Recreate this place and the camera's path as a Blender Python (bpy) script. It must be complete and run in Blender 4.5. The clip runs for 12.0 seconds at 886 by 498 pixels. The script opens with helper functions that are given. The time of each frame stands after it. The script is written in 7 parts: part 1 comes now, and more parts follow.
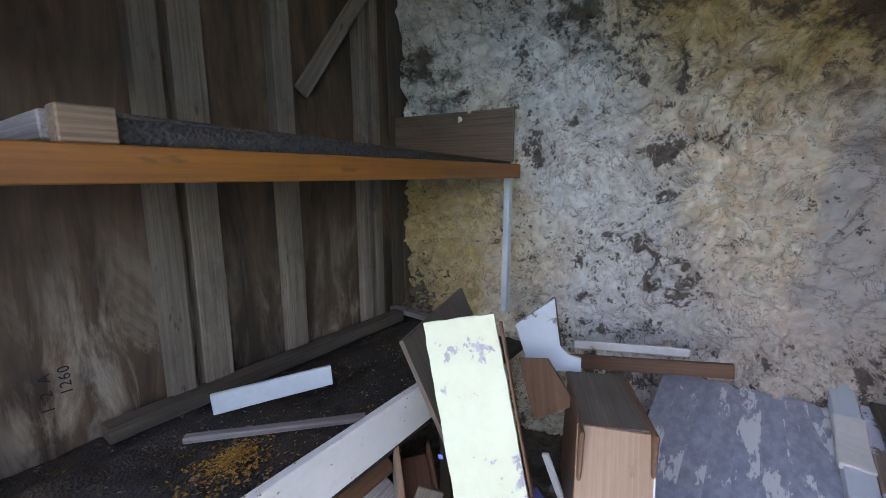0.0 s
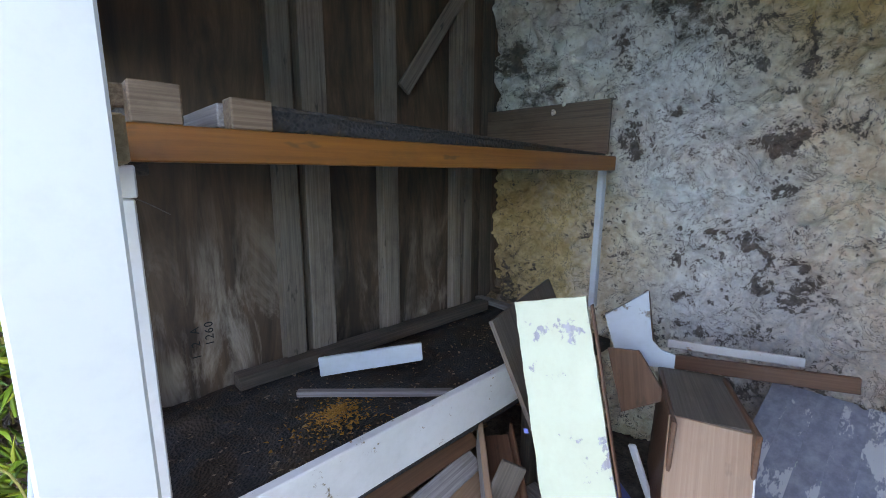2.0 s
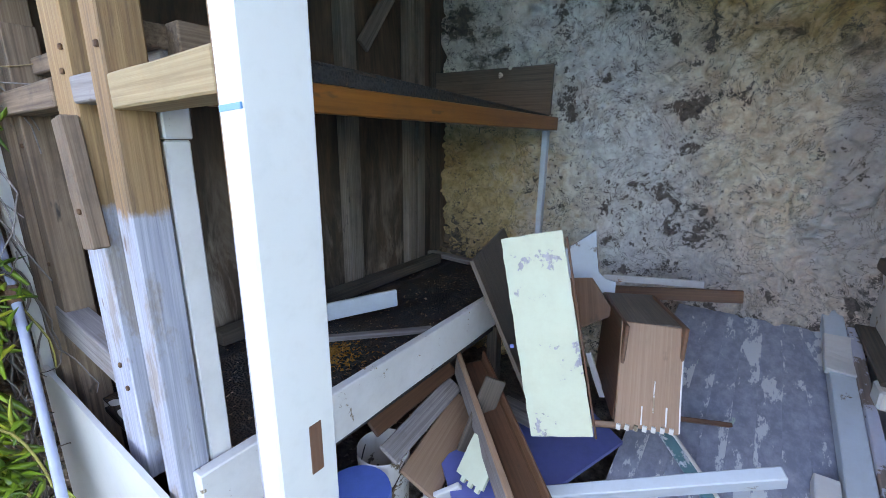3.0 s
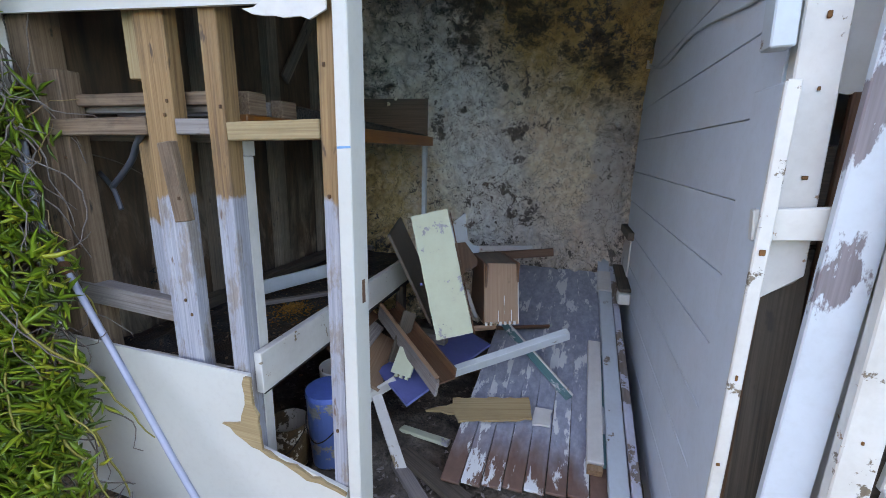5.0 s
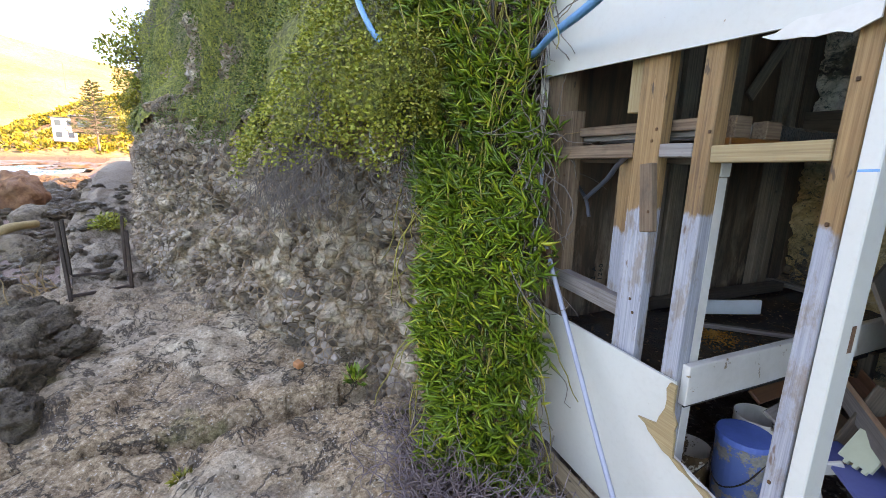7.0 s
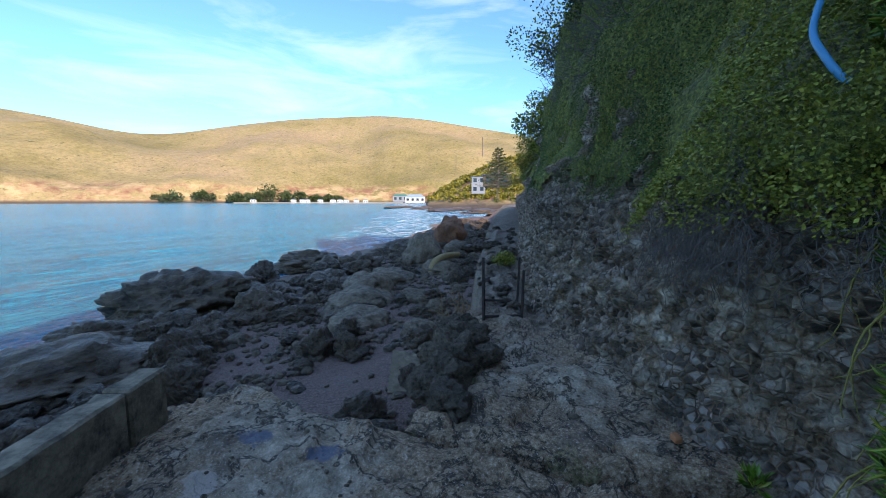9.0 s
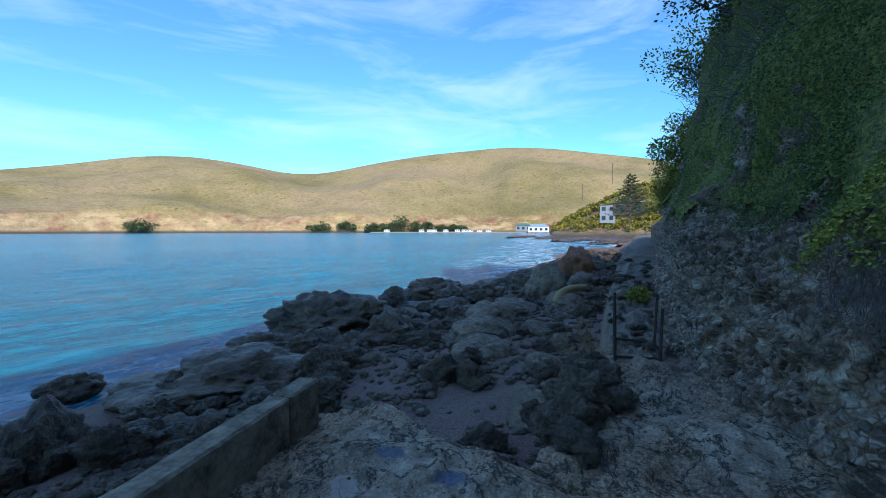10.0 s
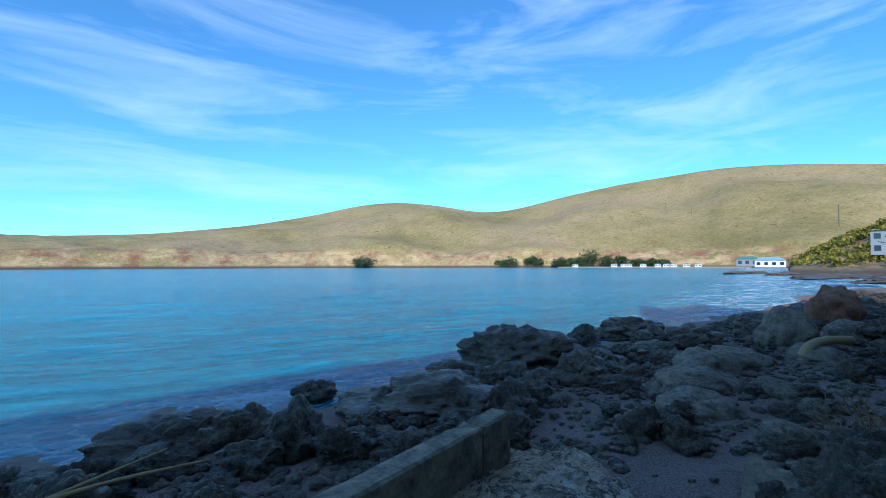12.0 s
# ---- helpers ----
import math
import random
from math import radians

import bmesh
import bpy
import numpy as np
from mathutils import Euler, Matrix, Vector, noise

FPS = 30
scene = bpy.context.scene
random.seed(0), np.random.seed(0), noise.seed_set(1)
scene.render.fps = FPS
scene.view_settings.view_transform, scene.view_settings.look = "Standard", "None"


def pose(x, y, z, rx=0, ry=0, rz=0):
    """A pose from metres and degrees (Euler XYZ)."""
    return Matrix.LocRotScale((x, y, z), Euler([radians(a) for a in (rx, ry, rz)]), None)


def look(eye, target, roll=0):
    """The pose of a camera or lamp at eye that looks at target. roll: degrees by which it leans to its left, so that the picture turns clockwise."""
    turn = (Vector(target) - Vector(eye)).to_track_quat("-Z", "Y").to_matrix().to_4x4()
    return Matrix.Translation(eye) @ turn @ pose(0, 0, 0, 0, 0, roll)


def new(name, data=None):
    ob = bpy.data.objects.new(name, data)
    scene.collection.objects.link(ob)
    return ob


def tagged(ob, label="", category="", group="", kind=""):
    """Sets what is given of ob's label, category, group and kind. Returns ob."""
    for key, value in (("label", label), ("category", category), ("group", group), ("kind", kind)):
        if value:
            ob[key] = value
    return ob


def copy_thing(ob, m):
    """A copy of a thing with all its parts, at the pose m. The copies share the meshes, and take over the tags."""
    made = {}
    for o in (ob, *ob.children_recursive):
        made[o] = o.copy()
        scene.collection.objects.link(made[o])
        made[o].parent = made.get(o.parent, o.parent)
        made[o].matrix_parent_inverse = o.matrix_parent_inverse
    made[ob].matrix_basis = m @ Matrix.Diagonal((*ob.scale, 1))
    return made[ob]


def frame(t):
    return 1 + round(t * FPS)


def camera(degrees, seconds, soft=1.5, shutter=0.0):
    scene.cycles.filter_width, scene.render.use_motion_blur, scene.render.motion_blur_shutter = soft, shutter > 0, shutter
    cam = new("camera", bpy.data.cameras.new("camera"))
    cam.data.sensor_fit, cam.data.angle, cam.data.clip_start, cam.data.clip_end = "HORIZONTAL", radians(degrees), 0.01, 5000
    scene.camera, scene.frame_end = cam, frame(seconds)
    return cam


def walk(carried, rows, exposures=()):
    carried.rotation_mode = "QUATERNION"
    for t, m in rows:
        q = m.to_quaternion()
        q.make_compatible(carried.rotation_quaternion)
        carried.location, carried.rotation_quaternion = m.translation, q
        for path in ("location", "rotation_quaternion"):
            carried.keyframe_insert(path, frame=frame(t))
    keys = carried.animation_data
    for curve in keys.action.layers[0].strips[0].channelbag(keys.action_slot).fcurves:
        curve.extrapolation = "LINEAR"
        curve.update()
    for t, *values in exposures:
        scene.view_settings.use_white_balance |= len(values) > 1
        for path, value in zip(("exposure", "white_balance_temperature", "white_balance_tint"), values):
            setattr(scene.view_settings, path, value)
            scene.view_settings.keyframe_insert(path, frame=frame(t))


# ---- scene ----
cam = camera(93.2, 12.0, 0.8)
PATH = [
    (0, (0.436, 0.079, 1.535), (-0.701, 1.688, 1.19), -0.2),
    (0.5, (0.458, 0.08, 1.552), (-0.887, 1.527, 1.24), 0.1),
    (1, (0.452, 0.072, 1.549), (-0.985, 1.431, 1.253), 0.4),
    (1.5, (0.457, 0.045, 1.538), (-1.006, 1.374, 1.229), 0.3),
    (2, (0.457, 0.0, 1.504), (-0.971, 1.356, 1.152), 0.2),
    (2.5, (0.424, -0.099, 1.469), (-0.894, 1.346, 1.047), 0.3),
    (3, (0.392, -0.259, 1.464), (-0.718, 1.328, 0.964), 0.6),
    (3.5, (0.416, -0.429, 1.473), (-0.44, 1.298, 0.939), 0.8),
    (3.7, (0.461, -0.518, 1.477), (-0.297, 1.255, 0.945), 1.0),
    (5.3, (0.558, -1.09, 1.488), (-0.004, 0.777, 1.044), 1.2),
    (5.5, (0.543, -1.123, 1.488), (-0.127, 0.708, 1.044), 1.3),
    (6, (0.522, -1.151, 1.483), (-0.553, 0.476, 1.041), 1.6),
    (6.5, (0.517, -1.192, 1.49), (-1.004, 0.03, 1.052), 1.6),
    (7, (0.507, -1.274, 1.487), (-1.299, -0.52, 1.078), 1.6),
    (7.5, (0.535, -1.38, 1.51), (-1.406, -1.083, 1.133), 1.3),
    (7.7, (0.534, -1.421, 1.531), (-1.428, -1.292, 1.163), 1.0),
    (9.3, (0.561, -1.535, 1.59), (-1.186, -2.49, 1.401), 0.1),
    (9.5, (0.57, -1.541, 1.594), (-1.121, -2.597, 1.434), 0.1),
    (10, (0.651, -1.521, 1.62), (-0.879, -2.806, 1.528), 0.0),
    (10.5, (0.688, -1.524, 1.63), (-0.659, -3.003, 1.601), 0.0),
    (11, (0.688, -1.533, 1.629), (-0.472, -3.162, 1.655), -0.1),
    (11.5, (0.663, -1.553, 1.613), (-0.326, -3.291, 1.673), -0.1),
    (12, (0.663, -1.571, 1.599), (-0.177, -3.385, 1.674), -0.1),
]
walk(cam, [(t, look(eye, target, roll)) for t, eye, target, roll in PATH],
     [(0, 4.10, 15500, 49), (2.2, 4.00, 13600, 45), (3.7, 3.45, 13000, 43), (5.5, 2.92, 16500, 43), (6.5, 3.10, 17500, 44), (7.0, 3.00, 16500, 43), (7.7, 2.50, 13600, 40), (9.3, 0.70, 7200, 19), (10.5, 0.50, 6500, 12), (12.0, 0.40, 6100, 9)])

# ---- sky, sun ----
SUN_AZ, SUN_EL = radians(38), radians(27)   # from +y turned towards +x, height
world = bpy.data.worlds.new("sky")
scene.world = world
world.use_nodes = True
wn, wl = world.node_tree.nodes, world.node_tree.links
sky = wn.new("ShaderNodeTexSky")
sky.sky_type = "NISHITA"
sky.sun_disc = False
sky.sun_elevation = SUN_EL
sky.sun_rotation = SUN_AZ
sky.air_density, sky.dust_density, sky.ozone_density = 1.0, 0.3, 2.5
wgeo = wn.new("ShaderNodeTexCoord")
wmap = wn.new("ShaderNodeMapping")
wmap.inputs["Rotation"].default_value = (0.0, 0.0, radians(35))
wmap.inputs["Scale"].default_value = (1.2, 2.6, 9.0)
wnoise = wn.new("ShaderNodeTexNoise")
wnoise.inputs["Scale"].default_value = 1.5
wnoise.inputs["Detail"].default_value = 7.0
wnoise.inputs["Roughness"].default_value = 0.6
wnoise.inputs["Distortion"].default_value = 0.5
wramp = wn.new("ShaderNodeValToRGB")
wramp.color_ramp.elements[0].position, wramp.color_ramp.elements[1].position = 0.46, 0.86
wramp.color_ramp.elements[1].color = (0.55, 0.55, 0.55, 1)
wtint = wn.new("ShaderNodeMix")
wtint.data_type, wtint.blend_type = "RGBA", "MULTIPLY"
wtint.inputs["Factor"].default_value = 1.0
wtint.inputs["B"].default_value = (0.51, 1.04, 1.42, 1)
wmix = wn.new("ShaderNodeMix")
wmix.data_type = "RGBA"
wmix.inputs["B"].default_value = (5.0, 6.6, 8.2, 1)
wl.new(wgeo.outputs["Generated"], wmap.inputs["Vector"])
wl.new(wmap.outputs["Vector"], wnoise.inputs["Vector"])
wl.new(wnoise.outputs["Fac"], wramp.inputs["Fac"])
wl.new(wramp.outputs["Color"], wmix.inputs["Factor"])
wl.new(sky.outputs["Color"], wtint.inputs["A"])
wl.new(wtint.outputs["Result"], wmix.inputs["A"])
bg = wn["Background"]
bg.inputs["Strength"].default_value = 0.135
wl.new(wmix.outputs["Result"], bg.inputs["Color"])
sun = new("sun", bpy.data.lights.new("sun", "SUN"))
sun.data.energy, sun.data.angle, sun.data.color = 3.3, radians(0.55), (1.0, 0.94, 0.84)
sun_way = Vector((math.sin(SUN_AZ) * math.cos(SUN_EL), math.cos(SUN_AZ) * math.cos(SUN_EL), math.sin(SUN_EL)))
sun.matrix_world = look(sun_way * 60, (0, 0, 0))

# ---- helpers of this scene ----
RNG = np.random.default_rng(7)


def lattice(ix, iy, iz):
    h = (ix * 374761393 + iy * 668265263 + iz * 1274126177) & 0x7FFFFFFF
    h = ((h ^ (h >> 13)) * 1103515245 + 12345) & 0x7FFFFFFF
    h = ((h ^ (h >> 15)) * 1220703125) & 0x7FFFFFFF
    return (h & 0xFFFFFF) / 8388607.5 - 1.0


def vnoise(p):
    """Smooth value noise, -1 to 1, at the rows of p."""
    p = np.asarray(p, float)
    i = np.floor(p).astype(np.int64)
    f = p - i
    f = f * f * (3 - 2 * f)
    out = 0.0
    for dx in (0, 1):
        for dy in (0, 1):
            for dz in (0, 1):
                w = np.abs(1 - dx - f[:, 0]) * np.abs(1 - dy - f[:, 1]) * np.abs(1 - dz - f[:, 2])
                out = out + w * lattice(i[:, 0] + dx, i[:, 1] + dy, i[:, 2] + dz)
    return out


def fbm(p, octaves=4, gain=0.5):
    p, out, a = np.asarray(p, float), 0.0, 1.0
    for k in range(octaves):
        out = out + a * vnoise(p * 2 ** k + 17.3 * k)
        a *= gain
    return out


def lumps(p, r=0.9):
    """Rounded stones: 0 in the joints, up to 1 on the crowns (cellular distance), at the rows of p."""
    p = np.asarray(p, float)
    i = np.floor(p).astype(np.int64)
    best = np.full(len(p), 9.0)
    second = np.full(len(p), 9.0)
    for dx in (-1, 0, 1):
        for dy in (-1, 0, 1):
            for dz in (-1, 0, 1):
                c = i + (dx, dy, dz)
                q = c + 0.5 + 0.45 * np.stack([lattice(c[:, 0] + k * 71, c[:, 1] - k * 37, c[:, 2] + k * 13) for k in range(3)], 1)
                d = np.linalg.norm(p - q, axis=1)
                second = np.where(d < best, best, np.minimum(second, d))
                best = np.minimum(best, d)
    return np.clip((second - best) / r, 0, 1) ** 0.6


def smooth01(x):
    x = np.clip(x, 0, 1)
    return x * x * (3 - 2 * x)


def mesh_of(name, verts, faces, material, parent=None, smooth=True):
    me = bpy.data.meshes.new(name)
    if isinstance(faces, np.ndarray):
        v, f = np.asarray(verts, np.float32), np.asarray(faces, np.int32)
        me.vertices.add(len(v))
        me.vertices.foreach_set("co", v.ravel())
        me.loops.add(f.size)
        me.loops.foreach_set("vertex_index", f.ravel())
        me.polygons.add(len(f))
        me.polygons.foreach_set("loop_start", np.arange(len(f), dtype=np.int32) * f.shape[1])
        me.update(calc_edges=True)
    else:
        me.from_pydata([tuple(v) for v in verts], [], [tuple(int(k) for k in f) for f in faces])
    me.polygons.foreach_set("use_smooth", [smooth] * len(me.polygons))
    me.materials.append(material)
    me.update()
    ob = new(name, me)
    ob.parent = parent
    return ob


def grid_faces(nu, nv):
    k = (np.arange(nu - 1)[:, None] * nv + np.arange(nv - 1)[None, :]).ravel()
    return np.stack([k, k + nv, k + nv + 1, k + 1], 1)


def empty(name, at=(0, 0, 0)):
    ob = new(name)
    ob.location = at
    ob.empty_display_size = 0.1
    return ob


def part(name, bm, material, parent=None, label="", smooth=False):
    me = bpy.data.meshes.new(name)
    bm.to_mesh(me)
    bm.free()
    me.materials.append(material)
    if smooth:
        me.polygons.foreach_set("use_smooth", [True] * len(me.polygons))
    ob = new(name, me)
    ob.parent = parent
    return tagged(ob, label)


def block(size, bevel=0.004, wobble=0.0, cuts=0, seed=0):
    """A bmesh box about the origin, x its length; wobble roughens it, cuts divide its length."""
    bm = bmesh.new()
    bmesh.ops.create_cube(bm, size=1)
    bmesh.ops.scale(bm, vec=size, verts=bm.verts)
    if cuts:
        edges = [e for e in bm.edges if abs((e.verts[0].co - e.verts[1].co).x) > size[0] * 0.9]
        bmesh.ops.subdivide_edges(bm, edges=edges, cuts=cuts, use_grid_fill=True)
    if bevel:
        bevel = min(bevel, 0.3 * min(size))
        sharp = [e for e in bm.edges if len(e.link_faces) == 2 and e.calc_face_angle(0) > 0.5]
        bmesh.ops.bevel(bm, geom=sharp, offset=bevel, segments=1, affect="EDGES", clamp_overlap=True)
    if wobble:
        for v in bm.verts:
            n = noise.noise_vector(v.co * 7 + Vector((seed * 3.1, seed * 1.7, 0)))
            v.co += Vector((n.x, n.y, n.z)) * wobble
    return bm


def span(a, b, across):
    """The pose of a board from a to b (its x), with its width (its y) along across."""
    a, b = Vector(a), Vector(b)
    x = (b - a).normalized()
    y = Vector(across)
    y = (y - x * y.dot(x)).normalized()
    z = x.cross(y)
    m = Matrix((x, y, z)).transposed().to_4x4()
    m.translation = (a + b) / 2
    return m


def board(name, a, b, across, width, thick, material, parent=None, label="", bevel=0.003, wobble=0.0015, cuts=5, jag=0.0):
    """A board or post from a to b; jag breaks its far end into splinters."""
    length = (Vector(b) - Vector(a)).length
    seed = (sum(a) * 13 + sum(b) * 7) % 50
    bm = block((length, width, thick), bevel, wobble, cuts, seed)
    if jag:
        for v in bm.verts:
            if v.co.x > length / 2 - bevel * 2 - 1e-4:
                v.co.x += jag * noise.noise(Vector((v.co.y * 60, v.co.z * 60, seed)))
    ob = part(name, bm, material, parent, label)
    ob.matrix_basis = span(a, b, across)
    return ob


def tube(name, pts, radius, material, parent=None, label="", sides=8, taper=1.0):
    """A smooth pipe or stem through pts."""
    pts = [Vector(p) for p in pts]
    dense = []
    for k in range(len(pts) - 1):
        p0, p1, p2, p3 = pts[max(k - 1, 0)], pts[k], pts[k + 1], pts[min(k + 2, len(pts) - 1)]
        for s in range(6):
            u = s / 6
            dense.append(0.5 * ((2 * p1) + (p2 - p0) * u + (2 * p0 - 5 * p1 + 4 * p2 - p3) * u * u + (3 * p1 - p0 - 3 * p2 + p3) * u ** 3))
    dense.append(pts[-1])
    verts, faces = [], []
    for k, p in enumerate(dense):
        d = (dense[min(k + 1, len(dense) - 1)] - dense[max(k - 1, 0)]).normalized()
        s = d.cross(Vector((0.31, 0.87, 0.38))).normalized()
        u = d.cross(s)
        r = radius * (1 + (taper - 1) * k / (len(dense) - 1))
        for j in range(sides):
            a = 2 * math.pi * j / sides
            verts.append(p + s * (r * math.cos(a)) + u * (r * math.sin(a)))
    for k in range(len(dense) - 1):
        for j in range(sides):
            a, b = k * sides + j, k * sides + (j + 1) % sides
            faces.append((a, b, b + sides, a + sides))
    faces.append(tuple(range(sides - 1, -1, -1)))
    faces.append(tuple(len(verts) - sides + j for j in range(sides)))
    return tagged(mesh_of(name, verts, faces, material, parent), label)


# ---- materials ----
class Mat:
    """A node material with a few shorthands."""

    def __init__(self, name, rough=0.8, metal=0.0, coord="Object"):
        self.m = bpy.data.materials.new(name)
        self.m.use_nodes = True
        self.n, self.l = self.m.node_tree.nodes, self.m.node_tree.links
        self.b = self.n["Principled BSDF"]
        self.b.inputs["Roughness"].default_value = rough
        self.b.inputs["Metallic"].default_value = metal
        self.co = self.n.new("ShaderNodeTexCoord").outputs[coord]
        self.info = self.n.new("ShaderNodeObjectInfo")

    def shifted(self, scale, turn=(0, 0, 0)):
        add = self.n.new("ShaderNodeVectorMath")
        add.operation = "MULTIPLY_ADD"
        add.inputs[1].default_value = (1, 1, 1)
        comb = self.n.new("ShaderNodeMath")
        comb.operation = "MULTIPLY"
        comb.inputs[1].default_value = 37.0
        self.l.new(self.info.outputs["Random"], comb.inputs[0])
        self.l.new(self.co, add.inputs[0])
        self.l.new(comb.outputs[0], add.inputs[2])
        mp = self.n.new("ShaderNodeMapping")
        mp.inputs["Scale"].default_value = scale
        mp.inputs["Rotation"].default_value = turn
        self.l.new(add.outputs[0], mp.inputs["Vector"])
        return mp.outputs["Vector"]

    def noise(self, scale=(1, 1, 1), detail=5, rough=0.6, distort=0.0):
        t = self.n.new("ShaderNodeTexNoise")
        t.inputs["Scale"].default_value = 1.0
        t.inputs["Detail"].default_value = detail
        t.inputs["Roughness"].default_value = rough
        t.inputs["Distortion"].default_value = distort
        self.l.new(self.shifted(scale), t.inputs["Vector"])
        return t.outputs["Fac"]

    def cells(self, scale=(1, 1, 1), what="Distance", feature="F1"):
        t = self.n.new("ShaderNodeTexVoronoi")
        t.feature = feature
        t.inputs["Scale"].default_value = 1.0
        self.l.new(self.shifted(scale), t.inputs["Vector"])
        return t.outputs[what]

    def ramp(self, fac, *stops):
        r = self.n.new("ShaderNodeValToRGB")
        e = r.color_ramp.elements
        while len(e) < len(stops):
            e.new(0.5)
        for k, (pos, col) in enumerate(stops):
            e[k].position = pos
            e[k].color = (*col, 1) if len(col) == 3 else col
        self.l.new(fac, r.inputs["Fac"])
        return r.outputs["Color"]

    def step(self, fac, a, b):
        r = self.n.new("ShaderNodeMapRange")
        r.inputs["From Min"].default_value, r.inputs["From Max"].default_value = a, b
        self.l.new(fac, r.inputs["Value"])
        return r.outputs["Result"]

    def mix(self, fac, a, b, mode="MIX"):
        x = self.n.new("ShaderNodeMix")
        x.data_type, x.blend_type = "RGBA", mode
        for key, v in (("Factor", fac), ("A", a), ("B", b)):
            if isinstance(v, tuple):
                x.inputs[key].default_value = (*v, 1)
            elif isinstance(v, (int, float)):
                x.inputs[key].default_value = v
            else:
                self.l.new(v, x.inputs[key])
        return x.outputs["Result"]

    def math(self, op, a, b=0.5):
        x = self.n.new("ShaderNodeMath")
        x.operation = op
        for k, v in enumerate((a, b)):
            if isinstance(v, (int, float)):
                x.inputs[k].default_value = v
            else:
                self.l.new(v, x.inputs[k])
        return x.outputs[0]

    def axis(self, k):
        s = self.n.new("ShaderNodeSeparateXYZ")
        self.l.new(self.co, s.inputs[0])
        return s.outputs[k]

    def done(self, colour, bump=None, height=0.01, strength=0.6, rough=None):
        if isinstance(colour, tuple):
            self.b.inputs["Base Color"].default_value = (*colour, 1)
        else:
            self.l.new(colour, self.b.inputs["Base Color"])
        if rough is not None:
            self.l.new(rough, self.b.inputs["Roughness"])
        if bump is not None:
            bp = self.n.new("ShaderNodeBump")
            bp.inputs["Distance"].default_value = height
            bp.inputs["Strength"].default_value = strength
            self.l.new(bump, bp.inputs["Height"])
            self.l.new(bp.outputs["Normal"], self.b.inputs["Normal"])
        return self.m


def wood(name, dark, light, stain=(0.05, 0.04, 0.035), stains=0.35, rough=0.8, fine=130.0):
    """Sawn timber with its grain along the object's x."""
    m = Mat(name, rough)
    grain = m.noise((2.2, fine, fine), 6, 0.65, 0.3)
    broad = m.noise((1.5, 7, 7), 4, 0.6)
    blot = m.noise((5, 9, 9), 5, 0.7)
    c = m.ramp(grain, (0.3, dark), (0.7, light))
    c = m.mix(m.step(broad, 0.35, 0.75), c, m.mix(0.5, c, dark), "MIX")
    c = m.mix(m.math("MULTIPLY", m.step(blot, 0.52, 0.75), stains), c, stain)
    wear = m.noise((3.0, 5, 5), 6, 0.75)
    c = m.mix(m.math("MULTIPLY", m.step(wear, 0.50, 0.66), min(1.0, stains * 1.1)), c, m.mix(0.65, c, dark))
    knot = m.noise((8, 22, 22), 3, 0.6)
    c = m.mix(m.math("MULTIPLY", m.step(knot, 0.66, 0.72), min(1.0, stains * 1.4)), c, stain)
    tone = m.step(m.info.outputs["Random"], -0.6, 1.3)
    c = m.mix(0.35, c, m.mix(tone, (0.0, 0.0, 0.0), (1.0, 1.0, 1.0)), "MULTIPLY")
    return m.done(c, grain, 0.002, 0.5)


def paint(name, colour, under, wear=0.6, dirt=(0.2, 0.17, 0.13), grime=0.25, rough=0.45, size=6.0, chip=(1, 1, 1), rust=0.72):
    """Old paint that flakes off what is under it; higher wear keeps more paint."""
    m = Mat(name, rough)
    flake = m.noise((size * chip[0], size * chip[1], size * chip[2]), 7, 0.68)
    grainy = m.noise((3, 70, 70), 5, 0.6)
    dirtn = m.noise((3, 3, 3), 6, 0.7)
    fine = m.noise((45, 45, 45), 4, 0.6)
    bare = m.step(flake, wear, wear + 0.02)
    base = m.mix(m.math("MULTIPLY", m.step(dirtn, 0.42, 0.8), grime), colour, dirt)
    base = m.mix(m.math("MULTIPLY", m.step(fine, 0.5, 0.8), 0.10), base, dirt)
    uc = m.ramp(grainy, (0.3, tuple(u * 0.55 for u in under)), (0.7, under))
    c = m.mix(bare, base, uc)
    spot = m.math("MULTIPLY", m.step(m.noise((16, 16, 16), 5, 0.7), rust, rust + 0.03), 0.85)
    c = m.mix(spot, c, (0.28, 0.10, 0.03))
    r = m.step(bare, -0.9, 1.2)
    h = m.math("SUBTRACT", m.math("MULTIPLY", fine, 0.15), m.math("MULTIPLY", bare, 0.6))
    return m.done(c, h, 0.003, 0.5)


M_STUD_DARK = wood("old_dark_timber", (0.055, 0.040, 0.030), (0.18, 0.132, 0.10), stains=0.6)
M_STUD_RAW = wood("raw_pine", (0.19, 0.085, 0.045), (0.38, 0.21, 0.12), (0.07, 0.045, 0.035), 0.55)
M_STUD_STAIN = wood("stained_red_pine", (0.11, 0.055, 0.034), (0.33, 0.20, 0.13), (0.04, 0.028, 0.022), 0.75)
M_STUD_GREY = wood("weathered_grey_timber", (0.16, 0.13, 0.12), (0.38, 0.34, 0.32), (0.10, 0.05, 0.035), 0.45)
M_ORANGE = wood("varnished_orange_timber", (0.25, 0.062, 0.010), (0.44, 0.125, 0.020), (0.1, 0.04, 0.02), 0.45, 0.42, 70)
M_BROWN = wood("brown_varnished_board", (0.12, 0.042, 0.022), (0.235, 0.095, 0.052), (0.05, 0.025, 0.016), 0.35, 0.5, 110)
M_SHEET = wood("grey_brown_panel", (0.085, 0.060, 0.046), (0.22, 0.155, 0.118), (0.05, 0.03, 0.02), 0.4, 0.55, 150)
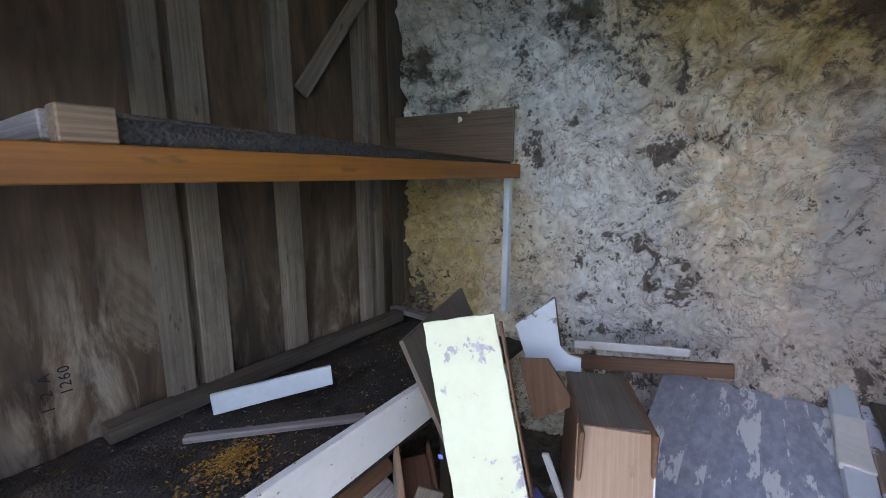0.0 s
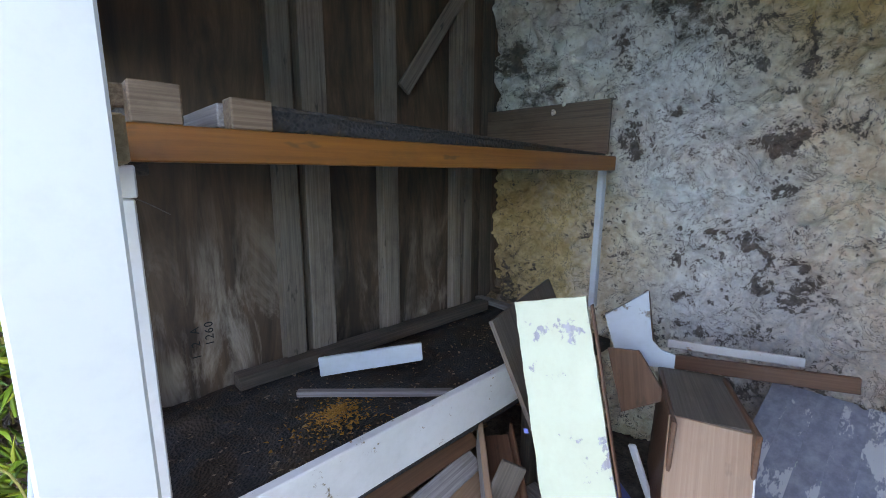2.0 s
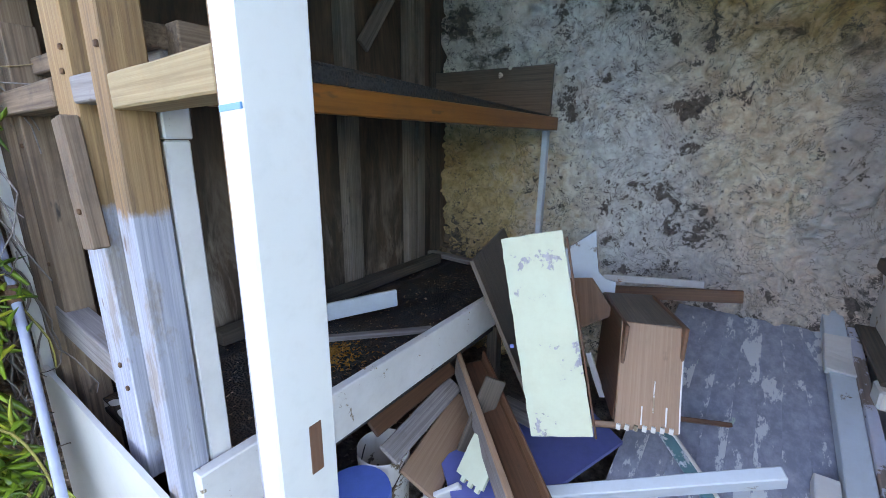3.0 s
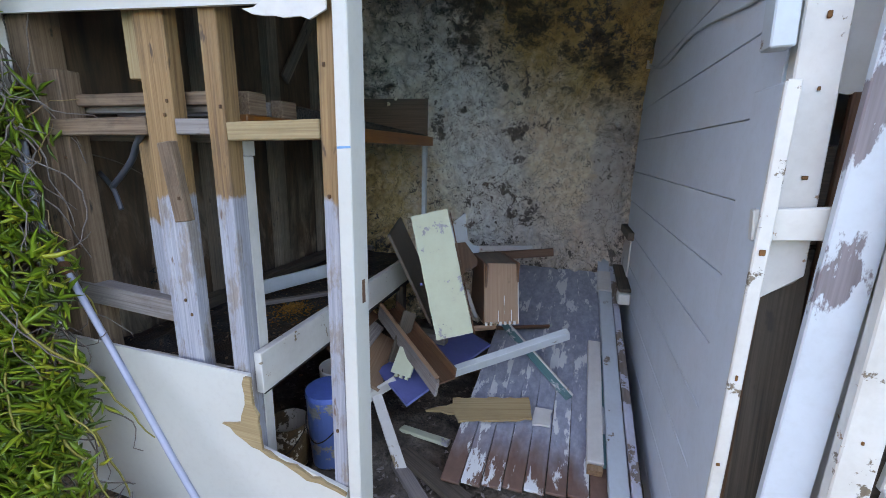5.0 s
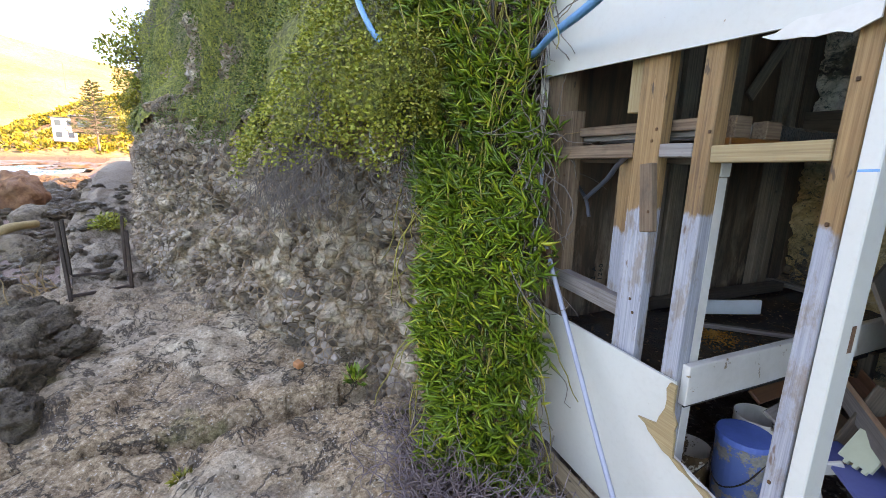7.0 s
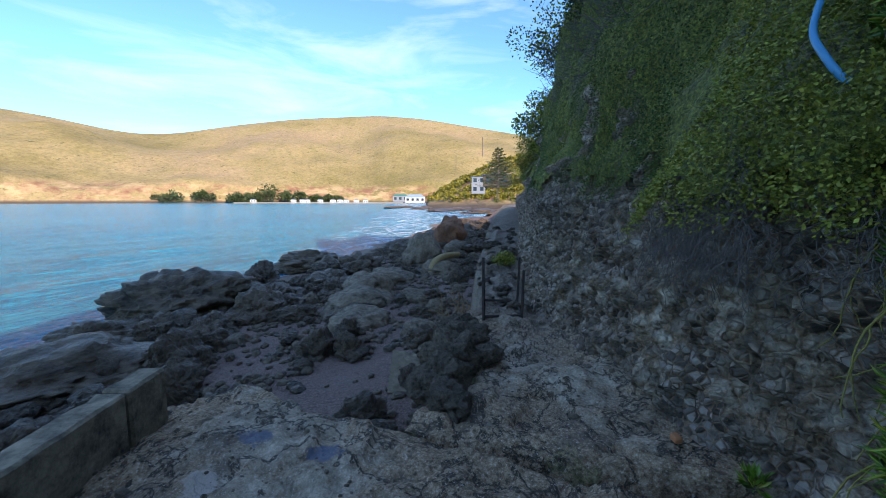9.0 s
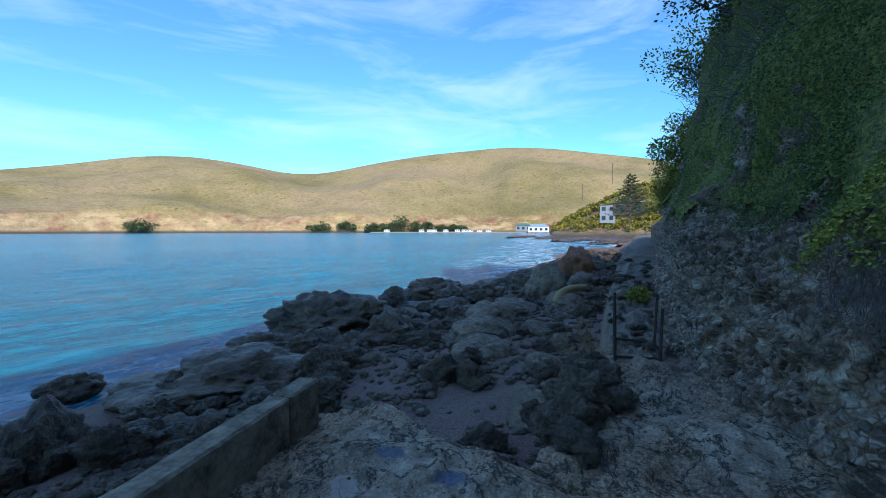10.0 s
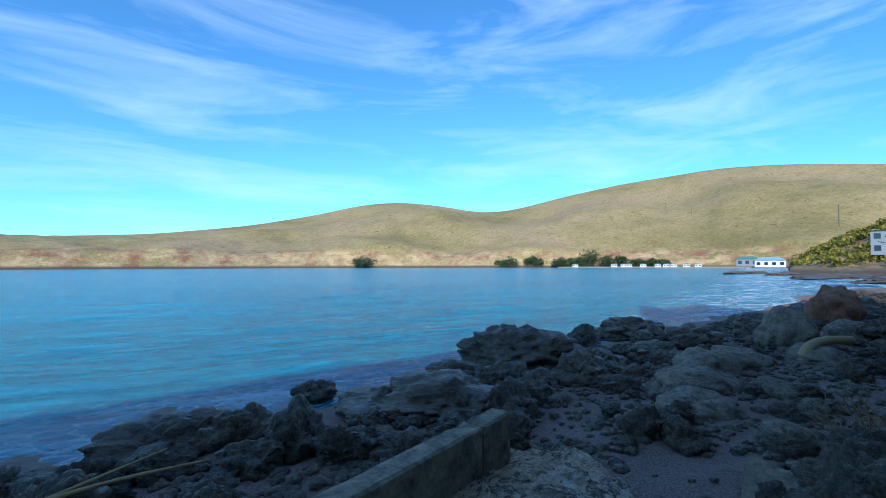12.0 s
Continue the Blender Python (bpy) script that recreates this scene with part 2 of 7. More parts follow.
M_TAN = wood("tan_drawer_wood", (0.36, 0.18, 0.11), (0.50, 0.28, 0.18), (0.14, 0.08, 0.05), 0.35, 0.6, 120)
M_WHITE = paint("white_gloss_paint", (0.50, 0.51, 0.475), (0.35, 0.25, 0.18), 0.74, grime=0.10)
M_WHITE_OLD = paint("old_white_paint", (0.58, 0.57, 0.54), (0.30, 0.20, 0.12), 0.635, grime=0.38, rust=0.665)
M_PALEBLUE = paint("pale_blue_paint", (0.42, 0.52, 0.56), (0.26, 0.19, 0.15), 0.62, grime=0.30)
M_FLAKE = paint("flaking_white_paint", (0.58, 0.57, 0.53), (0.24, 0.17, 0.12), 0.585, grime=0.40, rust=0.64, size=9.0)
M_PEEL = paint("half_peeled_blue_white_paint", (0.45, 0.53, 0.57), (0.25, 0.21, 0.22), 0.535, grime=0.25, rough=0.6, size=2.6, chip=(0.7, 1.6, 1.6), rust=0.70)
M_RUSTRUN = wood("orange_rust", (0.14, 0.04, 0.010), (0.34, 0.115, 0.025), stains=0.3)
M_GREEN = paint("pale_green_paint", (0.49, 0.55, 0.41), (0.36, 0.36, 0.40), 0.60, (0.33, 0.28, 0.16), 0.45)
M_WALLBLUE = paint("grey_blue_wall_paint", (0.47, 0.57, 0.63), (0.3, 0.25, 0.2), 0.80, grime=0.22, rough=0.5)
M_PRIMER = paint("weathered_primer", (0.40, 0.43, 0.50), (0.25, 0.18, 0.15), 0.50, grime=0.3, rough=0.7)


def half_primed(name, edge):
    """Raw red pine above, old bluish primer below (own x runs up the stud); the primer ends at x = edge."""
    m = Mat(name, 0.75)
    grain = m.noise((2.2, 120, 120), 6, 0.7, 0.3)
    blot = m.noise((5, 12, 12), 6, 0.7)
    knot = m.noise((9, 30, 30), 3, 0.6)
    raw = m.ramp(grain, (0.3, (0.20, 0.085, 0.036)), (0.7, (0.45, 0.235, 0.105)))
    streaks = m.noise((1.6, 22, 22), 6, 0.75)
    raw = m.mix(m.math("MULTIPLY", m.step(streaks, 0.52, 0.66), 0.75), raw, (0.085, 0.045, 0.03))
    raw = m.mix(m.math("MULTIPLY", m.step(knot, 0.64, 0.70), 0.8), raw, (0.07, 0.04, 0.03))
    old = m.ramp(grain, (0.3, (0.16, 0.13, 0.12)), (0.7, (0.36, 0.31, 0.29)))
    pr = m.mix(m.step(blot, 0.50, 0.60), m.mix(m.step(grain, 0.35, 0.65), (0.21, 0.235, 0.285), (0.40, 0.425, 0.465)), old)
    pr = m.mix(m.math("MULTIPLY", m.step(knot, 0.66, 0.72), 0.8), pr, (0.16, 0.07, 0.04))
    up = m.step(m.math("ADD", m.axis(0), m.math("MULTIPLY", m.math("SUBTRACT", blot, 0.5), 0.10)), edge - 0.008, edge + 0.008)
    c = m.mix(up, pr, raw)
    tone = m.step(m.info.outputs["Random"], -0.8, 1.2)
    c = m.mix(0.3, c, m.mix(tone, (0.0, 0.0, 0.0), (1.0, 1.0, 1.0)), "MULTIPLY")
    return m.done(c, grain, 0.002, 0.5)


M_HALF_A = half_primed("half_primed_stud", -0.32)
M_HALF_B = half_primed("half_primed_stud_long", 0.02)
M_HALF_C = half_primed("half_primed_post", 0.05)
M_SPLINTER = wood("torn_ply_edge", (0.30, 0.18, 0.085), (0.50, 0.34, 0.19), stains=0.25)
M_RUST = wood("rusty_nail_stain", (0.07, 0.025, 0.012), (0.22, 0.085, 0.03), stains=0.2)
M_TIMBER_OLD = wood("weathered_tan_timber", (0.20, 0.13, 0.075), (0.46, 0.33, 0.21), (0.06, 0.04, 0.03), 0.6)
M_STUD_MID = wood("grey_brown_timber", (0.11, 0.080, 0.062), (0.31, 0.245, 0.20), stains=0.55)


def plywood():
    """Water-stained red-brown sheets, paler where the damp has bleached them."""
    m = Mat("stained_plywood", 0.75)
    streak = m.noise((1, 5.5, 0.9), 6, 0.7, 1.0)
    broad = m.noise((1, 1.6, 1.1), 5, 0.65)
    fine = m.noise((50, 50, 4), 4, 0.6)
    bleach = m.noise((1, 7.0, 1.6), 6, 0.7, 0.6)
    c = m.ramp(streak, (0.34, (0.030, 0.018, 0.012)), (0.52, (0.105, 0.055, 0.034)), (0.68, (0.19, 0.105, 0.065)))
    damp = m.math("MULTIPLY", m.step(bleach, 0.47, 0.62), m.step(m.math("ADD", m.axis(2), broad), 0.62, 0.05))
    c = m.mix(m.math("MULTIPLY", damp, 0.85), c, (0.40, 0.32, 0.26))
    c = m.mix(m.math("MULTIPLY", m.step(broad, 0.54, 0.64), 0.6), c, (0.035, 0.022, 0.016))
    c = m.mix(0.45, c, m.ramp(fine, (0.3, (0.5, 0.5, 0.5)), (0.7, (1, 1, 1))), "MULTIPLY")
    return m.done(c, fine, 0.001, 0.3)


def plaster_rock():
    """Rock face under flaking limewash: bluish white in the middle, cream beside it, ochre above, soot and bare stone."""
    m = Mat("limewashed_rock", 0.88)
    mid = m.noise((3.5, 3.5, 3.5), 7, 0.7)
    small = m.noise((15, 15, 15), 7, 0.75)
    grain = m.noise((48, 48, 48), 4, 0.7)
    z, x = m.axis(2), m.axis(0)
    warp = m.math("MULTIPLY", m.math("SUBTRACT", mid, 0.5), 1.3)
    # each wash is painted darker in the bump's hollows, to strengthen the relief's shading
    wash = m.mix(m.step(small, 0.40, 0.60), (0.74, 0.58, 0.42), (0.92, 0.84, 0.70))
    ochre = m.mix(m.step(small, 0.36, 0.64), (0.46, 0.27, 0.09), (0.76, 0.53, 0.24))
    blue = m.mix(m.step(small, 0.36, 0.56), (0.60, 0.65, 0.66), (0.88, 0.95, 0.94))
    up = m.step(m.math("ADD", m.math("ADD", z, m.math("MULTIPLY", x, 0.40)), warp), 1.88, 2.28)
    c = m.mix(up, wash, ochre)
    yellow = m.math("MULTIPLY", m.step(m.math("ADD", x, warp), -0.55, -0.8), m.step(z, 1.75, 1.45))
    c = m.mix(m.math("MULTIPLY", yellow, 0.8), c, ochre)
    off = m.math("ABSOLUTE", m.math("ADD", m.math("ADD", x, 0.14), m.math("MULTIPLY", m.math("SUBTRACT", z, 1.5), 0.35)))
    heart = m.step(m.math("SUBTRACT", off, m.math("MULTIPLY", warp, 0.7)), 0.48, 0.16)
    c = m.mix(m.math("MULTIPLY", heart, 0.9), c, blue)
    left = m.math("MULTIPLY", m.step(x, -0.5, -0.8), m.step(z, 1.6, 1.85))
    c = m.mix(m.math("MULTIPLY", left, 0.6), c, blue)
    mauve = m.math("MULTIPLY", m.step(m.math("ADD", z, warp), 1.20, 0.85), m.step(x, -0.2, 0.2))
    c = m.mix(m.math("MULTIPLY", mauve, 0.6), c, m.mix(m.step(grain, 0.4, 0.6), (0.44, 0.36, 0.36), (0.74, 0.61, 0.54)))
    trowel = m.step(m.math("ADD", m.math("ABSOLUTE", m.math("SUBTRACT", x, 0.80)), m.math("MULTIPLY", warp, -0.35)), 0.17, 0.10)
    trowel = m.math("MULTIPLY", trowel, m.math("MULTIPLY", m.step(z, 1.95, 1.65), m.step(z, 0.8, 1.05)))
    c = m.mix(m.math("MULTIPLY", trowel, 0.75), c, (0.50, 0.49, 0.48))
    smudge = m.step(m.noise((7, 7, 7), 8, 0.8), 0.50, 0.60)
    c = m.mix(m.math("MULTIPLY", smudge, 0.30), c, (0.36, 0.25, 0.19))
    where = m.math("MULTIPLY", m.math("SUBTRACT", m.noise((2.1, 2.1, 2.1), 4, 0.6), 0.5), 0.60)
    stone = m.mix(m.step(grain, 0.35, 0.65), (0.055, 0.040, 0.036), (0.20, 0.155, 0.14))
    bare = m.step(m.math("ADD", m.noise((8, 8, 8), 9, 0.78), where), 0.578, 0.592)
    bare = m.math("MULTIPLY", bare, m.math("SUBTRACT", 1.0, trowel))
    c = m.mix(m.math("MULTIPLY", bare, 0.92), c, stone)
    pits = m.step(m.math("ADD", m.noise((26, 26, 26), 6, 0.72), m.math("MULTIPLY", where, 0.5)), 0.605, 0.622)
    c = m.mix(m.math("MULTIPLY", pits, 0.9), c, stone)
    lines = m.step(m.math("ABSOLUTE", m.math("SUBTRACT", m.noise((5, 5, 5), 6, 0.7, 0.6), 0.5)), 0.012, 0.002)
    c = m.mix(m.math("MULTIPLY", lines, 0.7), c, (0.12, 0.09, 0.075))
    soot = m.math("MULTIPLY", m.step(m.noise((1.7, 1.7, 2.6), 7, 0.75), 0.53, 0.60), m.step(z, 1.45, 1.95))
    c = m.mix(m.math("MULTIPLY", soot, 0.88), c, m.mix(m.step(small, 0.4, 0.6), (0.030, 0.022, 0.018), (0.13, 0.08, 0.05)))
    red = m.step(m.noise((3.1, 3.1, 3.1), 5, 0.7), 0.70, 0.72)
    c = m.mix(m.math("MULTIPLY", red, 0.8), c, (0.20, 0.06, 0.04))
    h = m.math("SUBTRACT", m.math("ADD", m.math("MULTIPLY", mid, 0.45), m.math("ADD", m.math("MULTIPLY", small, 0.4), m.math("MULTIPLY", grain, 0.05))), m.math("MULTIPLY", m.math("MAXIMUM", bare, pits), 0.14))
    return m.done(c, h, 0.10, 1.0)


def rock(name, dark, light, warm, scale=1.0, rough=0.9, bump=0.05):
    m = Mat(name, rough)
    big = m.noise((0.9 * scale,) * 3, 5, 0.6)
    mid = m.noise((5 * scale,) * 3, 7, 0.7)
    small = m.noise((28 * scale,) * 3, 5, 0.7)
    pits = m.cells((16 * scale,) * 3)
    c = m.ramp(mid, (0.32, dark), (0.70, light))
    c = m.mix(m.math("MULTIPLY", m.step(big, 0.45, 0.7), 0.6), c, warm)
    c = m.mix(m.math("MULTIPLY", m.step(small, 0.55, 0.75), 0.35), c, light)
    tone = m.step(m.info.outputs["Random"], -0.8, 1.1)
    c = m.mix(0.5, c, m.mix(tone, (0.0, 0.0, 0.0), (1.0, 1.0, 1.0)), "MULTIPLY")
    h = m.math("ADD", m.math("MULTIPLY", mid, 0.6), m.math("ADD", m.math("MULTIPLY", small, 0.25), m.math("MULTIPLY", pits, 0.3)))
    return m.done(c, h, bump, 0.9)


def ground_mat():
    """Old concrete and trodden rock by the shed, dark reddish beach below, seabed sand beyond."""
    m = Mat("shore_ground", 0.92)
    big = m.noise((0.7, 0.7, 0.7), 5, 0.65)
    mid = m.noise((4, 4, 4), 8, 0.75)
    small = m.noise((30, 30, 30), 6, 0.78)
    peb = m.cells((38, 38, 38))
    conc = m.ramp(mid, (0.34, (0.20, 0.145, 0.10)), (0.48, (0.49, 0.37, 0.265)), (0.64, (0.74, 0.59, 0.44)))
    conc = m.mix(0.5, conc, m.ramp(small, (0.36, (0.35, 0.33, 0.31)), (0.56, (1.0, 1.0, 1.0)), (0.66, (1.3, 1.27, 1.22))), "MULTIPLY")
    earth = m.ramp(small, (0.34, (0.085, 0.050, 0.030)), (0.48, (0.34, 0.21, 0.125)), (0.62, (0.58, 0.40, 0.26)))
    top = m.mix(m.step(big, 0.42, 0.54), conc, earth)
    # crevices cut into the bump, with their shade painted near-black in the colour
    crevices = m.step(m.math("ABSOLUTE", m.math("SUBTRACT", m.noise((1.5, 1.5, 1.5), 7, 0.65, 0.4), 0.5)), 0.020, 0.004)
    top = m.mix(m.math("MULTIPLY", crevices, 0.85), top, (0.035, 0.026, 0.02))
    litter = m.step(m.noise((13, 13, 13), 6, 0.8), 0.60, 0.64)
    top = m.mix(m.math("MULTIPLY", litter, 0.65), top, (0.23, 0.11, 0.05))
    stain = m.step(m.noise((2.4, 2.4, 2.4), 8, 0.75), 0.56, 0.62)
    top = m.mix(m.math("MULTIPLY", stain, 0.55), top, (0.13, 0.095, 0.075))
    speck = m.step(m.noise((60, 60, 60), 3, 0.6), 0.62, 0.66)
    top = m.mix(m.math("MULTIPLY", speck, 0.7), top, (0.58, 0.53, 0.46))
    moss = m.step(m.noise((1.6, 1.6, 1.6), 6, 0.7), 0.60, 0.68)
    top = m.mix(m.math("MULTIPLY", moss, 0.6), top, m.mix(m.step(small, 0.4, 0.6), (0.07, 0.07, 0.02), (0.24, 0.21, 0.075)))
    for px, py, size, old in ((-1.44, -3.21, 0.12, (0.10, 0.14, 0.22)), (-1.39, -3.73, 0.10, (0.10, 0.14, 0.22)), (-0.92, -3.66, 0.12, (0.62, 0.50, 0.42))):
        dx, dy = m.math("SUBTRACT", m.axis(0), px), m.math("SUBTRACT", m.axis(1), py)
        away = m.math("SQRT", m.math("ADD", m.math("MULTIPLY", dx, dx), m.math("MULTIPLY", dy, dy)))
        away = m.math("ADD", away, m.math("MULTIPLY", m.math("SUBTRACT", m.noise((9, 9, 9), 6, 0.75), 0.5), 0.30))
        top = m.mix(m.math("MULTIPLY", m.step(away, size, size - 0.03), 0.75), top, old)
    beach = m.ramp(small, (0.36, (0.060, 0.034, 0.028)), (0.60, (0.34, 0.215, 0.175)))
    trod = m.mix(m.step(peb, 0.2, 0.6), m.ramp(mid, (0.36, (0.050, 0.034, 0.024)), (0.62, (0.24, 0.165, 0.115))), (0.26, 0.20, 0.155))
    top = m.mix(m.math("MULTIPLY", m.step(m.axis(0), -3.8, -5.6), 0.9), top, trod)
    low = m.step(m.axis(2), -0.45, -1.2)
    c = m.mix(low, top, beach)
    far = m.step(m.axis(2), -2.2, -2.9)
    c = m.mix(far, c, (0.25, 0.21, 0.16))
    h = m.math("ADD", m.math("MULTIPLY", mid, 0.5), m.math("ADD", m.math("MULTIPLY", small, 0.40), m.math("SUBTRACT", m.math("MULTIPLY", peb, 0.15), m.math("MULTIPLY", crevices, 0.2))))
    return m.done(c, h, 0.055, 0.9)


def sea_mat():
    m = Mat("sea_water", 0.12)
    y = m.axis(1)
    wave = m.noise((0.40, 1.5, 1), 8, 0.74, 0.6)
    ripple = m.noise((1.6, 6.0, 1), 5, 0.7, 0.4)
    swell = m.noise((0.035, 0.11, 1), 4, 0.55)
    patch = m.noise((0.012, 0.02, 1), 4, 0.55)
    c = m.mix(m.step(patch, 0.35, 0.68), (0.002, 0.25, 0.42), (0.004, 0.38, 0.54))
    c = m.mix(m.math("MULTIPLY", m.step(m.noise((0.9, 2.8, 1), 6, 0.75, 0.5), 0.50, 0.56), 0.6), c, (0.003, 0.11, 0.23))
    # inshore water gets a brighter colour to make up for the cliff's shadow
    near = m.step(y, -26.0, -13.0)
    c = m.mix(m.math("MULTIPLY", near, 0.55), c, (0.015, 0.30, 0.54))
    c = m.mix(m.math("MULTIPLY", m.step(wave, 0.50, 0.55), 0.65), c, (0.010, 0.44, 0.62))
    c = m.mix(m.math("MULTIPLY", m.step(m.noise((0.10, 0.55, 1), 5, 0.65, 0.4), 0.52, 0.62), 0.5), c, (0.004, 0.13, 0.22))
    c = m.mix(m.math("MULTIPLY", m.step(ripple, 0.52, 0.60), 0.5), c, (0.008, 0.19, 0.38))
    c = m.mix(m.math("MULTIPLY", m.step(ripple, 0.44, 0.38), 0.45), c, (0.015, 0.50, 0.69))
    streak = m.noise((0.22, 0.5, 1), 8, 0.72, 1.2)
    edge = m.step(m.math("ADD", y, m.math("MULTIPLY", m.axis(0), -0.12)), -19.0, -13.0)
    coast = m.step(m.math("ADD", y, m.math("MULTIPLY", m.axis(0), -0.555)), -13.0, -3.0)
    edge = m.math("MAXIMUM", edge, coast)
    foam = m.math("MULTIPLY", m.step(streak, 0.545, 0.60), edge)
    lace = m.step(m.cells((1.3, 2.1, 1), "Distance", "DISTANCE_TO_EDGE"), 0.12, 0.02)
    foam = m.math("MAXIMUM", foam, m.math("MULTIPLY", m.math("MULTIPLY", lace, edge), m.step(streak, 0.42, 0.58)))
    c = m.mix(foam, c, (0.78, 0.82, 0.86))
    h = m.math("ADD", m.math("MULTIPLY", wave, 0.6), m.math("ADD", m.math("MULTIPLY", ripple, 0.22), m.math("MULTIPLY", swell, 2.0)))
    m.b.inputs["Specular IOR Level"].default_value = 0.13
    return m.done(c, h, 0.9, 1.0, m.step(foam, -0.3, 1.6))


def hill_mat():
    m = Mat("dry_grass_hill", 0.95)
    big = m.noise((0.006, 0.006, 0.012), 6, 0.6)
    mid = m.noise((0.04, 0.04, 0.06), 6, 0.65)
    small = m.noise((0.3, 0.3, 0.3), 5, 0.7)
    c = m.ramp(big, (0.35, (0.26, 0.20, 0.075)), (0.5, (0.37, 0.275, 0.13)), (0.65, (0.40, 0.28, 0.155)))
    c = m.mix(m.math("MULTIPLY", m.step(mid, 0.50, 0.72), 0.45), c, (0.19, 0.175, 0.045))
    fine = m.noise((0.22, 0.22, 0.22), 6, 0.8)
    c = m.mix(0.55, c, m.ramp(fine, (0.36, (0.45, 0.46, 0.40)), (0.62, (1.25, 1.2, 1.15))), "MULTIPLY")
    scrub = m.step(m.noise((0.09, 0.09, 0.12), 6, 0.75), 0.60, 0.66)
    c = m.mix(m.math("MULTIPLY", scrub, 0.75), c, (0.07, 0.075, 0.03))
    bank = m.step(m.axis(2), 24.0, 17.0)
    bare = m.math("MULTIPLY", bank, m.step(m.noise((0.05, 0.05, 0.15), 6, 0.7), 0.44, 0.52))
    c = m.mix(bare, c, m.mix(m.step(mid, 0.4, 0.6), (0.52, 0.36, 0.19), (0.26, 0.12, 0.07)))
    shore = m.step(m.axis(2), 1.5, -1.0)
    c = m.mix(shore, c, (0.10, 0.07, 0.05))
    return m.done(c, m.math("ADD", mid, m.math("MULTIPLY", small, 0.4)), 4.0, 0.9)


def leafy(name, dark, light, dry=None, rough=0.55):
    m = Mat(name, rough)
    geo = m.n.new("ShaderNodeNewGeometry")
    r = geo.outputs["Random Per Island"]
    big = m.noise((1.2, 1.2, 1.2), 3, 0.6)
    stops = [(0.0, dark), (0.75, light)]
    if dry:
        stops.append((1.0, dry))
    c = m.ramp(r, *stops)
    c = m.mix(m.math("MULTIPLY", m.step(big, 0.4, 0.65), 0.5), c, dark)
    return m.done(c)


M_PLY = plywood()
M_PLASTER = plaster_rock()


def cliff_mat():
    """Cemented stones: grey cobbles of many tones in brown earth."""
    m = Mat("conglomerate_cliff", 0.93)
    stone = m.cells((6.0, 6.0, 6.0), "Color")
    edge = m.cells((6.0, 6.0, 6.0), "Distance", "DISTANCE_TO_EDGE")
    grit_c = m.cells((17.0, 17.0, 17.0), "Color")
    grit_e = m.cells((17.0, 17.0, 17.0), "Distance", "DISTANCE_TO_EDGE")
    big = m.noise((0.8, 0.8, 0.8), 5, 0.65)
    mid = m.noise((7, 7, 7), 7, 0.75)
    small = m.noise((35, 35, 35), 5, 0.7)
    tone = m.ramp(stone, (0.15, (0.17, 0.125, 0.092)), (0.5, (0.44, 0.345, 0.27)), (0.85, (0.70, 0.58, 0.47)))
    earth = m.ramp(mid, (0.36, (0.040, 0.025, 0.016)), (0.60, (0.46, 0.29, 0.18)))
    tone = m.mix(0.7, tone, m.ramp(mid, (0.33, (0.35, 0.33, 0.31)), (0.64, (1.35, 1.3, 1.25))), "MULTIPLY")
    c = m.mix(m.step(m.math("ADD", edge, m.math("MULTIPLY", m.math("SUBTRACT", small, 0.5), 0.35)), 0.20, 0.0), tone, earth)
    c2 = m.mix(m.step(grit_e, 0.12, 0.03), m.ramp(grit_c, (0.2, (0.065, 0.048, 0.038)), (0.8, (0.56, 0.45, 0.38))), earth)
    c = m.mix(m.step(m.noise((1.6, 1.6, 1.6), 4, 0.6), 0.44, 0.54), c, c2)
    c = m.mix(m.math("MULTIPLY", m.step(big, 0.48, 0.65), 0.45), c, (0.20, 0.115, 0.075))
    lich = m.step(m.noise((2.5, 2.5, 2.5), 7, 0.75), 0.66, 0.70)
    c = m.mix(m.math("MULTIPLY", lich, 0.5), c, (0.40, 0.36, 0.28))
    h = m.math("ADD", m.math("MULTIPLY", m.step(edge, 0.0, 0.25), 0.5), m.math("ADD", m.math("MULTIPLY", m.step(grit_e, 0.0, 0.2), 0.25), m.math("ADD", m.math("MULTIPLY", mid, 0.5), m.math("MULTIPLY", small, 0.2))))
    return m.done(c, h, 0.11, 1.0)


M_CLIFF = cliff_mat()
M_GROUND = ground_mat()
M_SEA = sea_mat()
M_HILL = hill_mat()
M_BOULDER = rock("black_beach_rock", (0.020, 0.013, 0.009), (0.27, 0.185, 0.12), (0.17, 0.10, 0.055), 1.0, 0.45, 0.22)
M_GREYROCK = rock("grey_beach_rock", (0.065, 0.046, 0.031), (0.46, 0.345, 0.245), (0.30, 0.20, 0.125), 1.2, 0.9, 0.13)
M_OUTCROP = rock("knobbly_dark_outcrop", (0.040, 0.029, 0.020), (0.38, 0.28, 0.195), (0.20, 0.135, 0.085), 1.6, 0.92, 0.14)
M_REDROCK = rock("rusty_red_rock", (0.16, 0.05, 0.025), (0.48, 0.20, 0.10), (0.12, 0.06, 0.04), 0.7, 0.9, 0.08)
M_CONC = rock("weathered_concrete", (0.060, 0.045, 0.032), (0.46, 0.36, 0.25), (0.25, 0.18, 0.115), 1.3, 0.92, 0.03)
M_ICE = leafy("iceplant_leaf", (0.022, 0.085, 0.007), (0.14, 0.28, 0.022), (0.44, 0.40, 0.045), 0.36)
M_CREEPER = leafy("creeper_leaf", (0.07, 0.10, 0.012), (0.36, 0.36, 0.045), (0.46, 0.36, 0.09), 0.6)
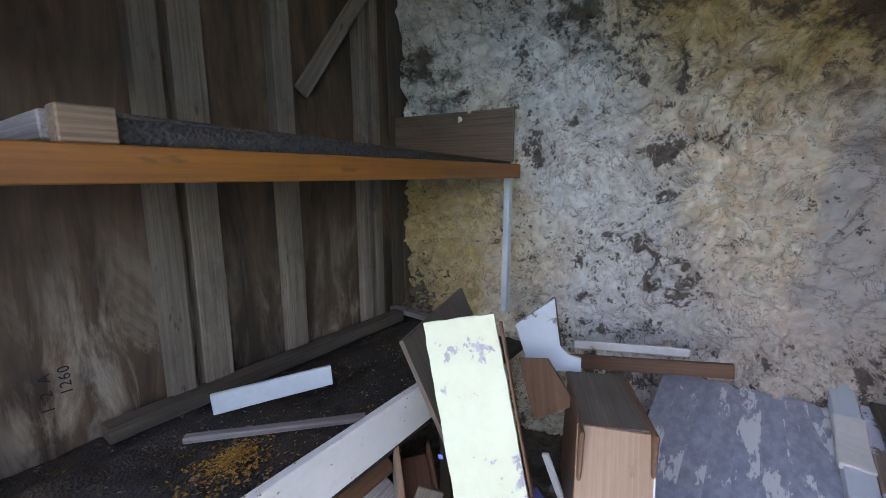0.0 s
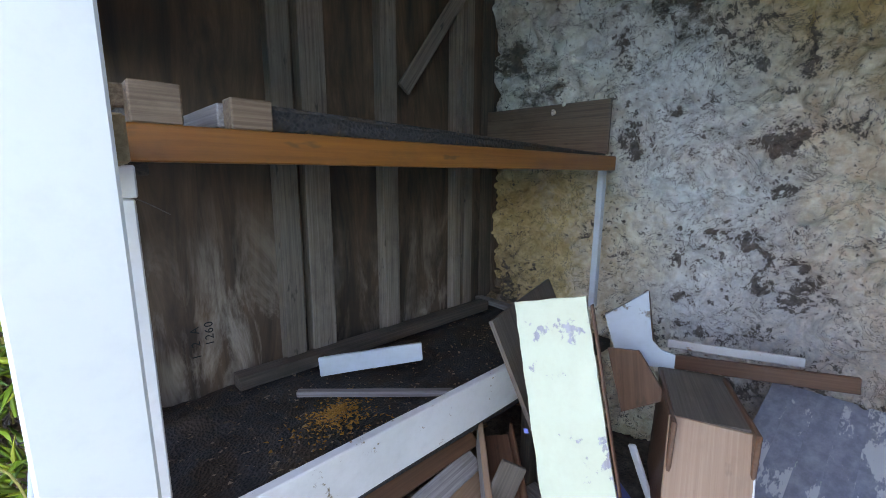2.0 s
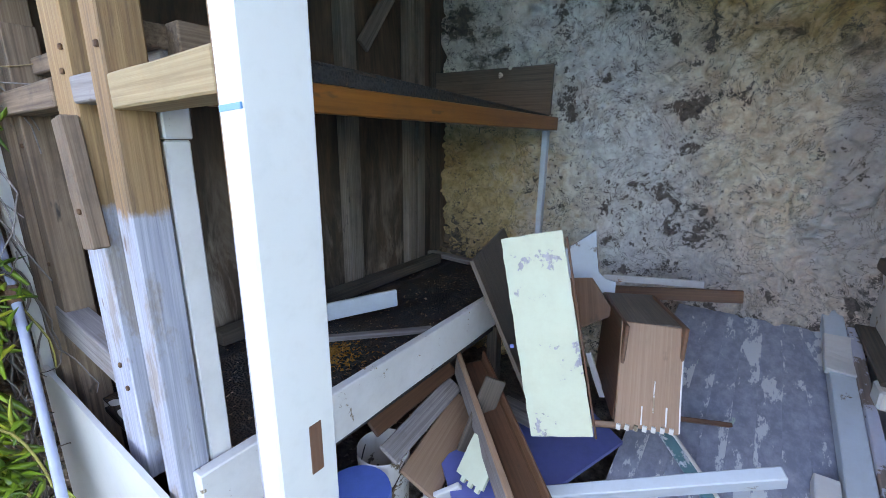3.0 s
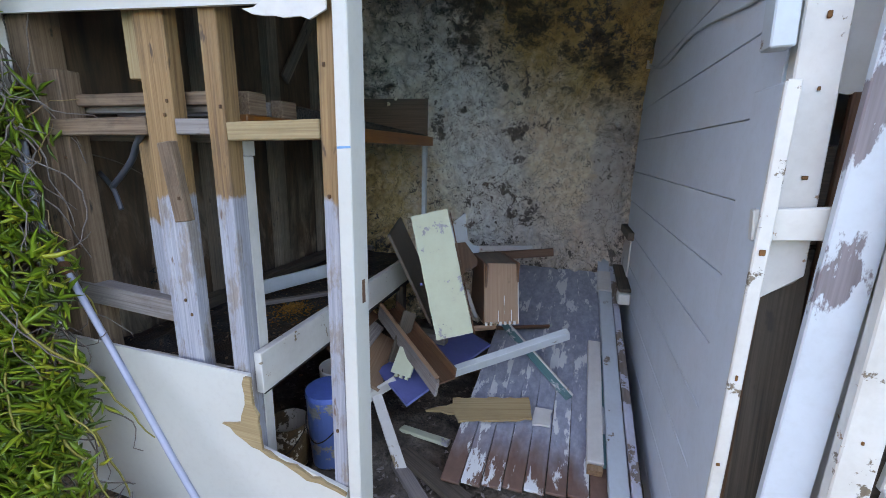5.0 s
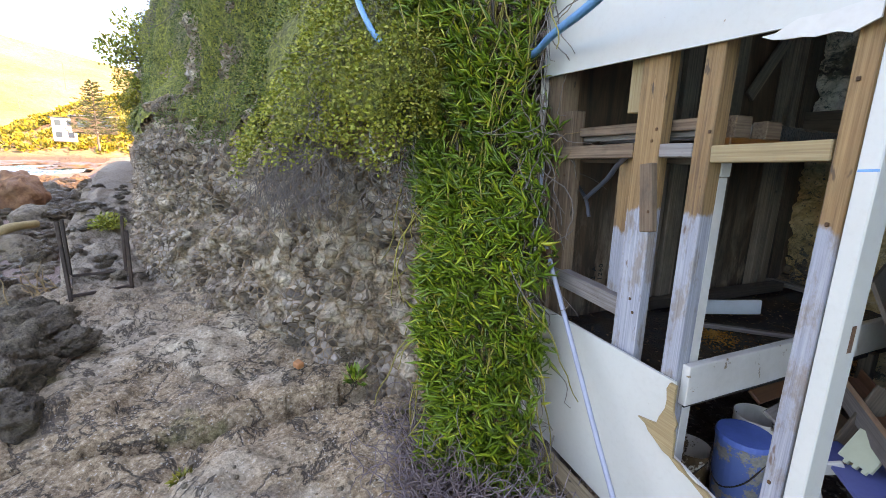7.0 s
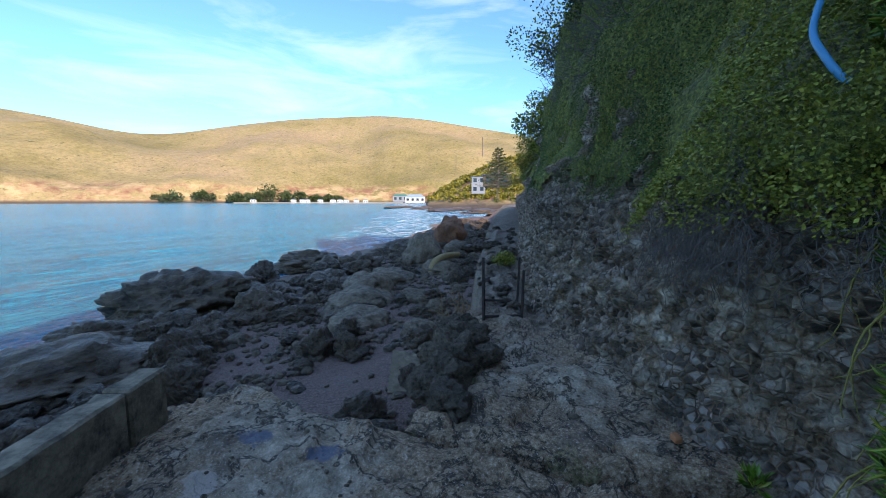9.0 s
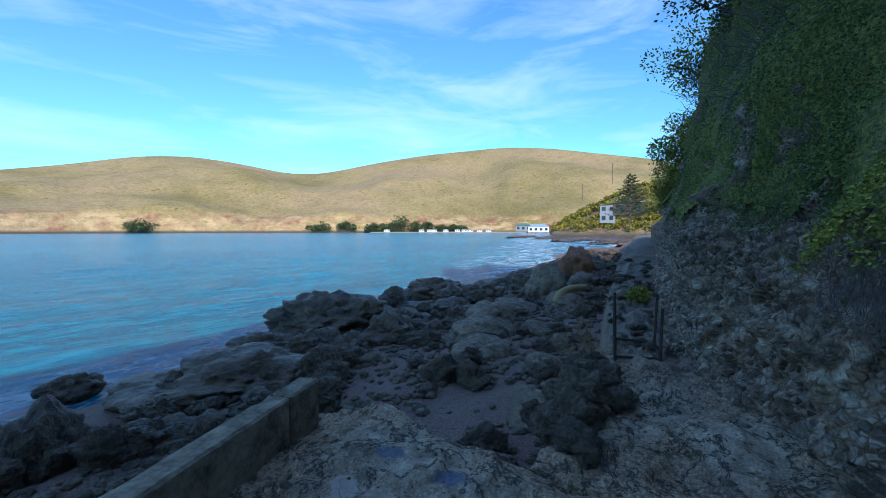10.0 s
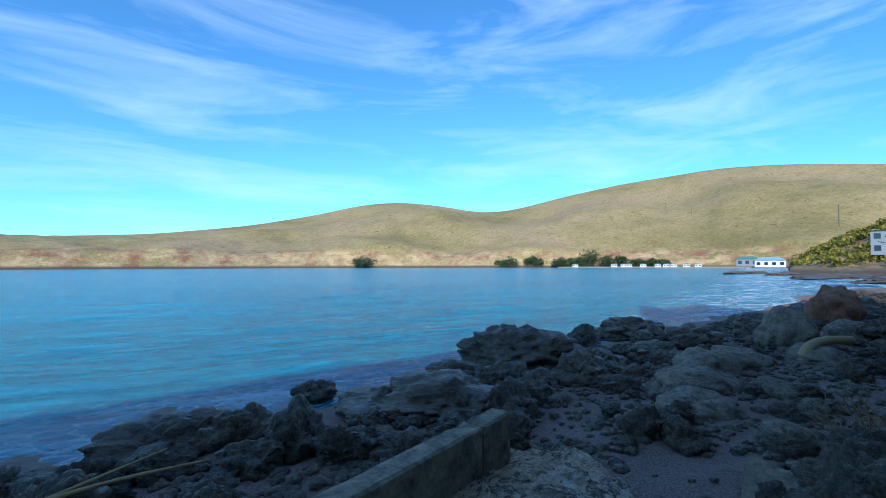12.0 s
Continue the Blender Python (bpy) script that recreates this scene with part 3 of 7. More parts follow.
M_CREEPER_DARK = leafy("dark_creeper_leaf", (0.022, 0.050, 0.012), (0.12, 0.185, 0.035), (0.30, 0.28, 0.06), 0.6)
M_BUSH = leafy("shrub_leaf", (0.016, 0.032, 0.010), (0.07, 0.105, 0.03), None, 0.6)
M_YELLOWBUSH = leafy("gorse_leaf", (0.05, 0.07, 0.012), (0.30, 0.24, 0.02), None, 0.7)
M_TWIG = wood("dry_twig", (0.12, 0.09, 0.08), (0.27, 0.22, 0.20), stains=0.2)
M_DRYBUSH = wood("purple_grey_twig", (0.13, 0.085, 0.085), (0.34, 0.25, 0.26), stains=0.2)
M_STEM = wood("pink_brown_stem", (0.22, 0.12, 0.06), (0.42, 0.26, 0.12), stains=0.2)


def meshcloth():
    m = Mat("black_mesh_cloth", 0.7)
    a = m.cells((110, 110, 110))
    n = m.noise((6, 6, 6), 6, 0.7)
    n2 = m.noise((26, 26, 26), 4, 0.7)
    c = m.ramp(a, (0.15, (0.006, 0.006, 0.006)), (0.6, (0.030, 0.029, 0.029)))
    c = m.mix(m.step(n, 0.50, 0.60), c, (0.040, 0.022, 0.012))
    c = m.mix(m.math("MULTIPLY", m.step(n2, 0.62, 0.68), 0.6), c, (0.16, 0.10, 0.05))
    return m.done(c, a, 0.004, 0.8)


M_DARKMESH = meshcloth()


def floor_sheet_mat():
    """Tongue-and-groove lining, grey-blue paint flaking to white and red-brown."""
    m = Mat("flaking_lining_paint", 0.5)
    big = m.noise((0.8, 2.2, 1), 5, 0.65)
    flake = m.noise((3.2, 9, 9), 8, 0.7)
    small = m.noise((18, 26, 26), 5, 0.7)
    x = m.axis(0)
    c = m.mix(m.step(small, 0.4, 0.7), (0.20, 0.24, 0.30), (0.33, 0.38, 0.45))
    red = m.step(m.math("ADD", x, m.math("MULTIPLY", big, 0.9)), -0.16, -0.34)
    c = m.mix(red, c, m.mix(small, (0.10, 0.045, 0.035), (0.24, 0.12, 0.09)))
    c = m.mix(m.step(flake, 0.555, 0.575), c, (0.58, 0.62, 0.62))
    c = m.mix(m.step(m.noise((5, 14, 14), 6, 0.7), 0.66, 0.68), c, (0.36, 0.52, 0.46))
    return m.done(c, m.math("ADD", flake, m.math("MULTIPLY", small, 0.4)), 0.004, 0.5)


M_LINING = floor_sheet_mat()


def plain(name, colour, rough=0.5, metal=0.0, vary=0.25, size=20.0):
    m = Mat(name, rough, metal)
    n = m.noise((size,) * 3, 5, 0.65)
    c = m.mix(m.math("MULTIPLY", m.step(n, 0.4, 0.75), vary), colour, tuple(0.4 * k for k in colour))
    return m.done(c, n, 0.001, 0.3)


M_PIPE = plain("grey_blue_pipe", (0.25, 0.30, 0.38), 0.45)
M_HOSE = plain("dark_grey_hose", (0.07, 0.085, 0.11), 0.5)
M_BLUEPIPE = plain("bright_blue_pipe", (0.0, 0.28, 0.52), 0.35, 0, 0.15)
M_IRON = rock("rusty_iron", (0.02, 0.014, 0.012), (0.075, 0.045, 0.035), (0.11, 0.05, 0.03), 4.0, 0.85, 0.004)
M_BLUEBOARD = plain("blue_board", (0.08, 0.14, 0.38), 0.5)
M_TEAL = paint("teal_paint", (0.02, 0.20, 0.22), (0.6, 0.64, 0.66), 0.55)
M_DEBRIS = rock("floor_rubble", (0.045, 0.035, 0.028), (0.20, 0.165, 0.14), (0.13, 0.07, 0.04), 4.0, 0.95, 0.02)
M_ORANGEFOAM = plain("crumbled_orange_foam", (0.36, 0.15, 0.025), 0.9, 0, 0.6, 60)
M_BRICK = plain("orange_brick", (0.50, 0.17, 0.07), 0.85)
M_DRIFT = wood("pale_driftwood", (0.33, 0.20, 0.08), (0.55, 0.38, 0.18), stains=0.3)
M_ROOFG = plain("grey_roof", (0.25, 0.27, 0.30), 0.6)
M_HOUSEW = plain("white_house_wall", (0.75, 0.76, 0.75), 0.7, 0, 0.1, 2)
M_GLASSD = plain("dark_window", (0.03, 0.05, 0.07), 0.1, 0, 0.0)
M_BLUEDOOR = plain("blue_house_trim", (0.10, 0.30, 0.55), 0.5)
M_SAND = plain("pale_sand", (0.42, 0.36, 0.27), 0.95, 0, 0.2, 0.3)
M_LABEL = plain("black_stencil_ink", (0.01, 0.01, 0.01), 0.8, 0, 0)

# ---- the shore: ground sheet, cliff, sea, far hills ----
SEA_Z = -2.5
# foot of the cliff, from the shed's corner along the path
# points beyond x = 6 lie out of view, added to block the sun
FOOT = np.array([(60, 12), (30, 6.5), (12, 3.6), (6.0, 3.0), (3.0, 2.6), (1.3, 2.35), (-1.30, 2.1), (-1.36, -0.10), (-2.1, -0.72), (-3.2, -1.25), (-4.3, -1.95), (-5.2, -2.6), (-8, -3.44), (-14, -4.9), (-24, -7.2), (-45, -12.2), (-90, -23.5)])
# seaward rim of the level ground
RIM = np.array([(60, -3.5), (9.0, -3.2), (3.0, -3.2), (0.0, -4.2), (-1.45, -4.9), (-1.95, -4.6), (-1.93, -2.95), (-2.5, -3.0), (-3.3, -3.15), (-4.7, -3.45), (-5.6, -3.55), (-8.3, -4.5), (-14.3, -6.3), (-24.3, -9.2), (-45, -14.8), (-90, -27)])


def along(line, p):
    """Signed distance of the rows of p to a polyline (positive on its left side as it runs) and the run along it."""
    best, sign, run, start = np.full(len(p), 1e9), np.ones(len(p)), np.zeros(len(p)), 0.0
    for a, b in zip(line[:-1], line[1:]):
        d = b - a
        n = np.hypot(*d)
        t = np.clip(((p - a) @ d) / n ** 2, 0, 1)
        q = a + t[:, None] * d
        r = np.hypot(*(p - q).T)
        s = np.sign(d[0] * (p[:, 1] - a[1]) - d[1] * (p[:, 0] - a[0]))
        near = r < best - 1e-9
        best, sign, run = np.where(near, r, best), np.where(near, s, sign), np.where(near, start + t * n, run)
        start += n
    return best * sign, run


def ground_height(xy):
    p3 = np.column_stack([xy, np.zeros(len(xy))])
    d_rim, _ = along(RIM, xy)          # positive towards the sea
    rough = 0.045 * fbm(p3 * 1.7, 4) + 0.022 * fbm(p3 * 8, 3) * smooth01((0.4 - xy[:, 0]) / 1.0) + 0.02 * (lumps(p3 * 5.5 + 0.4 * fbm(p3 * 3, 2)[:, None]) - 0.8) * smooth01(fbm(p3 * 0.9 + 5, 2) + 0.6)
    level = rough - 0.05 * smooth01((0.10 - np.abs(xy[:, 1] + 1.75 + 0.35 * (xy[:, 0] + 1.7) + 0.12 * vnoise(p3 * 3))) / 0.07) * smooth01((-1.2 - xy[:, 0]) / 0.3) * smooth01((2.6 + xy[:, 0]) / 0.4) + 0.03 * (lumps(p3 * 1.3 + 0.5 * fbm(p3 * 2, 3)[:, None]) - 0.7) * smooth01((-1.2 - xy[:, 0]) / 1.0) + 0.10 * smooth01((-2.0 - xy[:, 0]) / 1.2) * (lumps(p3 * 2.4 + 0.4 * fbm(p3 * 4, 3)[:, None]) - 0.6) * smooth01((-2.3 - xy[:, 1]) / 0.5)
    slabs = 2.6 * fbm(p3 * 0.8 + 11, 3)
    ledges = np.floor(slabs) + smooth01((slabs - np.floor(slabs)) / 0.10)
    level = level + 0.042 * ledges * smooth01((-0.4 - xy[:, 0]) / 0.8) + 0.012 * fbm(p3 * 7, 4, 0.6) * smooth01((0.2 - xy[:, 0]) / 1.0)
    level = level + smooth01((-4.2 - xy[:, 0]) / 1.5) * (0.13 * (lumps(p3 * 2.6 + 0.3 * fbm(p3 * 3, 2)[:, None]) - 0.7) + 0.06 * fbm(p3 * 4.5, 3))
    shore = -1.75 - 0.075 * np.clip(d_rim, 0, 14) - 0.10 * np.clip(d_rim - 14, 0, 60)
    shore = np.maximum(shore, -9) + 0.10 * fbm(p3 * 0.7, 4) + 0.04 * lumps(p3 * 3)
    k = smooth01((d_rim + 0.02 + 0.05 * fbm(p3 * 3, 2)) / 0.28)
    return level * (1 - k) + shore * k


def axis_steps(fine_lo, fine_hi, step, lo, hi, grow=1.22):
    a = list(np.arange(fine_lo, fine_hi + 1e-6, step))
    s, v = step, a[-1]
    while v < hi:
        s *= grow
        v += s
        a.append(v)
    s, v = step, a[0]
    while v > lo:
        s *= grow
        v -= s
        a.insert(0, v)
    return np.array(a)


far_x, far_y = axis_steps(-14.0, 5.0, 0.06, -2500, 2500, 1.12), axis_steps(-14.0, 0.2, 0.06, -2500, 2500, 1.12)
gx = np.concatenate([far_x[far_x < -5.83], np.arange(-5.8, 0.8, 0.03), far_x[far_x > 0.83]])
gy = np.concatenate([far_y[far_y < -5.03], np.arange(-5.0, 0.0, 0.03), far_y[far_y > 0.03]])
GX, GY = np.meshgrid(gx, gy, indexing="ij")
gxy = np.column_stack([GX.ravel(), GY.ravel()])
gz = ground_height(gxy)
ground = mesh_of("ground", np.column_stack([gxy, gz]), grid_faces(len(gx), len(gy)), M_GROUND)
tagged(ground, "old concrete and rock ledge above a dark stony beach", "ground", kind="structure")

sx = axis_steps(-40, 20, 0.5, -4000, 3000, 1.15)
sy = np.array(axis_steps(-60, -9, 0.5, -4000, -8.5, 1.15))
SX, SY = np.meshgrid(sx, sy, indexing="ij")
sp = np.column_stack([SX.ravel(), SY.ravel(), np.zeros(SX.size)])
swell = 0.09 * fbm(sp * (0.10, 0.33, 1), 4) * smooth01((260 + sp[:, 1]) / 150)
sp[:, 2] = SEA_Z + swell
sea = mesh_of("water", sp, grid_faces(len(sx), len(sy)), M_SEA)
tagged(sea, "turquoise sea with small waves and foam along the rocks", "sea", kind="structure")

# far hills: bearing in degrees from +y towards -x, and the slope up to the skyline
RIDGE = [(60, 0.0193), (95, 0.1013), (103, 0.1447), (110, 0.166), (116, 0.1833), (122, 0.1891), (132, 0.1737), (139, 0.1525), (146, 0.1235), (150, 0.1197), (156, 0.138), (161, 0.1457), (166, 0.138), (172, 0.111), (180, 0.082), (190, 0.0579), (205, 0.0405), (225, 0.0289)]
ha = np.linspace(62, 224, 420)
hr = np.concatenate([np.linspace(0, 0.12, 14), np.linspace(0.13, 1, 46), [1.15, 1.5, 2.2]])
HA, HR = np.meshgrid(ha, hr, indexing="ij")
soft_run = np.interp(np.linspace(50, 236, 931), [r[0] for r in RIDGE], [r[1] for r in RIDGE])
soft_run = np.convolve(np.pad(soft_run, 20, mode="edge"), np.hanning(43)[1:-1] / np.hanning(43).sum(), "valid")
tops = np.interp(HA, np.linspace(50, 236, 931), soft_run)
shore_r = 580 + 8 * np.sin(np.radians(HA * 9))
top_r = shore_r + 330
dist = shore_r + HR * (top_r - shore_r)
hdir = np.stack([-np.sin(np.radians(HA)), np.cos(np.radians(HA))], -1)
hp = np.column_stack([(hdir[..., 0] * dist).ravel(), (hdir[..., 1] * dist).ravel(), np.zeros(HA.size)])
bank = (15 + 10 * fbm(hp * 0.012, 3)) * smooth01(HR.ravel() / 0.035)
flat = smooth01((HA.ravel() - 120) / 4) * smooth01((134 - HA.ravel()) / 3)
bank = bank * (1 - 0.85 * flat)
shape = np.clip(HR.ravel(), 0, 1) ** 0.85 * (1 - 0.12 * np.sin(np.clip(HR.ravel(), 0, 1) * 9) * (1 - np.clip(HR.ravel(), 0, 1)))
peak = (tops * top_r).ravel()
gul = fbm(hp * (0.0065, 0.0065, 0) + 3.1, 4)
up01 = np.clip(HR.ravel(), 0, 1)
rise = bank * (1 - up01) + 15 * up01 + (peak - 8) * shape + 13 * gul * np.sin(np.clip(HR.ravel(), 0, 1) * math.pi)
fall = np.clip(HR.ravel() - 1, 0, 2) * peak * 0.55
hp[:, 2] = np.where(HR.ravel() <= 0.001, -4, SEA_Z + rise - fall)
hills = mesh_of("backdrop_hills", hp, grid_faces(len(ha), len(hr)), M_HILL)
tagged(hills, "sunlit golden grass hills across the bay", "hills", kind="structure")

# cliff: a wall of cemented stones that leans back from its foot
cv = np.concatenate([np.arange(-0.5, 2.6, 0.027), np.geomspace(2.63, 16, 80)])
seg = np.hypot(*np.diff(FOOT, axis=0).T)
runs = np.concatenate([[0], np.cumsum(seg)])
U0 = runs[8]                              # run at the shed's corner
cu = np.concatenate([np.linspace(0, U0 - 2.2, 110), np.arange(U0 - 2.1, U0 - 0.3, 0.15), np.arange(U0 - 0.2, U0 + 5.2, 0.027), np.arange(U0 + 5.22, U0 + 8.6, 0.05), U0 + np.geomspace(8.65, 94, 200)])


def cliff_base(u):
    fx, fy = np.interp(u, runs, FOOT[:, 0]), np.interp(u, runs, FOOT[:, 1])
    return fx, fy


def cliff_point(u, v):
    """Places on the cliff at run u along its foot and height v, and how far it stands back."""
    w = 0.55
    ux = [np.interp(np.clip(u + k * w, 0, runs[-1]), runs, FOOT[:, 0]) for k in (-1, 0, 1)]
    uy = [np.interp(np.clip(u + k * w, 0, runs[-1]), runs, FOOT[:, 1]) for k in (-1, 0, 1)]
    x, y = sum(ux) / 3, sum(uy) / 3
    tx, ty = ux[2] - ux[0], uy[2] - uy[0]
    n = np.hypot(tx, ty) + 1e-9
    nx, ny = ty / n, -tx / n            # inland
    back = np.where(v < 2.2, 0.30 * v, 0.66 + 0.34 * (v - 2.2)) + 0.25 * smooth01((v - 4) / 6) * (v - 4)
    back = back + 0.5 * fbm(np.column_stack([u * 0.35, v * 0.45, u * 0]), 3) * smooth01(v / 1.5)
    return x + nx * back, y + ny * back, nx, ny


CU, CV = np.meshgrid(cu, cv, indexing="ij")
u_, v_ = CU.ravel(), CV.ravel()
cx, cy, cnx, cny = cliff_point(u_, v_)
cp = np.column_stack([cx, cy, v_])
stones = lumps(cp * 1.9 + 0.35 * fbm(cp * 3, 2)[:, None]) * 0.15 + lumps(cp * 5.2 + 0.3 * fbm(cp * 7, 2)[:, None]) * 0.11 + lumps(cp * 11.0 + 0.3 * fbm(cp * 13, 2)[:, None]) * 0.055 + 0.12 * fbm(cp * 2.6, 5, 0.6)
out = (stones - 0.14) * smooth01((v_ + 0.25) / 0.4)
cp[:, 0] -= cnx * out
cp[:, 1] -= cny * out
# the unseen top by the shed is set high enough to shade ledge and boulders
cap = np.interp(u_, [0, U0 + 12, U0 + 22, U0 + 30, U0 + 50, U0 + 90], [18.5, 18.5, 9, 3.6, 7, 3])
cp[:, 2] = np.where(v_ > 0, v_ * np.where(v_ > 2.5, 2.5 / v_ + (1 - 2.5 / np.maximum(v_, 2.5)) * (cap - 2.5) / 13.5, 1), v_)
cliff = mesh_of("cliff", cp, grid_faces(len(cu), len(cv)), M_CLIFF)
tagged(cliff, "dark conglomerate cliff face of cemented stones", "cliff", kind="structure")

# ---- shed: rock back wall, boarded walls, roof ----
ru, rv = np.linspace(-1.42, 1.30, 400), np.linspace(-0.1, 2.75, 400)
RU, RV = np.meshgrid(ru, rv, indexing="ij")
x_, z_ = RU.ravel(), RV.ravel()
rp = np.column_stack([x_, np.zeros(len(x_)), z_])
deep = 2.20 - 0.16 * smooth01((-0.3 - x_) / 0.5) - 0.55 * smooth01((z_ - 1.75 - 0.15 * fbm(rp * 1.4, 2)) / 1.0) ** 1.3 * smooth01((x_ + 0.7) / 0.9) + 0.05 * fbm(rp * 1.6, 3)
relief = 0.070 * lumps(rp * 3.6 + 0.6 * fbm(rp * 4, 3)[:, None]) + 0.045 * lumps(rp * 9.0 + 0.7 * fbm(rp * 8, 2)[:, None]) + 0.050 * np.abs(fbm(rp * (8, 1, 8), 4)) + 0.016 * fbm(rp * 24, 3) - 0.045
rp[:, 1] = deep - relief
wall_rock = mesh_of("wall_back", rp, grid_faces(len(ru), len(rv)), M_PLASTER)
tagged(wall_rock, "rough rock wall with flaking whitewash, ochre and soot", "rock wall", kind="structure")


def slab(name, lo, hi, material, label, category, kind="structure", bevel=0.003):
    lo, hi = Vector(lo), Vector(hi)
    bm = block(tuple(hi - lo), bevel)
    ob = part(name, bm, material)
    ob.location = (lo + hi) / 2
    return tagged(ob, label, category, kind=kind)


slab("wall_left", (-1.262, 0.03, -0.05), (-1.225, 2.18, 2.62), M_PLY, "stained bare plywood wall of the shed", "wall")
wall_right = slab("wall_right", (0.968, 0.06, -0.05), (0.985, 2.30, 2.62), M_WALLBLUE, "grey-blue painted wall lined with wide boards", "wall")
wall_outer = slab("wall_right_outer", (1.16, -0.03, -0.05), (1.20, 2.40, 2.62), M_WHITE_OLD, "outer lining behind the shed's right wall", "wall")
roof = slab("ceiling", (-1.33, -0.08, 2.625), (1.9, 2.5, 2.68), M_STUD_DARK, "dark timber roof deck of the shed", "ceiling")
fx = np.linspace(-1.3, 1.2, 130)
fy = np.linspace(-0.12, 2.3, 130)
FX, FY = np.meshgrid(fx, fy, indexing="ij")
fp = np.column_stack([FX.ravel(), FY.ravel(), np.zeros(FX.size)])
fp[:, 2] = 0.045 + 0.05 * smooth01((fp[:, 1]) / 0.8) + 0.035 * fbm(fp * 5, 4) + 0.02 * lumps(fp * 16)
floor = mesh_of("floor", fp, grid_faces(130, 130), M_DEBRIS)
tagged(floor, "earth floor of the shed strewn with rubble and rot", "floor", kind="structure")

# ---- shed front frame ----
Z, Y, X = (0, 0, 1), (0, 1, 0), (1, 0, 0)


def thing(name, label, category, group=""):
    return tagged(empty(name), label, category, group)


def lone(ob, label, category, group="", kind=""):
    return tagged(ob, label, category, group, kind)


frame_left = thing("wall_frame", "open stud frame of the shed front, half raw half primed", "stud frame")
board("corner_post", (-1.235, 0.06, 0.02), (-1.235, 0.06, 2.6), X, 0.10, 0.10, M_STUD_STAIN, frame_left, "dark weathered corner post")
board("corner_stud", (-1.155, 0.065, 0.02), (-1.165, 0.065, 1.73), X, 0.10, 0.07, M_STUD_STAIN, frame_left)
board("trim_strip", (-1.31, 0.0, 0.02), (-1.31, 0.0, 1.90), X, 0.03, 0.03, M_WHITE_OLD, frame_left, "flaking white edge strip")
board("stud", (-0.672, 0.04, 0.70), (-0.676, 0.04, 2.6), X, 0.115, 0.05, M_HALF_A, frame_left, "stud half raw, half weathered primer")
board("stud", (-0.800, 0.085, 0.90), (-0.805, 0.085, 1.52), X, 0.08, 0.04, M_HALF_B, frame_left)
board("block", (-0.780, 0.060, 1.69), (-0.775, 0.060, 2.6), X, 0.06, 0.04, M_SPLINTER, frame_left, "pale sawn block")
board("block", (-0.605, 0.0, 1.255), (-0.640, 0.0, 1.50), X, 0.055, 0.03, M_STUD_STAIN, frame_left)
board("stud", (-0.448, 0.033, 0.04), (-0.444, 0.033, 2.6), X, 0.062, 0.062, M_HALF_B, frame_left, "stud half raw, half weathered primer")
board("nogging", (-1.24, 0.045, 1.54), (-0.732, 0.045, 1.548), Z, 0.055, 0.07, M_STUD_STAIN, frame_left)
board("nogging", (-0.612, 0.045, 1.545), (-0.482, 0.045, 1.545), Z, 0.046, 0.07, M_STUD_GREY, frame_left)
board("nogging", (-0.414, 0.038, 1.532), (-0.105, 0.038, 1.54), Z, 0.052, 0.07, M_SPLINTER, frame_left)
board("nogging", (-1.21, 0.055, 0.948), (-0.70, 0.055, 0.922), Z, 0.078, 0.06, M_STUD_GREY, frame_left)
board("bottom_plate", (-1.25, 0.05, 0.035), (0.02, 0.05, 0.035), Y, 0.09, 0.05, M_STUD_DARK, frame_left)

door_post = thing("door_post", "white painted door post on a primed timber stud", "post")
board("stud", (-0.080, 0.023, 0.0), (-0.070, 0.023, 2.6), X, 0.050, 0.048, M_HALF_C, door_post, "raw and primed stud")
board("facing", (-0.0125, 0.008, 0.0), (-0.0125, 0.008, 2.6), X, 0.042, 0.084, M_WHITE, door_post, "smooth white painted facing")


def plate(name, outline, thick, m, material, parent=None, label="", ragged=0.0, seed=1):
    """A flat sheet with a given outline (in its own x, y) and thickness; ragged frays the outline."""
    rnd = random.Random(seed)
    pts = []
    for k in range(len(outline)):
        a, b = Vector(outline[k]), Vector(outline[(k + 1) % len(outline)])
        n = max(1, int((b - a).length / 0.03)) if ragged else 1
        for j in range(n):
            p = a.lerp(b, j / n)
            if ragged and 0 < j:
                p += Vector((rnd.uniform(-1, 1), rnd.uniform(-1, 1))) * ragged
            pts.append(p)
    bm = bmesh.new()
    low = [bm.verts.new((p.x, p.y, -thick / 2)) for p in pts]
    f = bm.faces.new(low)
    r = bmesh.ops.extrude_face_region(bm, geom=[f])
    for v in r["geom"]:
        if isinstance(v, bmesh.types.BMVert):
            v.co.z = thick / 2
    bmesh.ops.recalc_face_normals(bm, faces=bm.faces)
    ob = part(name, bm, material, parent, label)
    ob.matrix_basis = m
    return ob


FRONT = Matrix(((1, 0, 0, 0), (0, 0, -1, 0), (0, 1, 0, 0), (0, 0, 0, 1)))   # own x, y to world x, z

upper_panel = plate("upper_panel", [(-1.30, 1.895), (-0.16, 1.845), (-0.05, 1.86), (-0.05, 2.62), (-1.30, 2.62)], 0.012, Matrix.Translation((0, -0.012, 0)) @ FRONT, M_WHITE, frame_left, "white painted sheet across the top")
plate("torn_corner", [(-0.30, 1.838), (-0.20, 1.815), (-0.10, 1.80), (-0.052, 1.82), (-0.052, 1.87), (-0.18, 1.86)], 0.006, Matrix.Translation((0, 0, 0.012)), M_WHITE_OLD, upper_panel, "torn splintered corner", 0.008, 4)
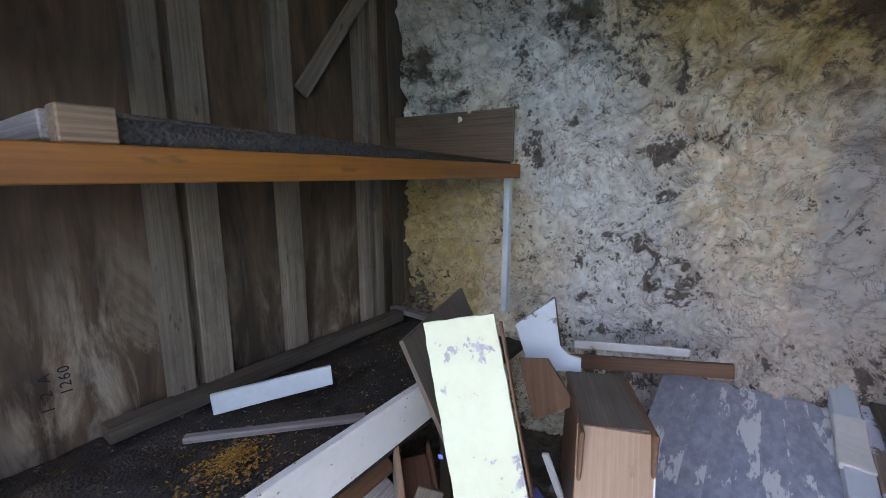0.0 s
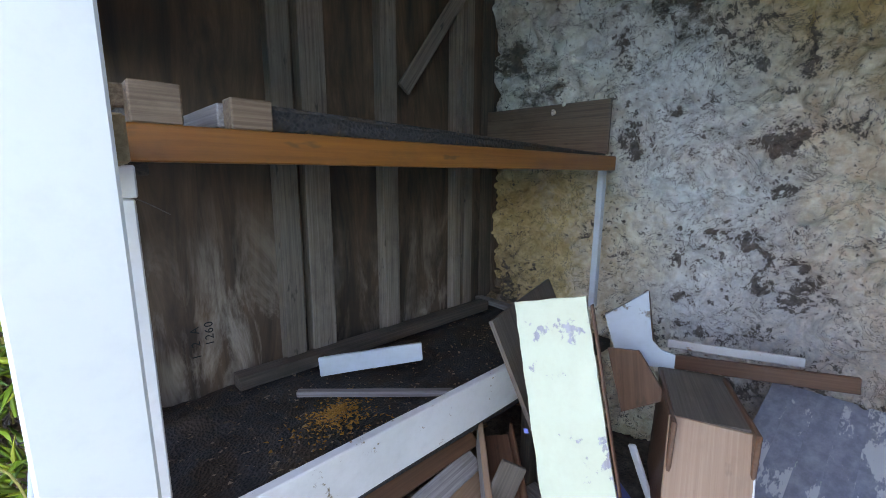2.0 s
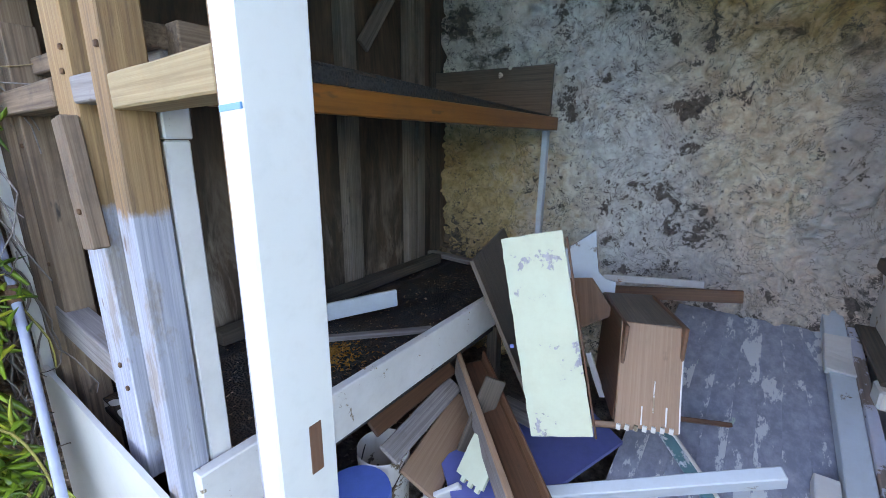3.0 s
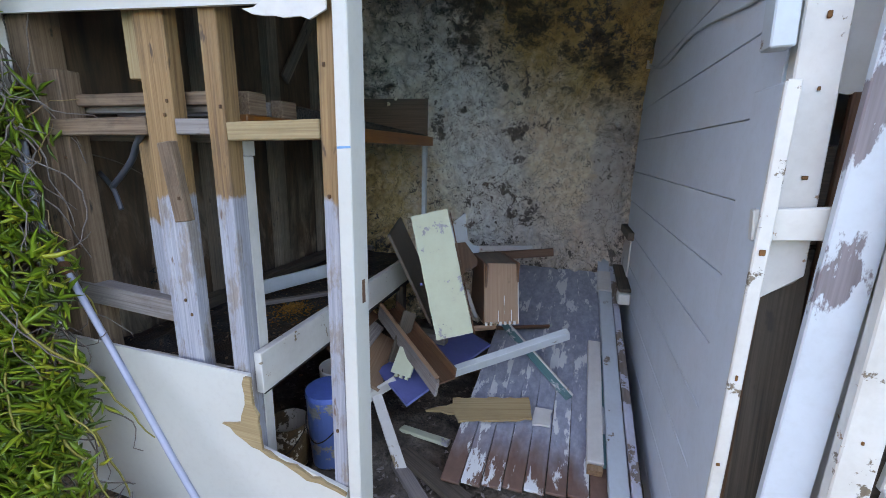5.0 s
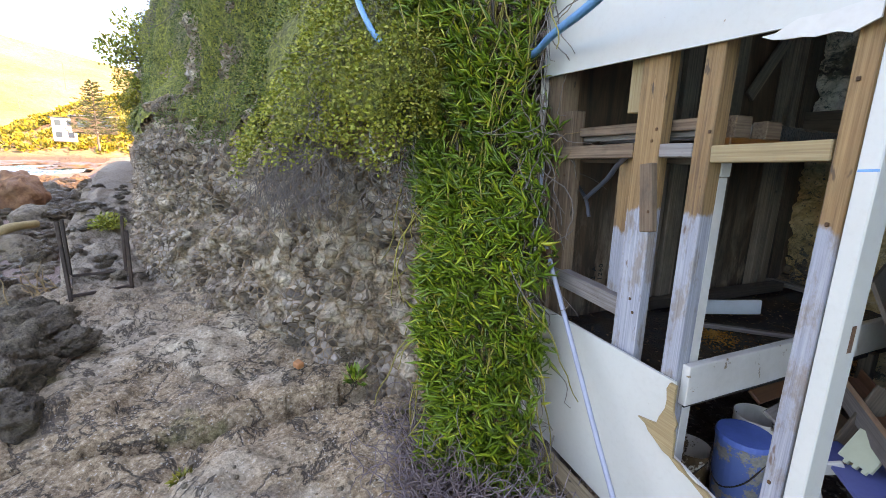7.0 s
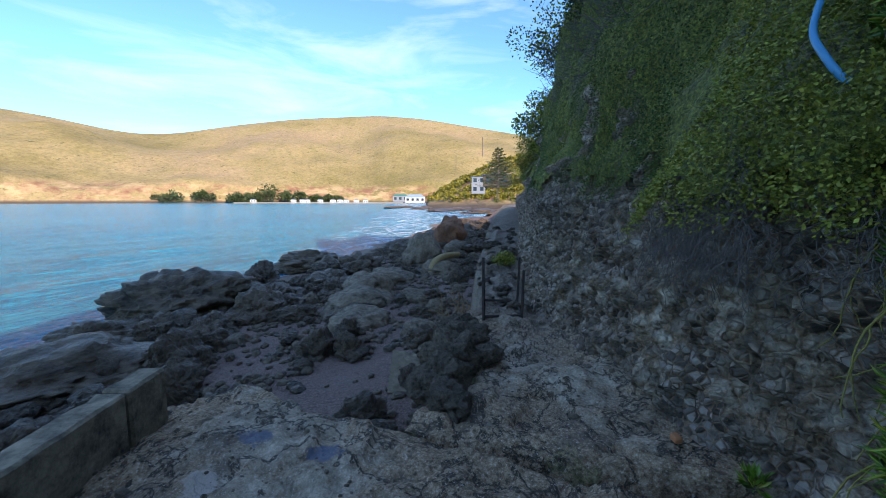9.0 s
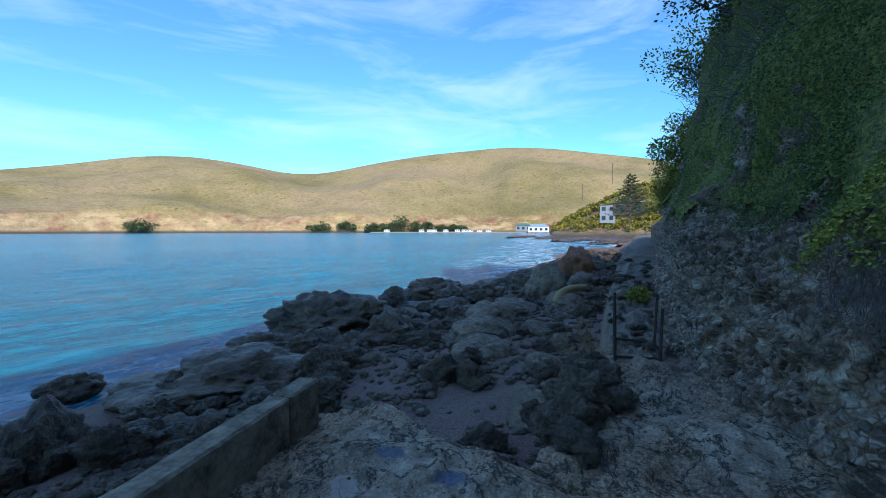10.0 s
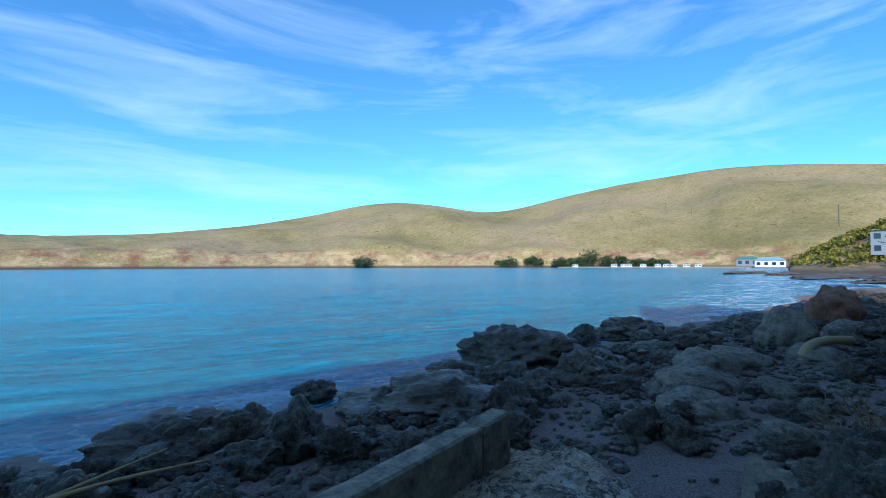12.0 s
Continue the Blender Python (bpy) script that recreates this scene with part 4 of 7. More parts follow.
lower_panel = plate("lower_panel", [(-1.28, 0.78), (-0.40, 0.765), (-0.395, 0.66), (-0.43, 0.55), (-0.37, 0.50), (-0.05, 0.42), (-0.05, 0.06), (-1.28, 0.10)], 0.012, Matrix.Translation((0, -0.012, 0)) @ FRONT, M_WHITE, frame_left, "white painted sheet, broken open")
plate("splintered_edge", [(-0.41, 0.76), (-0.385, 0.76), (-0.37, 0.60), (-0.36, 0.50), (-0.20, 0.455), (-0.05, 0.415), (-0.05, 0.405), (-0.22, 0.44), (-0.40, 0.50), (-0.52, 0.565), (-0.44, 0.585), (-0.415, 0.66)], 0.010, Matrix.Translation((0, 0, 0.0115)), M_SPLINTER, lower_panel, "torn pale plywood fibres", 0.009, 8)

board("latch_recess", (0.0065, 0.018, 1.055), (0.0065, 0.018, 1.125), Y, 0.018, 0.006, M_BROWN, door_post, "bare latch recess", bevel=0.001, cuts=0)
board("pencil_mark", (-0.030, -0.0345, 1.492), (0.008, -0.0345, 1.494), Z, 0.006, 0.002, M_BLUEPIPE, door_post, "bright blue chalk mark", bevel=0.0, cuts=0)
# nails with rust in the studs and panels
for x, y, z in ((-0.635, 0.012, 1.62), (-0.650, 0.012, 1.58), (-0.60, -0.018, 1.33), (-0.425, 0.0, 1.60), (-0.66, 0.012, 0.98), (-0.64, 0.012, 0.93), (-1.14, 0.027, 1.44), (-1.15, 0.027, 1.12), (-0.08, -0.003, 1.70), (-0.085, -0.003, 0.62), (-0.08, -0.003, 1.36)):
    nl = part("nail", block((0.009, 0.006, 0.011), 0.002), M_RUST, frame_left, "rust-stained nail head")
    nl.location = (x, y, z)

# right jamb and the boarding beside it
jamb = thing("right_jamb", "rotten white door jamb with peeling paint", "door jamb")
board("jamb_strip", (0.937, 0.046, 0.0), (0.937, 0.046, 1.63), Y, 0.150, 0.024, M_WALLBLUE, jamb, "grey-blue strip with a white edge")
board("jamb_edge", (0.936, -0.034, 0.0), (0.936, -0.034, 1.632), X, 0.028, 0.012, M_FLAKE, jamb, "flaking white edge with rust spots")
board("jamb_post", (0.965, 0.03, 2.6), (1.003, 0.03, 1.215), X, 0.078, 0.035, M_WHITE_OLD, jamb, "white post rotted off at its foot", jag=0.04)
board("cross_piece", (0.918, -0.014, 1.352), (1.060, -0.014, 1.364), Z, 0.066, 0.022, M_FLAKE, jamb, "white batten with worn paint")
board("bracket_block", (0.912, 0.0, 1.69), (0.905, 0.0, 1.83), X, 0.042, 0.05, M_PALEBLUE, jamb)
board("top_block", (0.905, 0.0, 1.84), (0.900, 0.0, 2.3), X, 0.055, 0.05, M_WHITE_OLD, jamb)
board("dark_board", (1.060, 0.065, 0.0), (1.012, 0.065, 1.27), X, 0.115, 0.015, M_STUD_DARK, jamb, "bare dark rotten board")
board("rusty_strip", (0.985, 0.040, 0.0), (0.968, 0.040, 1.20), X, 0.022, 0.02, M_RUST, jamb, "thin rust-stained strip")
for k in range(6):
    z = 0.28 + 0.225 * k
    board("backing_board", (1.00, 0.098, z), (1.198, 0.098, z + 0.004), Z, 0.218, 0.014, M_STUD_DARK, jamb, "weathered bare backing board")
board("brown_strip", (1.105, 0.075, 0.0), (1.095, 0.075, 1.62), X, 0.03, 0.02, M_BROWN, jamb)
peeled = board("peeled_board", (1.045, -0.045, 0.0), (1.098, -0.045, 2.1), X, 0.088, 0.022, M_PEEL, jamb, "blue-white board with half its paint gone")
board("corner_board", (1.140, -0.085, 0.0), (1.150, -0.085, 2.3), X, 0.066, 0.03, M_FLAKE, jamb, "white corner board with rust runs")
plate("torn_panel", [(1.02, 1.63), (1.07, 1.615), (1.20, 1.61), (1.40, 1.60), (1.40, 2.5), (1.02, 2.5)], 0.008, Matrix.Translation((0, 0.075, 0)) @ FRONT, M_WHITE_OLD, jamb, "torn edge of a white panel", 0.006, 5)
for k, (x, y, z) in enumerate(((0.995, 0.009, 1.62), (0.988, 0.009, 1.75), (1.003, 0.009, 1.45), (0.936, -0.041, 1.02), (0.933, -0.041, 0.80), (0.938, -0.041, 1.30), (1.140, -0.102, 0.95), (1.148, -0.102, 1.20))):
    rust = part("rust_spot", block((0.005 + 0.003 * (k % 3), 0.004, 0.008 + 0.005 * (k % 2)), 0.0015, 0.002, 0, k), M_RUSTRUN, jamb, "orange rust spot round a nail")
    rust.location = (x, y, z)
wall_front = slab("wall_front_right", (1.20, -0.02, -0.05), (3.2, 0.04, 2.62), M_STUD_DARK, "weatherboarded front wall beside the shed", "wall")
for k in range(15):
    b = board("weatherboard", (1.23, -0.038, 0.07 + 0.165 * k), (3.2, -0.038, 0.07 + 0.165 * k), (0, -0.10, 1), 0.175, 0.018, M_WHITE_OLD)
    b.parent = wall_front
    b.matrix_parent_inverse = Matrix.Translation(wall_front.location).inverted()
for k in range(13):
    b = board("lining_board", (0.962, 0.075, 0.10 + 0.197 * k), (0.962, 2.16 - 0.02 * (k % 3), 0.10 + 0.197 * k), Z, 0.194, 0.012, M_WALLBLUE, bevel=0.002, wobble=0.0006)
    b.parent = wall_right
    b.matrix_parent_inverse = Matrix.Translation(wall_right.location).inverted()
tube("cable", [(0.945, 1.95, 2.02), (0.95, 1.5, 1.93), (0.95, 0.9, 1.94), (0.95, 0.35, 1.87), (0.945, 0.02, 1.84)], 0.005, M_PALEBLUE)
lone(bpy.data.objects["cable"], "thin white cable sagging along the wall lining", "cable")
bracket = part("cable_clip", block((0.03, 0.02, 0.06), 0.004), M_WHITE)
bracket.location = (0.945, 1.95, 2.03)
lone(bracket, "small white plastic cable clip on the wall", "clip")

# services on the front
lone(tube("grey_pipe", [(-1.24, -0.03, 1.52), (-1.205, -0.05, 1.25), (-1.10, -0.06, 1.07), (-0.843, -0.10, 0.751), (-0.60, -0.14, 0.45), (-0.44, -0.16, 0.24), (-0.33, -0.17, 0.02)], 0.011, M_PIPE), "grey-blue plastic pipe slanting across the white panel", "pipe")
coupling = part("pipe_clamp", block((0.05, 0.03, 0.03), 0.006), M_BROWN)
coupling.matrix_basis = span((-1.115, -0.06, 1.09), (-1.08, -0.063, 1.045), Y)
lone(board("fallen_plank", (-1.03, -0.065, 0.055), (-0.42, -0.085, 0.055), Y, 0.085, 0.04, M_TIMBER_OLD, jag=0.03), "weathered tan plank lying along the foot of the panel", "plank")
lone(coupling, "rusty clamp around the grey pipe", "pipe clamp")
lone(tube("blue_water_pipe", [(-1.55, -0.10, 1.95), (-1.27, -0.10, 1.99), (-1.0, -0.2, 1.99), (-0.62, -0.30, 2.0), (-0.30, -0.32, 2.12), (0.0, -0.30, 2.45), (0.02, -0.05, 2.66)], 0.017, M_BLUEPIPE), "bright blue water pipe reaching over to the white panel", "pipe")
lone(tube("blue_hose", [(-1.70, -0.40, 1.93), (-1.74, -0.66, 2.03), (-1.80, -0.78, 2.20), (-1.95, -0.78, 2.40), (-2.2, -0.6, 2.75), (-2.4, -0.2, 3.1)], 0.016, M_BLUEPIPE), "bright blue hose coming down through the creeper", "hose")
hose = thing("black_hose", "dark grey hose with a joint hanging between the studs", "hose")
tube("hose", [(-0.755, 0.020, 1.536), (-0.870, 0.080, 1.489), (-0.976, 0.130, 1.427), (-1.144, 0.170, 1.327)], 0.011, M_HOSE, hose)
tube("hose", [(-1.357, 0.220, 1.439), (-1.266, 0.200, 1.398), (-1.144, 0.170, 1.327), (-1.098, 0.160, 1.244)], 0.009, M_HOSE, hose)

# ---- bunks ----
bunk_top = thing("upper_bunk", "upper bunk with an orange front rail and black mesh", "bunk bed")
board("front_rail", (-0.44, 0.10, 1.555), (-0.44, 1.93, 1.555), Z, 0.065, 0.035, M_ORANGE, bunk_top, "varnished orange rail", cuts=9)
board("rail_end", (-0.455, 0.04, 1.55), (-0.455, 0.10, 1.55), Z, 0.045, 0.03, M_ORANGE, bunk_top)
bm = bmesh.new()
bmesh.ops.create_grid(bm, x_segments=60, y_segments=26, size=0.5)
for v in bm.verts:
    x, y = v.co.x + 0.5, v.co.y + 0.5
    v.co = Vector((-1.21 + 0.745 * y, 0.30 + 1.62 * x, 1.590 + 0.052 * (1 - x) ** 0.7 * (0.35 + 0.65 * y ** 3) + 0.006 * noise.noise(Vector((x * 30, y * 18, 0)))))
r = bmesh.ops.extrude_face_region(bm, geom=bm.faces[:])
for v in r["geom"]:
    if isinstance(v, bmesh.types.BMVert):
        v.co.z = 1.575
bmesh.ops.recalc_face_normals(bm, faces=bm.faces)
part("mesh_base", bm, M_DARKMESH, bunk_top, "sagging black mesh", True)
tube("mesh_edge", [(-0.47, 0.37, 1.640), (-0.468, 0.8, 1.628), (-0.466, 1.3, 1.612), (-0.465, 1.9, 1.594)], 0.006, M_DARKMESH, bunk_top, "rolled black mesh edge")
board("post_cap", (-0.520, 0.094, 1.49), (-0.416, 0.094, 1.49), Z, 0.055, 0.048, M_WHITE_OLD, bunk_top, "nailed white packing block")
board("back_rail", (-1.21, 0.10, 1.635), (-0.47, 0.10, 1.635), Z, 0.04, 0.05, M_STUD_STAIN, bunk_top)
board("end_rail", (-1.20, 0.13, 1.53), (-0.47, 0.13, 1.53), Z, 0.06, 0.03, M_STUD_DARK, bunk_top)
for y0, y1, h in ((0.28, 0.36, 0.06), (0.12, 0.20, 0.07)):
    board("block", (-0.452, y0, 1.588 + h / 2), (-0.452, y1, 1.588 + h / 2), Z, h, 0.05, M_STUD_STAIN, bunk_top, "weathered sawn block")
    board("cross_bearer", (-0.48, (y0 + y1) / 2 - 0.03, 1.588 + h / 2), (-1.2, (y0 + y1) / 2 - 0.03, 1.588 + h / 2), Z, h * 0.8, 0.04, M_STUD_GREY, bunk_top)
board("back_board", (-1.26, 1.955, 1.735), (-0.475, 1.955, 1.725), Z, 0.25, 0.02, M_SHEET, bunk_top, "dark grey head board")
board("support_pole", (-0.482, 1.915, 0.86), (-0.477, 1.915, 1.522), Y, 0.035, 0.03, M_PALEBLUE, bunk_top, "pale blue pole")
board("support_post", (-0.468, 0.092, 0.05), (-0.468, 0.092, 1.46), X, 0.096, 0.044, M_WHITE_OLD, bunk_top, "white painted post")
lone(board("white_stick", (-0.62, 1.55, 1.612), (-0.53, 1.80, 1.607), X, 0.012, 0.012, M_WHITE_OLD, jag=0.01), "thin white stick lying on the black mesh", "stick")

bunk_low = thing("lower_bunk", "lower bunk with white front board and rotting mesh", "bunk bed")
board("front_board", (-0.40, 0.03, 0.745), (-0.40, 1.38, 0.765), Z, 0.15, 0.03, M_WHITE_OLD, bunk_low, "flaking white front board", cuts=8)
bm = bmesh.new()
bmesh.ops.create_grid(bm, x_segments=110, y_segments=50, size=0.5)
for v in bm.verts:
    x, y = v.co.x + 0.5, v.co.y + 0.5
    p = Vector((-1.215 + 0.80 * y, 0.07 + 1.93 * x, 0))
    p.z = 0.685 + 0.022 * noise.noise(p * 5) + 0.010 * noise.noise(p * 19) + 0.03 * math.exp(-((y - 0.25) / 0.06) ** 2) * (x > 0.05)
    v.co = p
r = bmesh.ops.extrude_face_region(bm, geom=bm.faces[:])
for v in r["geom"]:
    if isinstance(v, bmesh.types.BMVert):
        v.co.z = 0.64
bmesh.ops.recalc_face_normals(bm, faces=bm.faces)
part("mesh_base", bm, M_DARKMESH, bunk_low, "torn black mesh under rot and grit", True)
board("side_rail", (-1.15, 0.45, 0.725), (-1.13, 1.85, 0.735), X, 0.07, 0.055, M_STUD_DARK, bunk_low, "grey side rail along the wall")
board("end_rail", (-1.25, 1.90, 0.745), (-0.90, 1.90, 0.735), Y, 0.05, 0.03, M_STUD_GREY, bunk_low)
board("front_end_rail", (-1.2, 0.10, 0.66), (-0.42, 0.10, 0.66), Y, 0.06, 0.05, M_WHITE_OLD, bunk_low)
board("leg", (-0.42, 1.32, 0.05), (-0.42, 1.32, 0.66), X, 0.05, 0.05, M_STUD_DARK, bunk_low)
lone(board("blue_board", (-0.975, 0.70, 0.765), (-0.765, 1.045, 0.795), Z, 0.075, 0.018, M_PALEBLUE), "short pale blue board with a rust-yellow end", "board")
lone(board("lath", (-0.91, 0.58, 0.728), (-0.53, 0.99, 0.73), X, 0.03, 0.02, M_STUD_GREY), "grey timber lath lying on the bunk mesh", "lath")
rnd = random.Random(4)
verts, faces = [], []


def grit(cx, cy, cz, r, verts, faces):
    o = len(verts)
    q = [Vector((rnd.gauss(0, 1), rnd.gauss(0, 1), rnd.gauss(0, 1))).normalized() * r * rnd.uniform(0.6, 1.2) for _ in range(4)]
    verts.extend([(cx + v.x, cy + v.y, cz + abs(v.z) * 0.7) for v in q])
    faces.extend([(o, o + 1, o + 2), (o, o + 1, o + 3), (o, o + 2, o + 3), (o + 1, o + 2, o + 3)])


for _ in range(900):
    a, d = rnd.uniform(0, 6.28), abs(rnd.gauss(0, 0.5))
    grit(-0.70 + 0.13 * d * math.cos(a), 0.62 + 0.17 * d * math.sin(a), 0.712 + 0.03 * max(0, 0.7 - d), rnd.uniform(0.004, 0.012), verts, faces)
lone(mesh_of("foam_crumbs", verts, faces, M_ORANGEFOAM, smooth=False), "heap of crumbled orange foam on the bunk", "foam crumbs", kind="stuff")
verts, faces = [], []
for _ in range(1100):
    grit(rnd.uniform(-1.18, -0.45), rnd.uniform(0.1, 1.9), 0.702, rnd.uniform(0.003, 0.012), verts, faces)
lone(mesh_of("flaked_plaster", verts, faces, M_GREYROCK, smooth=False), "grit and plaster flakes scattered on the bunk", "grit", kind="stuff")

# ---- left wall framing ----
wall_frame = thing("left_wall_frame", "rough dark studs on the plywood wall", "stud frame")
for y, w, m, z0 in ((0.70, 0.085, M_STUD_MID, 0.70), (0.83, 0.11, M_STUD_MID, 0.70), (1.20, 0.09, M_STUD_MID, 0.72), (1.655, 0.05, M_STUD_MID, 0.72), (1.74, 0.06, M_STUD_MID, 0.72)):
    board("stud", (-1.195, y, z0), (-1.195, y, 2.6), Y, w, 0.06, m, wall_frame)
board("brace", (-1.150, 1.27, 1.89), (-1.150, 1.66, 2.41), Y, 0.07, 0.02, M_STUD_MID, wall_frame)
board("dark_corner_post", (-1.24, 1.95, 0.1), (-1.24, 1.95, 2.6), X, 0.05, 0.10, M_STUD_DARK, wall_frame)


def stencil(body, place, size, label):
    holder = tagged(empty("stencil"), label, "lettering")
    holder.matrix_basis = place
    for k, ch in enumerate(body):
        if ch == " ":
            continue
        cu = bpy.data.curves.new("letter", "FONT")
        cu.body, cu.size, cu.extrude = ch, size, 0.0006
        tmp = bpy.data.objects.new("letter", cu)
        me = bpy.data.meshes.new_from_object(tmp)
        bpy.data.objects.remove(tmp)
        me.materials.clear()
        me.materials.append(M_LABEL)
        ob = new("letter", me)
        ob.parent = holder
        ob.location = ((k - len(body) / 2) * size * 0.58, -size * 0.3, 0)
    return holder


for body, y, z in (("1 2 A", 0.345, 0.885), ("1260", 0.392, 0.915)):
    stencil(body, Matrix.Translation((-1.2235, y, z)) @ Matrix(((0, 0, 1, 0), (0, -1, 0, 0), (1, 0, 0, 0), (0, 0, 0, 1))), 0.042, "black stencilled number on the plywood")

# ---- the heap inside ----
SH = 0.276


def sheet_z(y, off=0.0):
    return 0.16 + SH * (y - 0.45) + off


lining = thing("fallen_lining", "fallen boarded lining, flaking blue, white and red paint", "wall lining")
for k in range(8):
    x0, x1 = 0.135 + 0.085 * k, 0.235 + 0.072 * k
    y0 = 0.41 + 0.01 * k
    board("lining_board", (x0 + 0.04, y0, sheet_z(y0)), (x1 + 0.03, 2.17, sheet_z(2.17)), X, 0.080, 0.016, M_LINING, lining, bevel=0.002, wobble=0.001)
board("batten", (0.16, 0.6, sheet_z(0.6, -0.025)), (0.80, 0.6, sheet_z(0.6, -0.025)), Y, 0.06, 0.03, M_STUD_DARK, lining)
board("batten", (0.20, 1.9, sheet_z(1.9, -0.025)), (0.80, 1.9, sheet_z(1.9, -0.025)), Y, 0.06, 0.03, M_STUD_DARK, lining)
rail = thing("fallen_door_frame", "length of white and grey door frame lying on the lining", "door frame")
board("frame_board", (0.830, 0.36, sheet_z(0.36, 0.05)), (0.825, 2.25, sheet_z(2.25, 0.06)), X, 0.075, 0.05, M_PALEBLUE, rail, "pale blue frame board")
board("frame_edge", (0.890, 0.36, sheet_z(0.36, 0.05)), (0.880, 2.10, sheet_z(2.10, 0.06)), X, 0.035, 0.08, M_PRIMER, rail)
board("rag_wrap", (0.825, 1.80, sheet_z(1.80, 0.075)), (0.825, 2.02, sheet_z(2.02, 0.08)), X, 0.10, 0.03, M_WHITE_OLD, rail, "torn pale cloth wrap", wobble=0.015, cuts=6)
sill = thing("short_frame", "short white moulded frame piece on the fallen lining", "frame piece")
board("moulding", (0.745, 0.58, sheet_z(0.58, 0.045)), (0.752, 1.32, sheet_z(1.32, 0.045)), X, 0.065, 0.05, M_WHITE_OLD, sill)
board("bare_end", (0.745, 0.555, sheet_z(0.56, 0.035)), (0.745, 0.578, sheet_z(0.578, 0.04)), X, 0.06, 0.045, M_STUD_RAW, sill)
board("teal_edge", (0.786, 0.60, sheet_z(0.60, 0.03)), (0.79, 1.30, sheet_z(1.30, 0.03)), X, 0.012, 0.03, M_TEAL, sill, "teal painted edge")
lone(board("white_plank", (-0.01, 0.76, 0.40), (0.605, 1.0, 0.625), (0, -0.5, 1), 0.055, 0.035, M_PALEBLUE), "pale painted plank lying across the heap", "plank")
teal = thing("teal_strip", "slim strip painted teal and white", "trim strip")
board("strip", (0.245, 1.30, 0.50), (0.634, 0.94, 0.31), X, 0.04, 0.012, M_TEAL, teal)
board("white_edge", (0.262, 1.315, 0.508), (0.650, 0.955, 0.318), X, 0.014, 0.016, M_WHITE_OLD, teal)
lone(plate("broken_plywood", [(-0.29, -0.01), (-0.16, 0.03), (-0.16, 0.065), (0.21, 0.065), (0.21, -0.06), (-0.13, -0.075), (-0.15, -0.03)], 0.012, span((0.04, 0.70, 0.275), (0.47, 0.80, 0.305), (0, 1, 0.27)), M_SPLINTER, None, "", 0.006, 3), "piece of torn pale plywood with splintered end", "plywood")
lone(plate("plaster_chip", [(-0.04, -0.05), (0.04, -0.045), (0.045, 0.05), (-0.035, 0.05)], 0.012, Matrix.Translation((0.515, 0.79, 0.275)) @ Matrix.Rotation(0.27, 4, "X"), M_WHITE_OLD, None, "", 0.006, 6), "pinkish white chip of board", "chip")
blue = plate("blue_sheet", [(-0.31, 0.74), (-0.06, 0.52), (0.19, 1.17), (-0.06, 1.36)], 0.014, Matrix.Translation((0, 0, 0.36)) @ Matrix.Rotation(0.05, 4, "X"), M_BLUEBOARD)
lone(blue, "blue painted panel lying under the heap", "panel")
tray = thing("drawer", "broken brown drawer with a grey side lying on edge", "drawer")
board("side", (-0.42, 1.010, 0.600), (0.073, 0.545, 0.480), (0.05, 0.02, 1), 0.085, 0.014, M_STUD_GREY, tray, "grey worn side")
board("base", (-0.395, 1.060, 0.590), (0.095, 0.595, 0.490), (0.72, 0.68, 0.10), 0.105, 0.008, M_BROWN, tray)
board("edge", (-0.423, 1.018, 0.648), (0.070, 0.553, 0.526), (0.7, 0.7, 0), 0.020, 0.010, M_TAN, tray, "worn orange-brown edge")
board("far_side", (-0.36, 1.110, 0.615), (0.128, 0.640, 0.515), (0.05, 0.02, 1), 0.05, 0.010, M_BROWN, tray)
lone(plate("brown_sheet", [(-0.27, -0.33), (0.27, -0.33), (0.25, 0.33), (-0.26, 0.33)], 0.014, span((-0.445, 1.269, 1.07), (-0.22, 1.34, 0.55), (-0.18, 0.64, -0.06)), M_SHEET, None), "grey-brown panel leaning in the heap", "panel")
green = thing("cupboard_door", "pale green cupboard door with flaking paint, leaning", "cupboard door")
mgreen = span((-0.088, 0.885, 1.192), (0.062, 0.862, 0.590), (0.96, 0.27, 0.15))
plate("face", [(-0.315, -0.092), (0.315, -0.095), (0.31, 0.092), (-0.318, 0.09)], 0.010, mgreen, M_GREEN, green, "", 0.0015, 2)
board("edge", (0.006, 0.918, 1.20), (0.155, 0.895, 0.60), (0.27, -0.96, 0), 0.016, 0.006, M_BROWN, green, "brown bare edge")
dot = part("blue_spot", block((0.012, 0.012, 0.002), 0.001), M_BLUEBOARD, green)
dot.matrix_basis = Matrix.Translation((-0.110, 0.838, 0.848)) @ mgreen.to_3x3().to_4x4()
drawer = thing("wooden_drawer", "tan wooden drawer standing on end with dovetail teeth", "drawer")
c0, cx_, cz_, cd = Vector((0.161, 1.037, 0.927)), Vector((0.161, 0.078, 0.002)), Vector((0.035, -0.112, -0.285)), Vector((-0.14, 0.33, -0.03))


def quad_board(name, o, e1, e2, thick, material, parent, label=""):
    mid = o + e1 / 2 + e2 / 2
    return board(name, mid - e1 / 2, mid + e1 / 2, e2, e2.length, thick, material, parent, label)


